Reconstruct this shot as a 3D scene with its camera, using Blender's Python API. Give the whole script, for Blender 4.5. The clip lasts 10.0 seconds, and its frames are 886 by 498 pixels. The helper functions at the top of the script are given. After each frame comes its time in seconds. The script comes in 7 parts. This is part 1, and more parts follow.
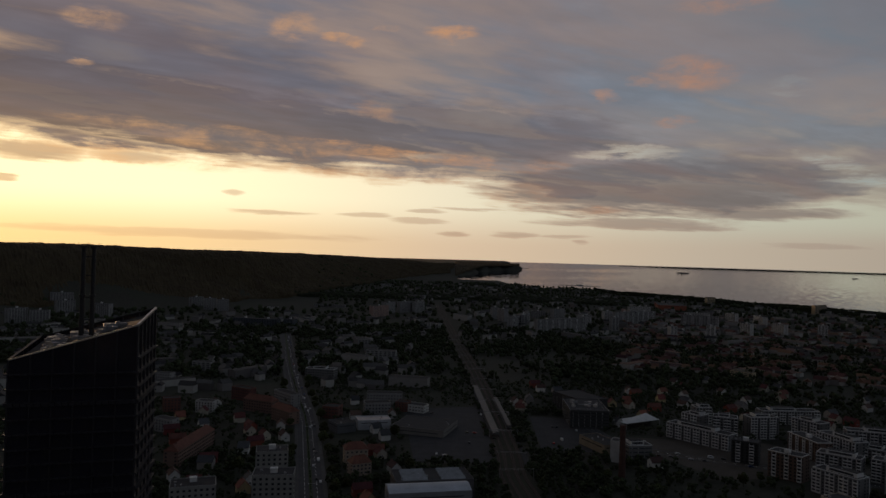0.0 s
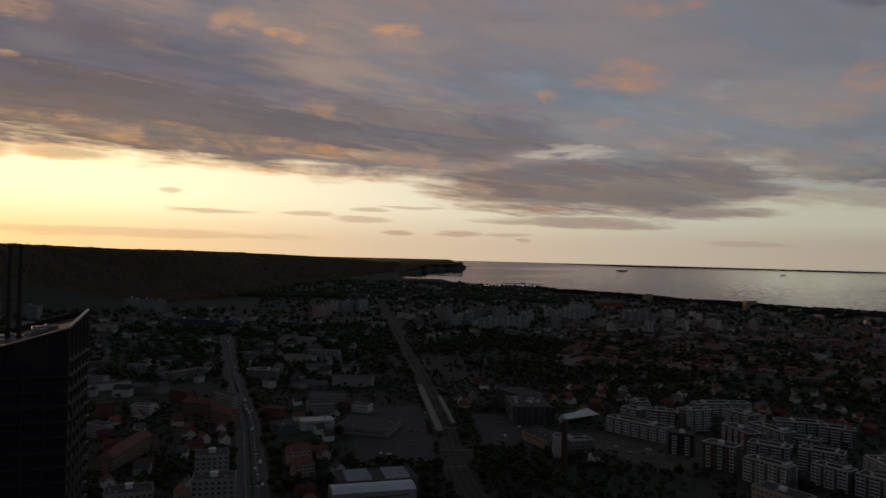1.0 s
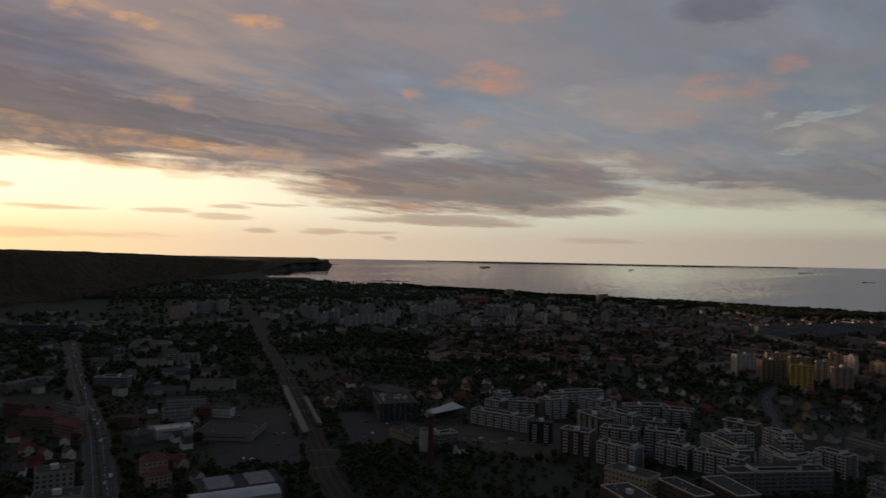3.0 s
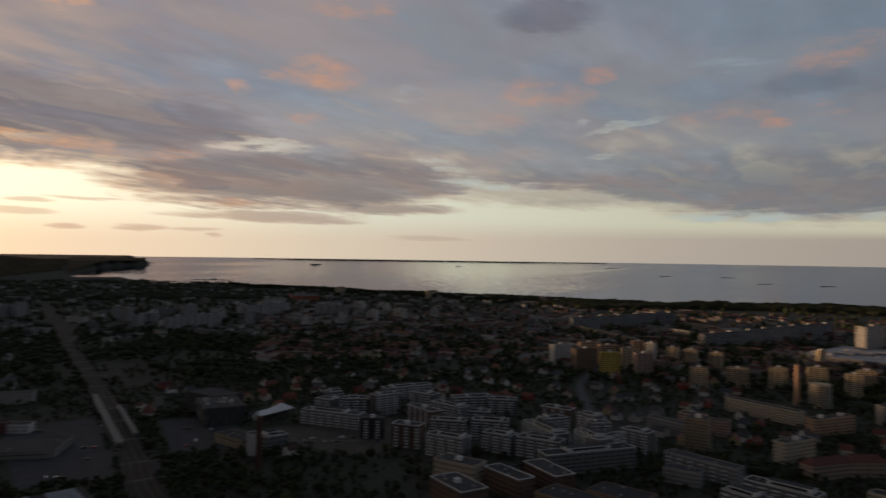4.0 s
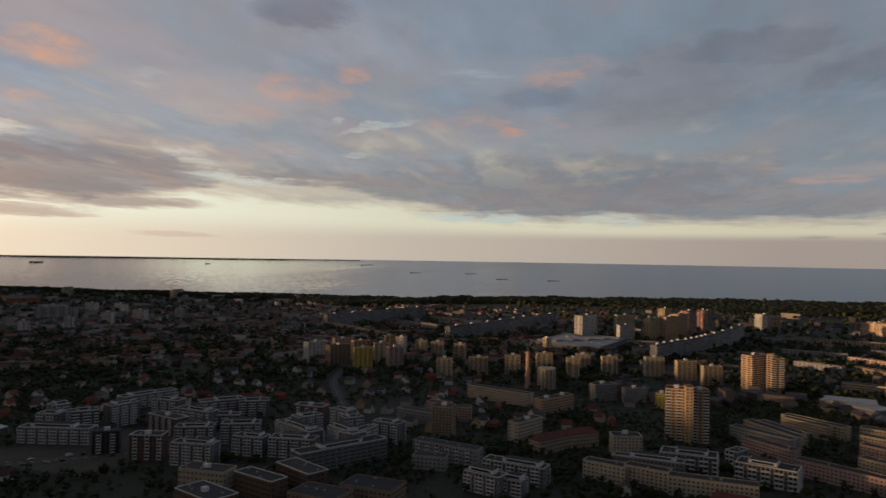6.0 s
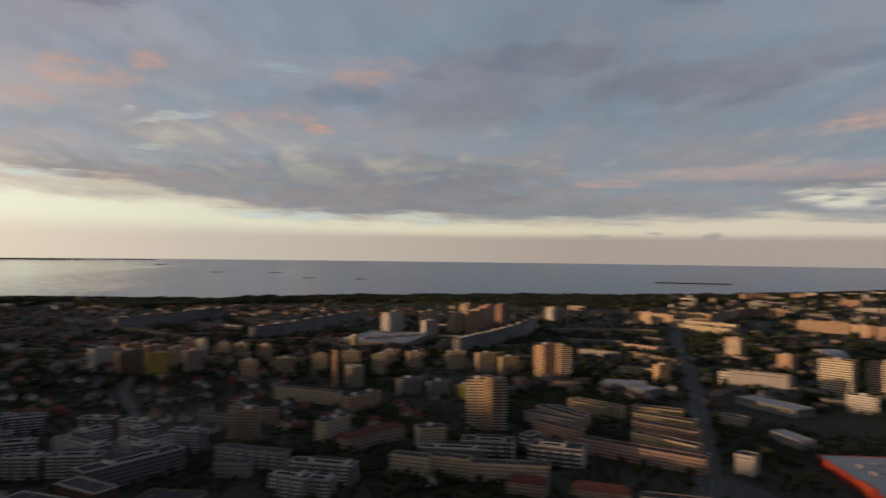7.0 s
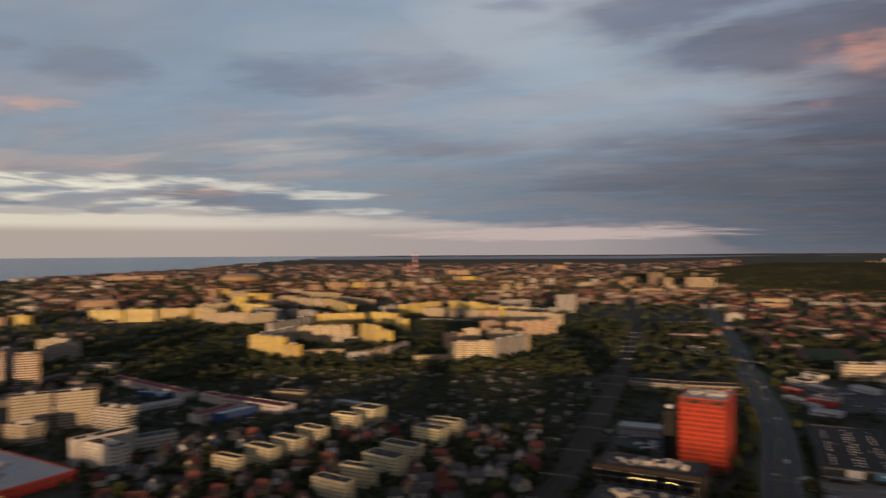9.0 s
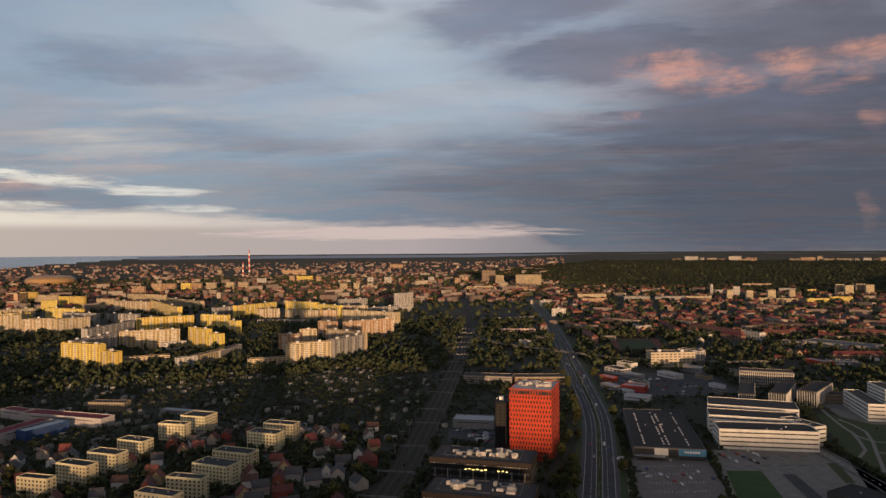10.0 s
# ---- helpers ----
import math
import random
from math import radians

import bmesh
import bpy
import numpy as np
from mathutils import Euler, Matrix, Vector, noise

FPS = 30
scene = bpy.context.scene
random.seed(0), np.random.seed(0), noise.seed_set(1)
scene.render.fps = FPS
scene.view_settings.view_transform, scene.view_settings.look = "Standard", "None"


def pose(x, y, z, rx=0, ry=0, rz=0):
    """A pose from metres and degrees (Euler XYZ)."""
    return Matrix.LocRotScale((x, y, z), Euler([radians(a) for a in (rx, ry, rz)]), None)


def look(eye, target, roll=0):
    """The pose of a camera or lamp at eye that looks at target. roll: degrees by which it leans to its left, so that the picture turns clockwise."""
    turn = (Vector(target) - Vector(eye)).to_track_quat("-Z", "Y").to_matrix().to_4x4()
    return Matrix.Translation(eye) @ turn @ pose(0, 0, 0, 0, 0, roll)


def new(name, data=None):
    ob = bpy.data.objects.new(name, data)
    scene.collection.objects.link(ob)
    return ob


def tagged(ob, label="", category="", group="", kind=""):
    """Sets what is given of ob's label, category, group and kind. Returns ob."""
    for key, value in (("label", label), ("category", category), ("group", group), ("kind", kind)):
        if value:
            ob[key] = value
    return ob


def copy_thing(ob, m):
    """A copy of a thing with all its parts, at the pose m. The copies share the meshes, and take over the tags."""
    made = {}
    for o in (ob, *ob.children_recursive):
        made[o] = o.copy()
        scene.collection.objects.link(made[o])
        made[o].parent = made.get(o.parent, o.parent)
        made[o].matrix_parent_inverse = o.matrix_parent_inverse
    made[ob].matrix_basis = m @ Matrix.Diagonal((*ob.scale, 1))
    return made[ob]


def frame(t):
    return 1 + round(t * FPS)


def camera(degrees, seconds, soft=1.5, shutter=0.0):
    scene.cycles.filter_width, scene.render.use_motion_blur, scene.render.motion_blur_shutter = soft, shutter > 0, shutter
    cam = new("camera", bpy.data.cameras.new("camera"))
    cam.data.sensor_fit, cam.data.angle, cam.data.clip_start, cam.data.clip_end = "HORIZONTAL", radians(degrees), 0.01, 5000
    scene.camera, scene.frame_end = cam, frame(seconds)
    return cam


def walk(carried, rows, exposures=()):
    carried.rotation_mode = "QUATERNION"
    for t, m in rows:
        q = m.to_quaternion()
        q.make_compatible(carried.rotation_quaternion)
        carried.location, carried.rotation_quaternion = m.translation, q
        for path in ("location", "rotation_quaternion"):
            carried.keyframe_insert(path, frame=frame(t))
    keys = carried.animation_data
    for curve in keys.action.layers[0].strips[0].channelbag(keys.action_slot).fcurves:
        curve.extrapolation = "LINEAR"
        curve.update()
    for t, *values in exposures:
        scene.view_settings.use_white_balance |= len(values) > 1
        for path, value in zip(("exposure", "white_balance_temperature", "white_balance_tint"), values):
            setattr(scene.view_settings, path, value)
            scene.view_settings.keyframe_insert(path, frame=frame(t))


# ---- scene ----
cam = camera(64.2, 10.0, soft=1.5, shutter=0.5)
H = 175.0                       # the eye over the ground, metres
ROWS = [
    (0.0, -0.00, 0.51, -1.55),
    (0.5, -0.83, 0.49, -1.47),
    (1.0, -4.55, 0.52, -1.37),
    (1.5, -7.14, 0.49, -1.33),
    (2.0, -9.91, 0.50, -1.20),
    (3.3, -18.06, 0.51, -0.95),
    (3.5, -20.48, 0.48, -0.94),
    (4.0, -28.99, 0.52, -0.81),
    (4.5, -37.64, 0.55, -0.81),
    (5.0, -44.91, 0.56, -0.86),
    (5.2, -45.46, 0.56, -0.87),
    (6.3, -51.44, 0.59, -0.92),
    (6.5, -53.91, 0.59, -0.88),
    (7.0, -64.24, 0.65, -0.72),
    (7.5, -80.82, 0.65, -0.34),
    (8.0, -97.16, 0.55, 0.07),
    (8.5, -113.72, 0.31, 0.31),
    (9.0, -129.23, 0.13, 0.29),
    (9.5, -141.73, -0.01, 0.41),
    (10.0, -142.34, -0.02, 0.36),
]
EXPOSURES = [(0.0, -0.90), (2.0, -0.78), (3.5, -0.55), (5.0, -0.30), (6.5, -0.13), (7.5, -0.05), (8.5, -0.08), (9.0, 0.05), (9.5, 0.22), (10.0, 0.30)]
walk(cam, [(t, pose(0, 0, H, 90 + tilt, lean, turn)) for t, turn, tilt, lean in ROWS], EXPOSURES)

SUN_TURN, SUN_HEIGHT = 47.0, 3.2   # degrees left of the first view, degrees over the horizon


def away(turn, d, z=0.0):
    """A point d metres from the eye's foot, turn degrees left of the first view."""
    return Vector((-math.sin(radians(turn)) * d, math.cos(radians(turn)) * d, z))


# ------------------------------------------------------------------ sky and sun
world = bpy.data.worlds.new("evening_sky")
scene.world = world
world.use_nodes = True
wt = world.node_tree


def wmath(op, a, b=None, c=None):
    n = wt.nodes.new("ShaderNodeMath")
    n.operation = op
    for i, v in enumerate((a, b, c)):
        if v is None:
            continue
        if isinstance(v, (int, float)):
            n.inputs[i].default_value = v
        else:
            wt.links.new(v, n.inputs[i])
    return n.outputs[0]


def wstep(x, lo, hi):
    n = wt.nodes.new("ShaderNodeMapRange")
    n.interpolation_type = 'SMOOTHSTEP'
    wt.links.new(x, n.inputs[0])
    for i, v in ((1, lo), (2, hi)):
        if isinstance(v, (int, float)):
            n.inputs[i].default_value = v
        else:
            wt.links.new(v, n.inputs[i])
    return n.outputs[0]


def wmix(f, a, b, blend='MIX'):
    n = wt.nodes.new("ShaderNodeMix")
    n.data_type, n.blend_type, n.clamp_factor = 'RGBA', blend, True
    for i, v in ((0, f), (6, a), (7, b)):
        if isinstance(v, tuple):
            n.inputs[i].default_value = (*v, 1)
        elif isinstance(v, (int, float)):
            n.inputs[i].default_value = v
        else:
            wt.links.new(v, n.inputs[i])
    return n.outputs[2]


def wramp(x, stops):
    n = wt.nodes.new("ShaderNodeValToRGB")
    wt.links.new(x, n.inputs[0])
    e = n.color_ramp.elements
    while len(e) < len(stops):
        e.new(0.5)
    for i, (turn, c) in enumerate(stops):
        e[i].position = (130 - turn) / 360
        e[i].color = (*c, 1) if isinstance(c, tuple) else (c, c, c, 1)
    return n.outputs[0]


def wnoise(v, scale, detail=6, rough=0.55, warp=0.0):
    n = wt.nodes.new("ShaderNodeTexNoise")
    wt.links.new(v, n.inputs["Vector"])
    n.inputs["Scale"].default_value, n.inputs["Detail"].default_value = scale, detail
    n.inputs["Roughness"].default_value, n.inputs["Distortion"].default_value = rough, warp
    return n.outputs[0]


def wxyz(x, y, z):
    n = wt.nodes.new("ShaderNodeCombineXYZ")
    for i, v in enumerate((x, y, z)):
        if isinstance(v, (int, float)):
            n.inputs[i].default_value = v
        else:
            wt.links.new(v, n.inputs[i])
    return n.outputs[0]


place_in_sky = wt.nodes.new("ShaderNodeTexCoord").outputs["Generated"]
split = wt.nodes.new("ShaderNodeSeparateXYZ")
wt.links.new(place_in_sky, split.inputs[0])
sx, sy, sz = split.outputs
raw_turn = wmath('MULTIPLY', wmath('ARCTAN2', wmath('MULTIPLY', sx, -1.0), sy), 57.2958)
# the seam of the angle lies behind the hills, at 130 degrees to the left
s_turn = wmath('SUBTRACT', wmath('FLOORED_MODULO', wmath('ADD', raw_turn, 230.0), 360.0), 230.0)
s_high = wmath('MULTIPLY', wmath('ARCSINE', sz), 57.2958)
ramp_at = wmath('DIVIDE', wmath('SUBTRACT', 130.0, s_turn), 360.0)
# the cloud deck seen in perspective, a level sheet far above
deep = wmath('ADD', wmath('MAXIMUM', sz, 0.0), 0.07)
# the bands of cloud run one way, from the bay inland
along = wmath('MULTIPLY_ADD', sx, 0.87, wmath('MULTIPLY', sy, 0.50))
across = wmath('MULTIPLY_ADD', sx, -0.50, wmath('MULTIPLY', sy, 0.87))
sheet_uv = wxyz(wmath('MULTIPLY', wmath('DIVIDE', along, deep), 0.50), wmath('DIVIDE', across, deep), 0.0)
flat_uv = wxyz(wmath('MULTIPLY', s_turn, 0.05), wmath('MULTIPLY', s_high, 0.2), 3.0)
n_big = wnoise(sheet_uv, 0.9, 5, 0.5, 0.2)
n_mid = wnoise(sheet_uv, 2.6, 7, 0.55, 0.25)
n_fine = wnoise(sheet_uv, 7.0, 6, 0.55, 0.3)
n_fibre = wnoise(wxyz(wmath('MULTIPLY', s_turn, 0.16), wmath('MULTIPLY', s_high, 0.95), 17.0), 1.5, 8, 0.66, 0.4)
n_flat = wnoise(flat_uv, 1.6, 7, 0.6, 0.3)
n_flat2 = wnoise(wxyz(wmath('MULTIPLY', s_turn, 0.11), wmath('MULTIPLY', s_high, 0.30), 9.0), 2.0, 7, 0.62, 0.2)
t_warp = wmath('ADD', s_turn, wmath('MULTIPLY', wmath('SUBTRACT', n_flat, 0.5), 3.5))
n_low = wnoise(wxyz(wmath('MULTIPLY', s_turn, 0.045), wmath('MULTIPLY', s_high, 0.55), 5.0), 2.4, 8, 0.62, 0.1)
lofty = wstep(s_high, 1.0, 12.0)
h_warp = wmath('ADD', s_high, wmath('ADD', wmath('MULTIPLY', wmath('MULTIPLY', wmath('SUBTRACT', n_flat2, 0.5), 2.2), lofty), wmath('MULTIPLY', wmath('SUBTRACT', n_low, 0.5), 1.1)))


shred = wmath('MULTIPLY_ADD', n_fine, 0.45, wmath('SUBTRACT', n_mid, 0.72))


def patch(turn, high, wide, tall, lean=0.0, edge=0.95, torn=3.0):
    """A soft ragged patch of the sky, 0 to 1."""
    a = wmath('MULTIPLY_ADD', t_warp, 1 / wide, -turn / wide)
    b = wmath('MULTIPLY_ADD', h_warp, 1 / tall, -high / tall)
    if lean:
        b = wmath('MULTIPLY_ADD', a, -lean * wide / tall, b)
    r = wmath('MULTIPLY_ADD', a, a, wmath('MULTIPLY', b, b))
    return wstep(wmath('MULTIPLY_ADD', shred, torn, r), 1.0 + edge, 1.0 - edge)


def gather(patches):
    """The strongest of many patches, each (strength, patch)."""
    total = 0.0
    for k, p in patches:
        total = wmath('MAXIMUM', total, wmath('MULTIPLY', p, k))
    return total


nishita = wt.nodes.new("ShaderNodeTexSky")
nishita.sky_type, nishita.sun_disc = 'NISHITA', False
nishita.sun_elevation, nishita.sun_rotation = radians(SUN_HEIGHT), radians(-SUN_TURN)
nishita.air_density, nishita.dust_density, nishita.ozone_density = 1.0, 2.0, 2.0

# clear evening air: the glow lies low towards the sun and fades to a pink band opposite
low = wramp(ramp_at, [(130, (.30, .27, .25)), (85, (.9, .62, .34)), (47, (2.6, 1.75, .62)), (20, (2.1, 1.45, .72)), (0, (1.50, 1.13, .77)), (-20, (1.08, .90, .69)), (-45, (.70, .61, .51)), (-75, (.46, .39, .345)), (-110, (.47, .40, .36)), (-140, (.40, .345, .345)), (-156, (.15, .16, .19)), (-190, (.10, .11, .13))])
mid = wramp(ramp_at, [(130, (.32, .30, .28)), (85, (1.0, .8, .5)), (47, (3.0, 2.4, 1.3)), (20, (2.6, 2.2, 1.38)), (0, (1.85, 1.64, 1.20)), (-20, (1.14, 1.13, .90)), (-45, (.88, .86, .66)), (-75, (.78, .72, .54)), (-110, (.72, .65, .56)), (-140, (.46, .40, .40)), (-156, (.17, .18, .21)), (-190, (.10, .11, .13))])
top = wramp(ramp_at, [(130, (.2, .22, .25)), (70, (.5, .5, .5)), (40, (.75, .75, .74)), (0, (.42, .52, .60)), (-30, (.26, .38, .48)), (-60, (.22, .32, .42)), (-110, (.32, .40, .49)), (-150, (.30, .36, .43)), (-190, (.2, .22, .26))])
bank_lo = wramp(ramp_at, [(130, .05), (0, .05), (-40, .12), (-62, .14), (-140, .14), (-190, .05)])
bank_hi = wramp(ramp_at, [(130, .45), (0, .45), (-40, .30), (-62, .22), (-140, .22), (-190, .4)])
clear = wmix(wstep(s_high, wmath('MULTIPLY', bank_lo, 10.0), wmath('MULTIPLY', bank_hi, 10.0)), low, mid)
clear = wmix(wstep(s_high, 7.0, 15.0), clear, top)
clear = wmix(0.12, clear, wmix(1.0, nishita.outputs[0], (.1, .1, .1), 'MULTIPLY'))

dark = gather([
    (0.95, patch(28.3, 10.6, 11.9, 2.75, 0.04, 0.60, 2.0)),
    (0.95, patch(16.5, 9.9, 19.3, 2.84, 0.06, 0.50, 2.0)),
    (0.90, patch(-0.5, 10.1, 13.8, 2.29, 0.05, 0.50, 2.0)),
    (0.60, patch(20.4, 13.9, 12.4, 2.52, 0.05, 0.80, 2.0)),
    (0.70, patch(30.3, 6.6, 3.2, 0.64, 0.00, 0.80, 2.0)),
    (0.60, patch(24.5, 6.7, 2.8, 0.46, 0.00, 0.80, 2.0)),
    (0.90, patch(-10.0, 10.0, 4.1, 1.15, 0.00, 0.80, 2.0)),
    (0.85, patch(-15.3, 5.6, 11.9, 2.20, 0.00, 0.50, 2.0)),
    (0.80, patch(-23.5, 6.4, 6.9, 1.61, 0.00, 0.80, 2.0)),
    (0.75, patch(-23.9, 3.7, 5.5, 0.41, 0.00, 0.80, 2.0)),
    (0.60, patch(-15.4, 2.8, 6.9, 0.41, 0.00, 0.80, 2.0)),
    (0.34, patch(13.8, 3.1, 2.8, 0.23, 0.00, 0.80, 2.0)),
    (0.31, patch(17.0, 4.4, 0.7, 0.23, 0.00, 0.80, 2.0)),
    (0.28, patch(6.7, 3.0, 1.8, 0.23, 0.00, 0.80, 2.0)),
    (0.28, patch(2.1, 2.7, 2.3, 0.23, 0.00, 0.80, 2.0)),
    (0.31, patch(1.9, 3.5, 1.6, 0.18, 0.00, 0.80, 2.0)),
    (0.31, patch(-2.0, 3.8, 2.5, 0.14, 0.00, 0.80, 2.0)),
    (0.37, patch(-5.9, 1.9, 1.7, 0.23, 0.00, 0.80, 2.0)),
    (0.37, patch(-1.1, 1.8, 1.3, 0.23, 0.00, 0.80, 2.0)),
    (0.28, patch(-9.8, 1.8, 2.1, 0.18, 0.00, 0.80, 2.0)),
    (0.31, patch(-11.2, 1.3, 0.6, 0.18, 0.00, 0.80, 2.0)),
    (0.19, patch(21.2, 1.2, 13.8, 0.32, 0.00, 0.80, 2.0)),
    (0.50, patch(31.7, 4.6, 0.9, 0.18, 0.00, 0.80, 2.0)),
    (0.22, patch(-28.0, 1.4, 2.8, 0.18, 0.00, 0.80, 2.0)),
    (0.85, patch(-37.2, 18.8, 4.1, 1.47, 0.00, 0.60, 2.0)),
    (0.60, patch(-63.0, 14.4, 1.8, 0.69, 0.00, 0.80, 2.0)),
    (0.50, patch(-56.3, 12.8, 2.8, 1.15, 0.00, 0.80, 2.0)),
    (0.50, patch(-42.9, 5.4, 14.7, 1.38, 0.00, 0.80, 2.0)),
    (0.60, patch(-58.0, 5.6, 13.8, 2.52, 0.00, 0.80, 2.0)),
    (0.28, patch(-65.6, 13.3, 6.9, 2.75, 0.00, 0.80, 2.0)),
    (0.55, patch(-39.7, 4.5, 3.2, 0.23, 0.00, 0.80, 2.0)),
    (0.50, patch(-32.8, 5.5, 3.7, 0.32, 0.00, 0.80, 2.0)),
    (0.50, patch(-72.3, 15.7, 5.5, 1.15, 0.00, 0.80, 2.0)),
    (0.60, patch(-86.0, 19.6, 5.0, 0.83, 0.00, 0.80, 2.0)),
    (0.50, patch(-83.8, 13.3, 7.3, 1.61, 0.00, 0.80, 2.0)),
    (0.50, patch(-95.8, 14.2, 3.2, 0.64, 0.00, 0.80, 2.0)),
    (0.50, patch(-103.2, 13.3, 4.1, 1.38, 0.00, 0.80, 2.0)),
    (0.75, patch(-97.3, 3.6, 1.1, 0.32, 0.00, 0.80, 2.0)),
    (0.75, patch(-103.7, 3.1, 1.5, 0.37, 0.00, 0.80, 2.0)),
    (0.85, patch(-109.9, 4.2, 4.1, 0.73, 0.00, 0.80, 2.0)),
    (0.50, patch(-101.3, 3.0, 11.0, 0.28, 0.00, 0.80, 2.0)),
    (0.45, patch(-92.8, 6.1, 9.2, 0.64, 0.00, 0.80, 2.0)),
    (0.35, patch(-68.0, 4.0, 15.1, 0.83, 0.00, 0.80, 2.0)),
    (0.35, patch(-109.2, 6.4, 5.5, 0.46, 0.00, 0.80, 2.0)),
    (0.50, patch(-85.4, 1.8, 0.6, 0.32, 0.00, 0.80, 2.0)),
    (0.40, patch(-81.1, 2.1, 0.5, 0.14, 0.00, 0.80, 2.0)),
    (0.40, patch(-76.5, 1.9, 1.1, 0.14, 0.00, 0.80, 2.0)),
    (0.85, patch(-134.4, 19.0, 2.8, 0.64, 0.00, 0.80, 2.0)),
    (0.90, patch(-147.2, 18.1, 9.2, 1.74, -0.12, 0.60, 2.0)),
    (0.95, patch(-155.2, 14.8, 10.1, 2.29, -0.10, 0.60, 2.0)),
    (0.95, patch(-166.2, 9.8, 13.8, 3.21, -0.05, 0.60, 2.0)),
    (0.90, patch(-168.1, 15.1, 11.9, 2.75, 0.00, 0.80, 2.0)),
    (0.90, patch(-168.0, 4.4, 12.8, 5.05, 0.00, 0.90, 2.0)),
    (0.50, patch(-156.0, 6.1, 13.8, 2.75, 0.00, 0.80, 2.0)),
    (0.60, patch(-146.2, 13.0, 2.3, 0.64, 0.00, 0.80, 2.0)),
    (0.60, patch(-117.9, 13.8, 6.4, 1.38, 0.00, 0.80, 2.0)),
    (0.45, patch(-125.6, 14.4, 7.3, 1.15, 0.00, 0.80, 2.0)),
    (0.50, patch(-142.5, 9.1, 4.6, 1.38, 0.00, 0.80, 2.0)),
    (0.60, patch(-113.4, 3.9, 6.0, 0.73, 0.00, 0.60, 2.0)),
    (0.60, patch(-117.3, 3.3, 2.3, 0.64, 0.00, 0.80, 2.0)),
    (0.60, patch(-143.4, 5.3, 6.9, 0.83, 0.00, 0.80, 2.0)),
    (0.50, patch(-129.0, 9.0, 9.2, 1.38, 0.00, 0.80, 2.0)),
])
light = gather([
    (0.80, patch(-135.7, 16.5, 8.3, 2.75, 0.25, 0.90)),
    (0.60, patch(-143.5, 13.1, 10.1, 1.61, 0.15)),
    (0.50, patch(-137.0, 10.2, 11.5, 1.61)),
    (0.40, patch(-120.7, 16.4, 9.2, 1.83)),
    (0.35, patch(-153.8, 11.2, 5.0, 0.64)),
    (0.40, patch(-53.8, 14.5, 9.2, 1.38)),
    (0.30, patch(-90.6, 17.4, 9.2, 1.38)),
    (0.35, patch(-59.6, 9.0, 13.8, 1.15)),
    (0.35, patch(-31.3, 12.2, 5.5, 2.29)),
    (0.30, patch(-27.2, 15.4, 5.5, 1.15)),
    (0.50, patch(1.5, 14.9, 5.5, 1.61)),
    (0.40, patch(25.5, 14.1, 2.3, 0.83)),
    (0.40, patch(4.6, 11.9, 1.6, 0.46)),
    (0.40, patch(-3.2, 11.3, 2.8, 0.64)),
    (0.40, patch(-20.2, 10.6, 9.2, 1.38)),
])
gaps = gather([
    (0.50, patch(-15.3, 8.4, 3.2, 0.41)),
    (0.60, patch(-29.2, 7.2, 2.1, 0.55, 0.30)),
    (0.60, patch(-32.5, 5.8, 4.1, 0.32, 0.05)),
    (0.45, patch(-43.4, 10.3, 2.8, 0.28, -0.20)),
    (0.30, patch(-41.5, 8.0, 1.2, 0.23)),
    (0.40, patch(-40.0, 10.7, 0.6, 0.18)),
    (0.60, patch(-14.0, 8.3, 2.8, 0.46)),
    (0.50, patch(-34.7, 5.6, 2.8, 0.28, 0.10)),
    (0.20, patch(-25.9, 12.8, 1.6, 0.55)),
    (0.75, patch(-62.2, 3.0, 2.1, 0.41)),
    (0.55, patch(-54.0, 3.4, 1.1, 0.23)),
    (0.30, patch(-51.4, 14.5, 2.8, 0.46)),
    (0.90, patch(-100.0, 4.9, 7.8, 0.64)),
    (0.70, patch(-95.9, 4.4, 4.1, 0.64)),
    (0.70, patch(-108.5, 5.4, 4.1, 0.37)),
    (0.60, patch(-106.3, 3.7, 2.8, 0.37)),
    (0.70, patch(-62.5, 3.0, 1.7, 0.37)),
    (0.70, patch(-51.7, 3.2, 5.0, 0.41)),
    (0.40, patch(-111.0, 3.3, 2.8, 0.18)),
    (0.50, patch(-112.7, 5.1, 4.6, 0.41)),
    (0.50, patch(-120.6, 4.4, 3.2, 0.32)),
    (0.50, patch(-122.2, 3.2, 3.2, 0.28)),
    (0.50, patch(-119.0, 4.7, 2.8, 0.23)),
])
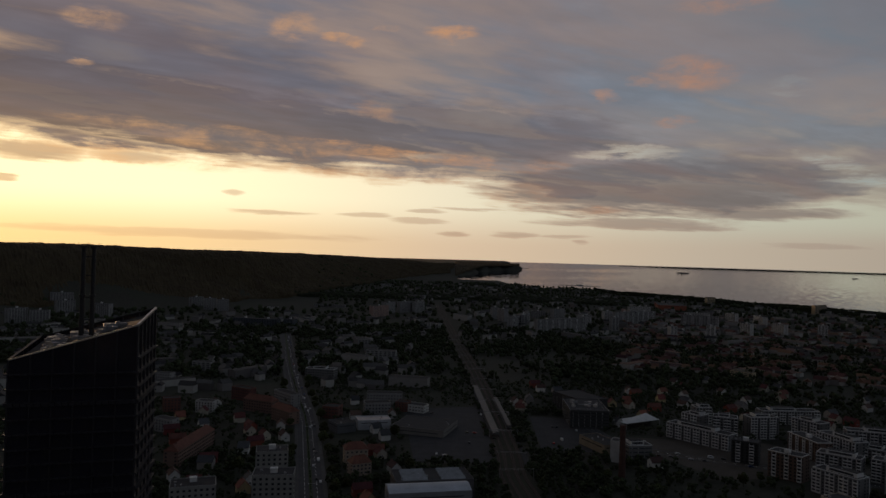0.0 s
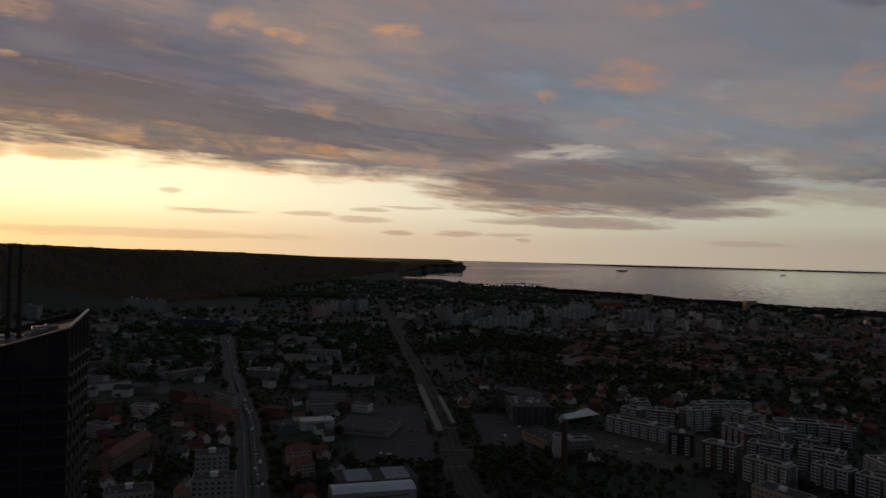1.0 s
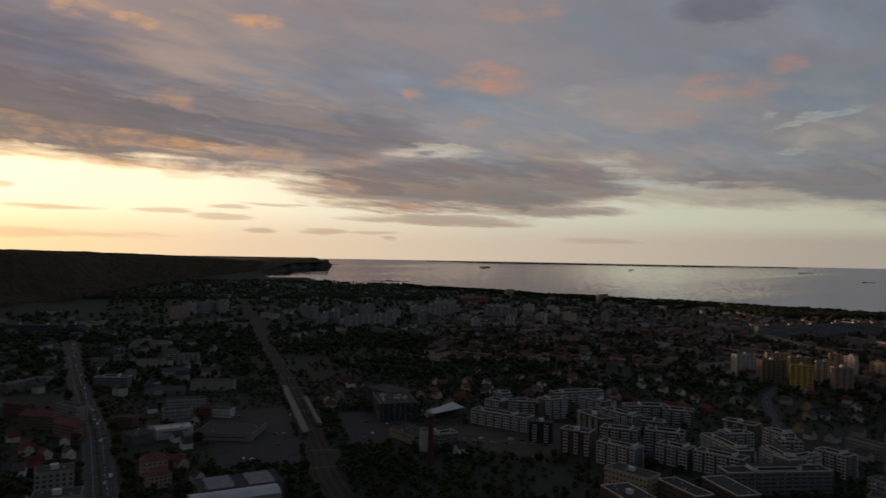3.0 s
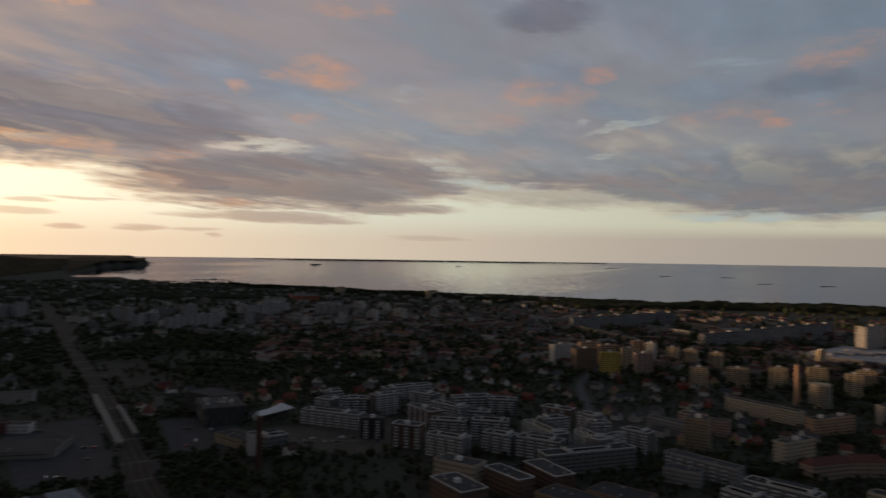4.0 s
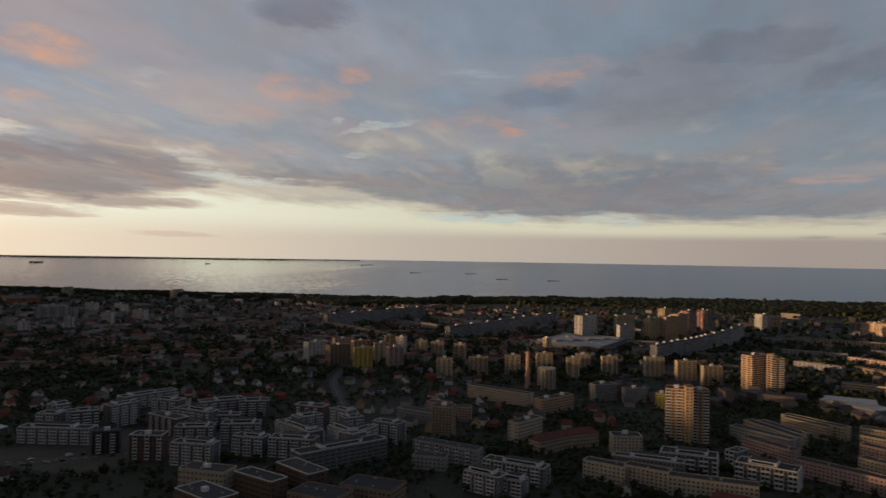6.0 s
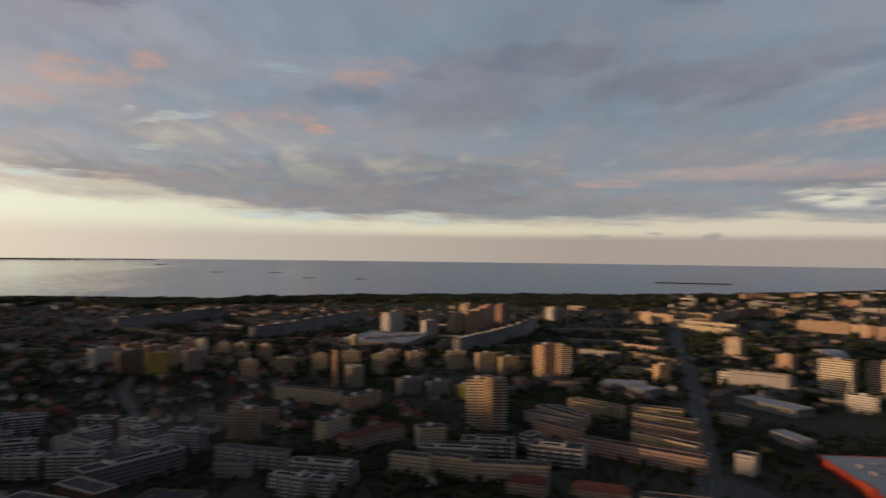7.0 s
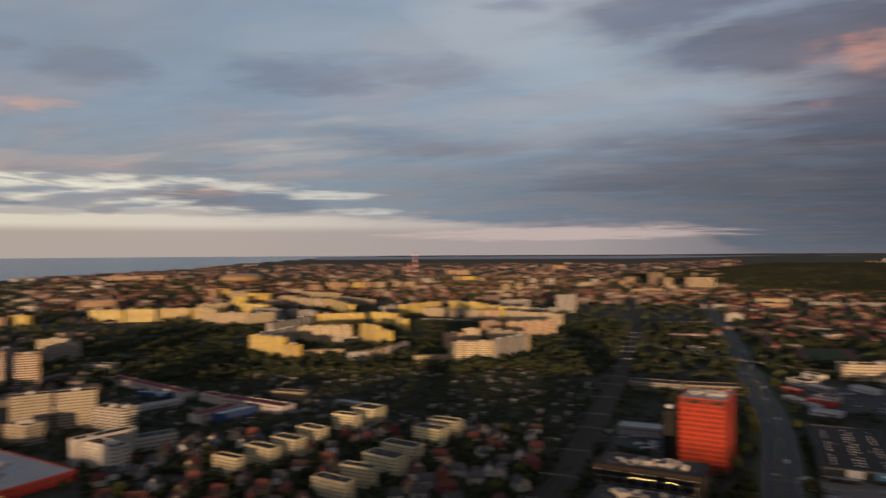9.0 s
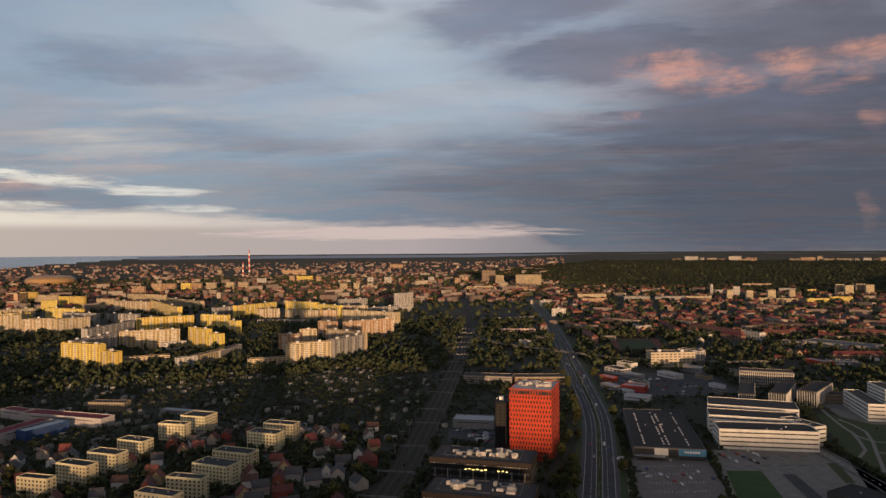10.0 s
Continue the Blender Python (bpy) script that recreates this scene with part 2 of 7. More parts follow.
glow = gather([
    (0.80, patch(-0.3, 17.5, 1.8, 0.55)),
    (0.70, patch(8.5, 16.7, 1.6, 0.41)),
    (0.60, patch(12.6, 17.2, 1.8, 1.01)),
    (0.40, patch(27.0, 16.2, 1.6, 0.83)),
    (0.40, patch(27.6, 13.0, 0.8, 0.28)),
    (0.50, patch(5.0, 17.8, 0.9, 0.28)),
    (0.75, patch(-18.7, 14.3, 2.2, 0.92, -0.20)),
    (0.60, patch(-14.9, 13.8, 0.8, 0.28)),
    (0.80, patch(-17.1, 10.6, 1.2, 0.41)),
    (0.50, patch(-12.5, 12.9, 0.9, 0.37)),
    (0.45, patch(5.7, 11.5, 2.3, 0.64)),
    (0.85, patch(2.2, 7.9, 8.7, 0.41, 0.09)),
    (0.55, patch(14.8, 8.3, 11.9, 0.64, 0.06)),
    (0.75, patch(23.3, 6.7, 6.9, 0.64, 0.05)),
    (0.60, patch(7.5, 6.3, 11.9, 0.46, 0.04)),
    (0.50, patch(-7.9, 7.5, 2.3, 0.46)),
    (0.45, patch(-6.1, 4.7, 2.8, 0.92)),
    (0.55, patch(-21.3, 19.2, 3.2, 0.73)),
    (0.50, patch(-12.0, 3.8, 2.8, 0.23)),
    (0.85, patch(-35.8, 13.3, 2.0, 1.10)),
    (0.85, patch(-41.2, 14.2, 1.2, 0.60)),
    (0.50, patch(-38.6, 12.8, 2.3, 0.69)),
    (0.60, patch(-58.5, 14.6, 3.4, 1.01, -0.15)),
    (0.90, patch(-54.3, 9.8, 1.1, 0.46)),
    (0.60, patch(-52.8, 10.7, 1.4, 0.46)),
    (0.55, patch(-57.7, 10.8, 1.4, 0.37)),
    (0.60, patch(-17.5, 10.6, 1.4, 0.41)),
    (0.65, patch(-19.0, 14.3, 2.8, 1.19)),
    (0.50, patch(-15.3, 13.8, 0.9, 0.37)),
    (0.40, patch(-32.8, 10.7, 2.3, 0.64)),
    (0.35, patch(-48.2, 10.5, 3.7, 0.73, -0.15)),
    (0.30, patch(-70.3, 6.8, 2.8, 0.28)),
    (0.85, patch(-96.3, 10.0, 5.0, 0.60, -0.12)),
    (0.55, patch(-77.9, 5.8, 2.8, 0.32)),
    (0.55, patch(-99.2, 6.2, 5.5, 0.37)),
    (0.60, patch(-110.5, 4.6, 1.8, 0.37)),
    (0.30, patch(-71.5, 6.8, 2.8, 0.23)),
    (0.40, patch(-87.9, 6.6, 5.0, 0.46)),
    (0.85, patch(-160.2, 13.4, 3.4, 1.38, 0.10)),
    (0.85, patch(-164.6, 12.1, 2.3, 0.92)),
    (0.85, patch(-168.4, 13.1, 2.2, 1.01)),
    (0.80, patch(-172.6, 12.8, 2.5, 1.38)),
    (0.50, patch(-170.9, 12.1, 2.8, 1.15)),
    (0.75, patch(-157.3, 10.0, 0.7, 0.50)),
    (0.40, patch(-173.6, 9.1, 0.9, 1.01)),
    (0.35, patch(-111.0, 4.4, 2.3, 0.37)),
    (0.35, patch(-114.9, 6.5, 6.0, 0.55)),
    (0.30, patch(-173.4, 2.7, 0.5, 1.38)),
])
pink = gather([
    (0.80, patch(-137.9, 1.3, 12.4, 0.50, 0.00, 0.60)),
    (0.35, patch(-30.0, 12.1, 6.0, 1.83)),
    (0.30, patch(-90.6, 6.5, 13.8, 0.64)),
])

# where the deck begins over the horizon, and how closed it is
floor_high = wmath('SUBTRACT', wmath('MULTIPLY', wramp(ramp_at, [(130, 0.250), (40, 0.500), (32, 0.485), (27, 0.450), (17, 0.445), (8.6, 0.430), (-5, 0.395), (-9.7, 0.300), (-22, 0.270), (-27, 0.310), (-32, 0.370), (-41, 0.335), (-50, 0.265), (-57, 0.240), (-75, 0.237), (-90, 0.260), (-106, 0.245), (-119, 0.230), (-127, 0.215), (-134, 0.190), (-148, 0.180), (-152, 0.075), (-190, 0.050)]), 20.0), 2.0)
closed = wramp(ramp_at, [(40, .97), (15, .96), (-5, .94), (-25, .91), (-45, .97), (-80, .99), (-110, .99), (-190, 1.0)])
ragged = wmath('ADD', s_high, wmath('ADD', wmath('MULTIPLY', wmath('MULTIPLY', wmath('SUBTRACT', n_flat2, 0.5), 2.6), wmath('ADD', 0.35, lofty)), wmath('MULTIPLY', wmath('SUBTRACT', n_low, 0.5), 2.2)))
deck = wstep(wmath('SUBTRACT', ragged, floor_high), -0.35, 0.75)
weave = wstep(wmath('ADD', wmath('MULTIPLY', n_big, 0.6), wmath('MULTIPLY', n_mid, 0.4)), wmath('SUBTRACT', 0.76, wmath('MULTIPLY', closed, 0.54)), wmath('SUBTRACT', 0.98, wmath('MULTIPLY', closed, 0.48)))
weave = wmath('MAXIMUM', weave, wmath('SUBTRACT', 0.95, wstep(s_high, 5.0, 12.0)))
cover = wmath('MULTIPLY', deck, wmath('MULTIPLY', weave, 0.96))
cover = wmath('MAXIMUM', cover, dark)
cover = wmath('MULTIPLY', cover, wmath('SUBTRACT', 1.0, wmath('MULTIPLY', gaps, wstep(n_fibre, 0.34, 0.60))))

cloud_low = wramp(ramp_at, [(130, (.15, .14, .15)), (80, (.35, .27, .2)), (40, (.50, .35, .24)), (20, (.42, .33, .285)), (0, (.38, .32, .30)), (-25, (.41, .36, .335)), (-50, (.32, .325, .335)), (-70, (.265, .285, .31)), (-95, (.26, .285, .315)), (-120, (.22, .265, .31)), (-138, (.15, .185, .23)), (-150, (.115, .135, .165)), (-190, (.09, .10, .12))])
cloud_top = wramp(ramp_at, [(130, (.13, .14, .16)), (40, (.18, .18, .235)), (10, (.275, .285, .35)), (-20, (.32, .36, .415)), (-50, (.27, .305, .36)), (-70, (.21, .255, .305)), (-90, (.22, .265, .32)), (-115, (.25, .305, .375)), (-138, (.29, .35, .42)), (-150, (.25, .285, .345)), (-165, (.17, .18, .22)), (-190, (.13, .13, .155))])
cloud = wmix(wstep(s_high, 4.0, 13.0), cloud_low, cloud_top)
swirl = wmath('SUBTRACT', wmath('ADD', wmath('MULTIPLY', n_big, 0.7), wmath('ADD', wmath('MULTIPLY', n_mid, 0.8), wmath('MULTIPLY', n_fine, 0.4))), 0.95)
mottle = wmath('MULTIPLY_ADD', wmath('MULTIPLY', swirl, wstep(s_high, 0.5, 9.0)), wramp(ramp_at, [(130, 1.0), (-10, 1.0), (-30, .9), (-60, .5), (-110, .5), (-150, .8), (-190, .9)]), 1.0)
cloud = wmix(1.0, cloud, wxyz(mottle, mottle, mottle), 'MULTIPLY')
hue_noise = wnoise(sheet_uv, 1.7, 4, 0.5, 0.5)
cloud = wmix(wstep(hue_noise, 0.42, 0.62), wmix(1.0, cloud, (.94, 1.0, 1.05), 'MULTIPLY'), wmix(1.0, cloud, (1.09, .995, .975), 'MULTIPLY'))
cloud = wmix(dark, cloud, wmix(1.0, cloud, (.635, .62, .67), 'MULTIPLY'))
cloud = wmix(wmath('MULTIPLY', light, 0.75), cloud, wramp(ramp_at, [(130, (.3, .3, .3)), (20, (.42, .38, .36)), (-20, (.46, .44, .44)), (-60, (.34, .36, .39)), (-110, (.38, .43, .48)), (-150, (.42, .48, .53)), (-190, (.3, .3, .34))]))
# thin lit edges where the deck opens
rim = wmath('MULTIPLY', wmath('MULTIPLY', cover, wmath('SUBTRACT', 1.0, cover)), 2.0)
sunlit = wramp(ramp_at, [(130, (.4, .3, .25)), (60, (1.6, .9, .4)), (40, (2.2, 1.2, .46)), (10, (1.2, .62, .28)), (-25, (.78, .38, .24)), (-60, (.62, .34, .25)), (-80, (.72, .41, .30)), (-120, (.55, .33, .28)), (-150, (.66, .30, .21)), (-190, (.5, .26, .2))])
sky_colour = wmix(cover, clear, cloud)
sky_colour = wmix(wmath('MULTIPLY', rim, wramp(ramp_at, [(130, .1), (40, .7), (0, .55), (-25, .35), (-50, .12), (-190, .08)])), sky_colour, sunlit)
n_puff = wnoise(wxyz(wmath('MULTIPLY', s_turn, 0.30), wmath('MULTIPLY', s_high, 0.55), 12.0), 1.0, 8, 0.62, 0.3)
glow = wmath('MULTIPLY', glow, wmath('MULTIPLY', wstep(n_puff, 0.32, 0.66), wstep(n_fibre, 0.26, 0.60)))
sky_colour = wmix(wmath('MULTIPLY', glow, wmath('ADD', 0.3, wmath('MULTIPLY', n_fine, 1.2))), sky_colour, sunlit)
sky_colour = wmix(pink, sky_colour, (.54, .43, .40))
open_air = wramp(ramp_at, [(130, (.5, .5, .5)), (0, (.95, .88, .75)), (-20, (.62, .72, .74)), (-32, (.52, .68, .72)), (-60, (.44, .58, .64)), (-80, (.80, .78, .62)), (-100, (.86, .84, .70)), (-125, (.80, .80, .72)), (-190, (.4, .44, .5))])
sky_colour = wmix(wmath('MULTIPLY', gaps, wmath('MULTIPLY', wstep(n_fibre, 0.38, 0.62), 0.8)), sky_colour, open_air)
# sky darkened overhead, out of view, to lessen the light on the ground
sky_colour = wmix(wmath('MULTIPLY', wstep(s_high, 24.0, 50.0), 0.9), sky_colour, (.135, .165, .212))
under = wramp(ramp_at, [(130, (.06, .05, .04)), (-190, (.06, .06, .06))])
sky_colour = wmix(wstep(s_high, -1.5, -0.9), under, sky_colour)
wt.links.new(sky_colour, wt.nodes["Background"].inputs[0])
wt.nodes["Background"].inputs[1].default_value = 1.0

sun = new("sun", bpy.data.lights.new("sun", 'SUN'))
sun.data.energy, sun.data.angle, sun.data.color = 4.7, radians(0.6), (1.0, .61, .33)
sun.matrix_world = look(away(SUN_TURN, 1000, 1000 * math.tan(radians(SUN_HEIGHT))), (0, 0, 0))


# ------------------------------------------------------------------ the lie of the land
def squeeze(d):
    """The far country is drawn in towards the eye, so that all of it lies within reach."""
    if d <= 2600:
        return d
    return (H + 2600 * .0615) / ((H + d * d / 1.48e7) / d + .0615) * 1.0014


def shift(d):
    return squeeze(d) / max(d, 1.0)


def place(turn, d, z=0.0):
    """Where a point of the round earth comes to stand."""
    z -= d * d / 1.48e7
    k = shift(d)
    return away(turn, d * k, H - (H - z) * k)


def blend(v, table):
    return float(np.interp(v, [a for a, _ in table], [b for _, b in table]))


def smooth(v, lo, hi):
    v = min(max((v - lo) / (hi - lo), 0.0), 1.0)
    return v * v * (3 - 2 * v)


SHORE = [(-125, 40000), (-120, 22000), (-115, 13000), (-110, 8200), (-105, 6900), (-100, 6000), (-96, 5000), (-92, 4400), (-86, 3800), (-77, 3430), (-70, 3380), (-63, 3180), (-55, 3020), (-46, 2860), (-41, 2920), (-37, 3050), (-32, 3120), (-28, 3160), (-24, 3340), (-20, 3530), (-14, 3850), (-12, 4200), (-7.6, 4400), (-5.3, 4900), (-4, 5400), (-1.3, 5500)]
HILL_FOOT = [(-1, 7000), (2, 5600), (6, 3900), (12, 2600), (16, 2350), (20, 2250), (26, 2150), (32, 2050), (36, 1700), (40, 1500), (47, 1350), (60, 1300), (110, 1300), (150, 1400), (176, 1900)]
HILL_TOP = [(-1, 60), (3, 100), (8, 135), (14, 148), (19, 152), (25, 158), (33, 166), (40, 170), (50, 170), (60, 165), (110, 130), (150, 110), (176, 90)]
HILL_RISE = [(-1, 1500), (10, 1500), (16, 600), (32, 450), (38, 800), (47, 900), (120, 1200)]


def is_sea(turn, d):
    if -7.6 < turn < -1.3 and d > 5400:      # the bay and the cape behind it
        return 5400 < d < blend(turn, [(-6.5, 11000), (-6.0, 10200), (-3.5, 9000), (-2.6, 7600), (-1.3, 5800)]) or (turn < -5.0 and d > 14500) or turn < -6.4
    if turn <= -125 or turn > -1.3:
        return False
    return d > blend(turn, SHORE)


def land(turn, d):
    """Height of the ground, metres."""
    turn = (turn + 180) % 360 - 180
    if is_sea(turn, d):
        return -8.0
    wave = noise.noise(away(turn, d) / 900) * 14 + noise.noise(away(turn, d) / 350) * 6
    z = 2.0 if d > 2400 else 0.0
    if turn > -1:
        foot, crest = blend(turn, HILL_FOOT), blend(turn, HILL_TOP)
        s = smooth(d, foot, foot + blend(turn, HILL_RISE))
        z = s * (crest + wave) + (1 - s) * z
        if d > 9000:
            z = min(z, 60)
    elif turn > -7.6 and d > 5400:           # wooded cliff of the cape
        z = 52 * smooth(d, 5400, 9000) + 4 if d < 16000 else 60
    elif turn < -143:                        # wooded ridge behind the southern quarter
        s = smooth(d, 3300, 5000) * smooth(-turn, 143, 156)
        z = s * (76 + wave * 0.5) * (1 if d < 9000 else 0.8)
    return z


RINGS = [80, 200, 320, 440, 560, 700, 850, 1000, 1200, 1400, 1650, 1900, 2150, 2400, 2600, 2800, 2900, 3000, 3100, 3200, 3300, 3400, 3500, 3650, 3800, 4000, 4200, 4400, 4650, 4900, 5200, 5600, 6000, 6500, 7000, 7600, 8200, 9000, 9600, 10200, 11000, 13000, 15000, 18000, 22000, 28000, 36000, 46000, 60000]


def mesh_of(name, verts, faces, material=None, flat=True):
    me = bpy.data.meshes.new(name)
    me.from_pydata(verts, [], faces)
    if material:
        me.materials.append(material)
    if not flat:
        me.shade_smooth()
    return me


def mesh_np(name, verts, tris, material):
    """A mesh out of arrays of corners and triangles."""
    me = bpy.data.meshes.new(name)
    me.vertices.add(len(verts))
    me.vertices.foreach_set("co", np.asarray(verts, np.float32).ravel())
    n = len(tris)
    me.loops.add(3 * n)
    me.loops.foreach_set("vertex_index", np.asarray(tris, np.int32).ravel())
    me.polygons.add(n)
    me.polygons.foreach_set("loop_start", np.arange(0, 3 * n, 3, dtype=np.int32))
    me.materials.append(material)
    me.update(calc_edges=True)
    me.validate()
    return me


# ------------------------------------------------------------------ materials
def surface(name, colour, rough=0.8, stain=0.35, grain=0.25, scale=0.08, tint=0.0, metal=0.0, bump=0.15, second=None, island=False):
    """A worn everyday surface: broad stains, fine grain, a slight difference from thing to thing."""
    m = bpy.data.materials.new(name)
    m.use_nodes = True
    t = m.node_tree
    b = t.nodes["Principled BSDF"]
    at = t.nodes.new("ShaderNodeTexCoord")
    geo = t.nodes.new("ShaderNodeNewGeometry")
    a = t.nodes.new("ShaderNodeTexNoise")
    a.inputs["Scale"].default_value, a.inputs["Detail"].default_value, a.inputs["Roughness"].default_value = scale, 5, 0.65
    f = t.nodes.new("ShaderNodeTexNoise")
    f.inputs["Scale"].default_value, f.inputs["Detail"].default_value = scale * 14, 4
    for n in (a, f):
        t.links.new(geo.outputs["Position"], n.inputs["Vector"])
    ra = t.nodes.new("ShaderNodeValToRGB")
    dim = tuple(c * (1 - stain) for c in colour)
    ra.color_ramp.elements[0].position, ra.color_ramp.elements[1].position = 0.32, 0.66
    ra.color_ramp.elements[0].color = (*(second or dim), 1)
    ra.color_ramp.elements[1].color = (*colour, 1)
    t.links.new(a.outputs[0], ra.inputs[0])
    mul = t.nodes.new("ShaderNodeMix")
    mul.data_type, mul.blend_type = 'RGBA', 'MULTIPLY'
    mul.inputs[0].default_value = 1.0
    mr = t.nodes.new("ShaderNodeMapRange")
    t.links.new(f.outputs[0], mr.inputs[0])
    mr.inputs[1].default_value, mr.inputs[2].default_value = 0.25, 0.75
    mr.inputs[3].default_value, mr.inputs[4].default_value = 1 - grain, 1 + grain
    t.links.new(ra.outputs[0], mul.inputs[6])
    t.links.new(mr.outputs[0], mul.inputs[7])
    out = mul.outputs[2]
    if tint:
        info = t.nodes.new("ShaderNodeObjectInfo")
        hs = t.nodes.new("ShaderNodeHueSaturation")
        m1 = t.nodes.new("ShaderNodeMapRange")
        m1.inputs[3].default_value, m1.inputs[4].default_value = 1 - tint, 1 + tint
        t.links.new(geo.outputs["Random Per Island"] if island else info.outputs["Random"], m1.inputs[0])
        t.links.new(m1.outputs[0], hs.inputs["Value"])
        m2 = t.nodes.new("ShaderNodeMapRange")
        m2.inputs[3].default_value, m2.inputs[4].default_value = 0.5 - tint * 0.06, 0.5 + tint * 0.06
        t.links.new(geo.outputs["Random Per Island"] if island else info.outputs["Random"], m2.inputs[0])
        t.links.new(m2.outputs[0], hs.inputs["Hue"])
        t.links.new(out, hs.inputs["Color"])
        out = hs.outputs[0]
    t.links.new(out, b.inputs["Base Color"])
    b.inputs["Roughness"].default_value, b.inputs["Metallic"].default_value = rough, metal
    b.inputs["Specular IOR Level"].default_value = 0.3
    bp = t.nodes.new("ShaderNodeBump")
    bp.inputs["Strength"].default_value, bp.inputs["Distance"].default_value = bump, 0.3
    t.links.new(f.outputs[0], bp.inputs["Height"])
    t.links.new(bp.outputs[0], b.inputs["Normal"])
    return m


def lamp_material(name, colour, strength):
    m = bpy.data.materials.new(name)
    m.use_nodes = True
    b = m.node_tree.nodes["Principled BSDF"]
    b.inputs["Base Color"].default_value = (*colour, 1)
    b.inputs["Emission Color"].default_value, b.inputs["Emission Strength"].default_value = (*colour, 1), strength
    return m


GLASS = surface("window_glass", (.045, .047, .050), 0.12, 0.3, 0.3, 0.3, tint=0.5, bump=0.02)
ROOFING = surface("roofing_felt", (.036, .035, .037), 0.9, 0.35, 0.3, 0.15, tint=0.3)
RED_TILE = surface("red_roof_tiles", (.125, .040, .034), 0.8, 0.4, 0.3, 0.2, tint=0.35)
METAL = surface("grey_sheet_metal", (.30, .30, .31), 0.45, 0.3, 0.2, 0.3, metal=0.4)
WHITE = surface("white_paint", (.60, .59, .57), 0.7, 0.2, 0.15, 0.2)
DARK_METAL = surface("dark_metal", (.03, .03, .033), 0.5, 0.3, 0.2, 0.3, metal=0.3)
ASPHALT = surface("asphalt", (.055, .054, .057), 0.85, 0.35, 0.25, 0.12)
# the asphalt again, a little darker, for two yards near the railway
DARKER_ASPHALT = surface("darker_asphalt", (.045, .044, .047), 0.9, 0.4, 0.25, 0.1)
PAVING = surface("paving", (.190, .172, .155), 0.9, 0.35, 0.2, 0.15)
FOOTWAY = surface("old_footway", (.085, .082, .079), 0.9, 0.35, 0.2, 0.15)
GRASS = surface("grass", (.036, .058, .018), 0.95, 0.4, 0.3, 0.05, second=(.050, .054, .026))
BALLAST = surface("ballast", (.046, .032, .026), 0.95, 0.35, 0.35, 0.3)
STEEL = surface("rail_steel", (.12, .085, .065), 0.6, 0.3, 0.2, 0.5, metal=0.6)
LEAF = surface("leaves", (.043, .052, .025), 0.8, 0.35, 0.35, 0.06, tint=0.35, second=(.032, .037, .021), island=True)
LEAF_TREE = surface("tree_leaves", (.040, .050, .018), 0.75, 0.35, 0.35, 0.3, tint=0.4, second=(.044, .040, .017))
WOODLAND = surface("plain_woodland", (.026, .030, .016), 0.9, 0.45, 0.4, 0.02, second=(.018, .020, .012))
# woodland again, lighter and browner: glare and haze put into the colour
HAZED_WOOD = surface("hazed_wood", (.070, .054, .030), 0.9, 0.4, 0.4, 0.02, second=(.050, .036, .022))
BARK = surface("bark", (.05, .04, .03), 0.9, 0.4, 0.3, 1.0)
GROUND = surface("town_ground", (.029, .033, .020), 0.95, 0.4, 0.35, 0.012, second=(.030, .027, .020))
for leafy in (LEAF, LEAF_TREE, WOODLAND, HAZED_WOOD):      # dull, no shine
    leafy.node_tree.nodes["Principled BSDF"].inputs["Specular IOR Level"].default_value = 0.08
GOLD_LAMP = lamp_material("warm_lamp", (1.0, .68, .2), 5.0)
RED_LAMP = lamp_material("red_tail_lamp", (1.0, .06, .05), 6.0)
HEAD_LAMP = lamp_material("white_head_lamp", (1.0, .92, .8), 4.0)

sea_mat = bpy.data.materials.new("evening_sea")
sea_mat.use_nodes = True
st = sea_mat.node_tree
sb = st.nodes["Principled BSDF"]
sb.inputs["Base Color"].default_value = (.020, .026, .030, 1)
sgeo = st.nodes.new("ShaderNodeNewGeometry")
smap = st.nodes.new("ShaderNodeMapping")
smap.inputs["Rotation"].default_value = (0, 0, radians(47))
smap.inputs["Scale"].default_value = (.00035, .0022, .001)
st.links.new(sgeo.outputs["Position"], smap.inputs[0])
sn = st.nodes.new("ShaderNodeTexNoise")
sn.inputs["Scale"].default_value, sn.inputs["Detail"].default_value = 1.0, 5
st.links.new(smap.outputs[0], sn.inputs["Vector"])
swave = st.nodes.new("ShaderNodeTexNoise")
swave.inputs["Scale"].default_value, swave.inputs["Detail"].default_value = 0.05, 3
st.links.new(sgeo.outputs["Position"], swave.inputs["Vector"])
sless, ssmall, sup, snorm = (st.nodes.new("ShaderNodeVectorMath") for _ in range(4))
sless.operation, ssmall.operation, sup.operation, snorm.operation = 'SUBTRACT', 'SCALE', 'ADD', 'NORMALIZE'
sless.inputs[1].default_value = (.5, .5, .5)
ssmall.inputs["Scale"].default_value = 0.05
st.links.new(swave.outputs["Color"], sless.inputs[0])
st.links.new(sless.outputs[0], ssmall.inputs[0])
slevel = st.nodes.new("ShaderNodeMix")
slevel.data_type = 'VECTOR'
slevel.inputs[0].default_value = 0.20           # the water lies nearly level
sdot = st.nodes.new("ShaderNodeVectorMath")
sdot.operation = 'DOT_PRODUCT'
sdot.inputs[1].default_value = (.766, -.643, 0)
st.links.new(sgeo.outputs["Position"], sdot.inputs[0])
sjag = st.nodes.new("ShaderNodeMath")
sjag.operation = 'MULTIPLY_ADD'
st.links.new(sn.outputs[0], sjag.inputs[0])
sjag.inputs[1].default_value = 1600.0
st.links.new(sdot.outputs["Value"], sjag.inputs[2])
scalm = st.nodes.new("ShaderNodeMapRange")        # calm water west of the wind line
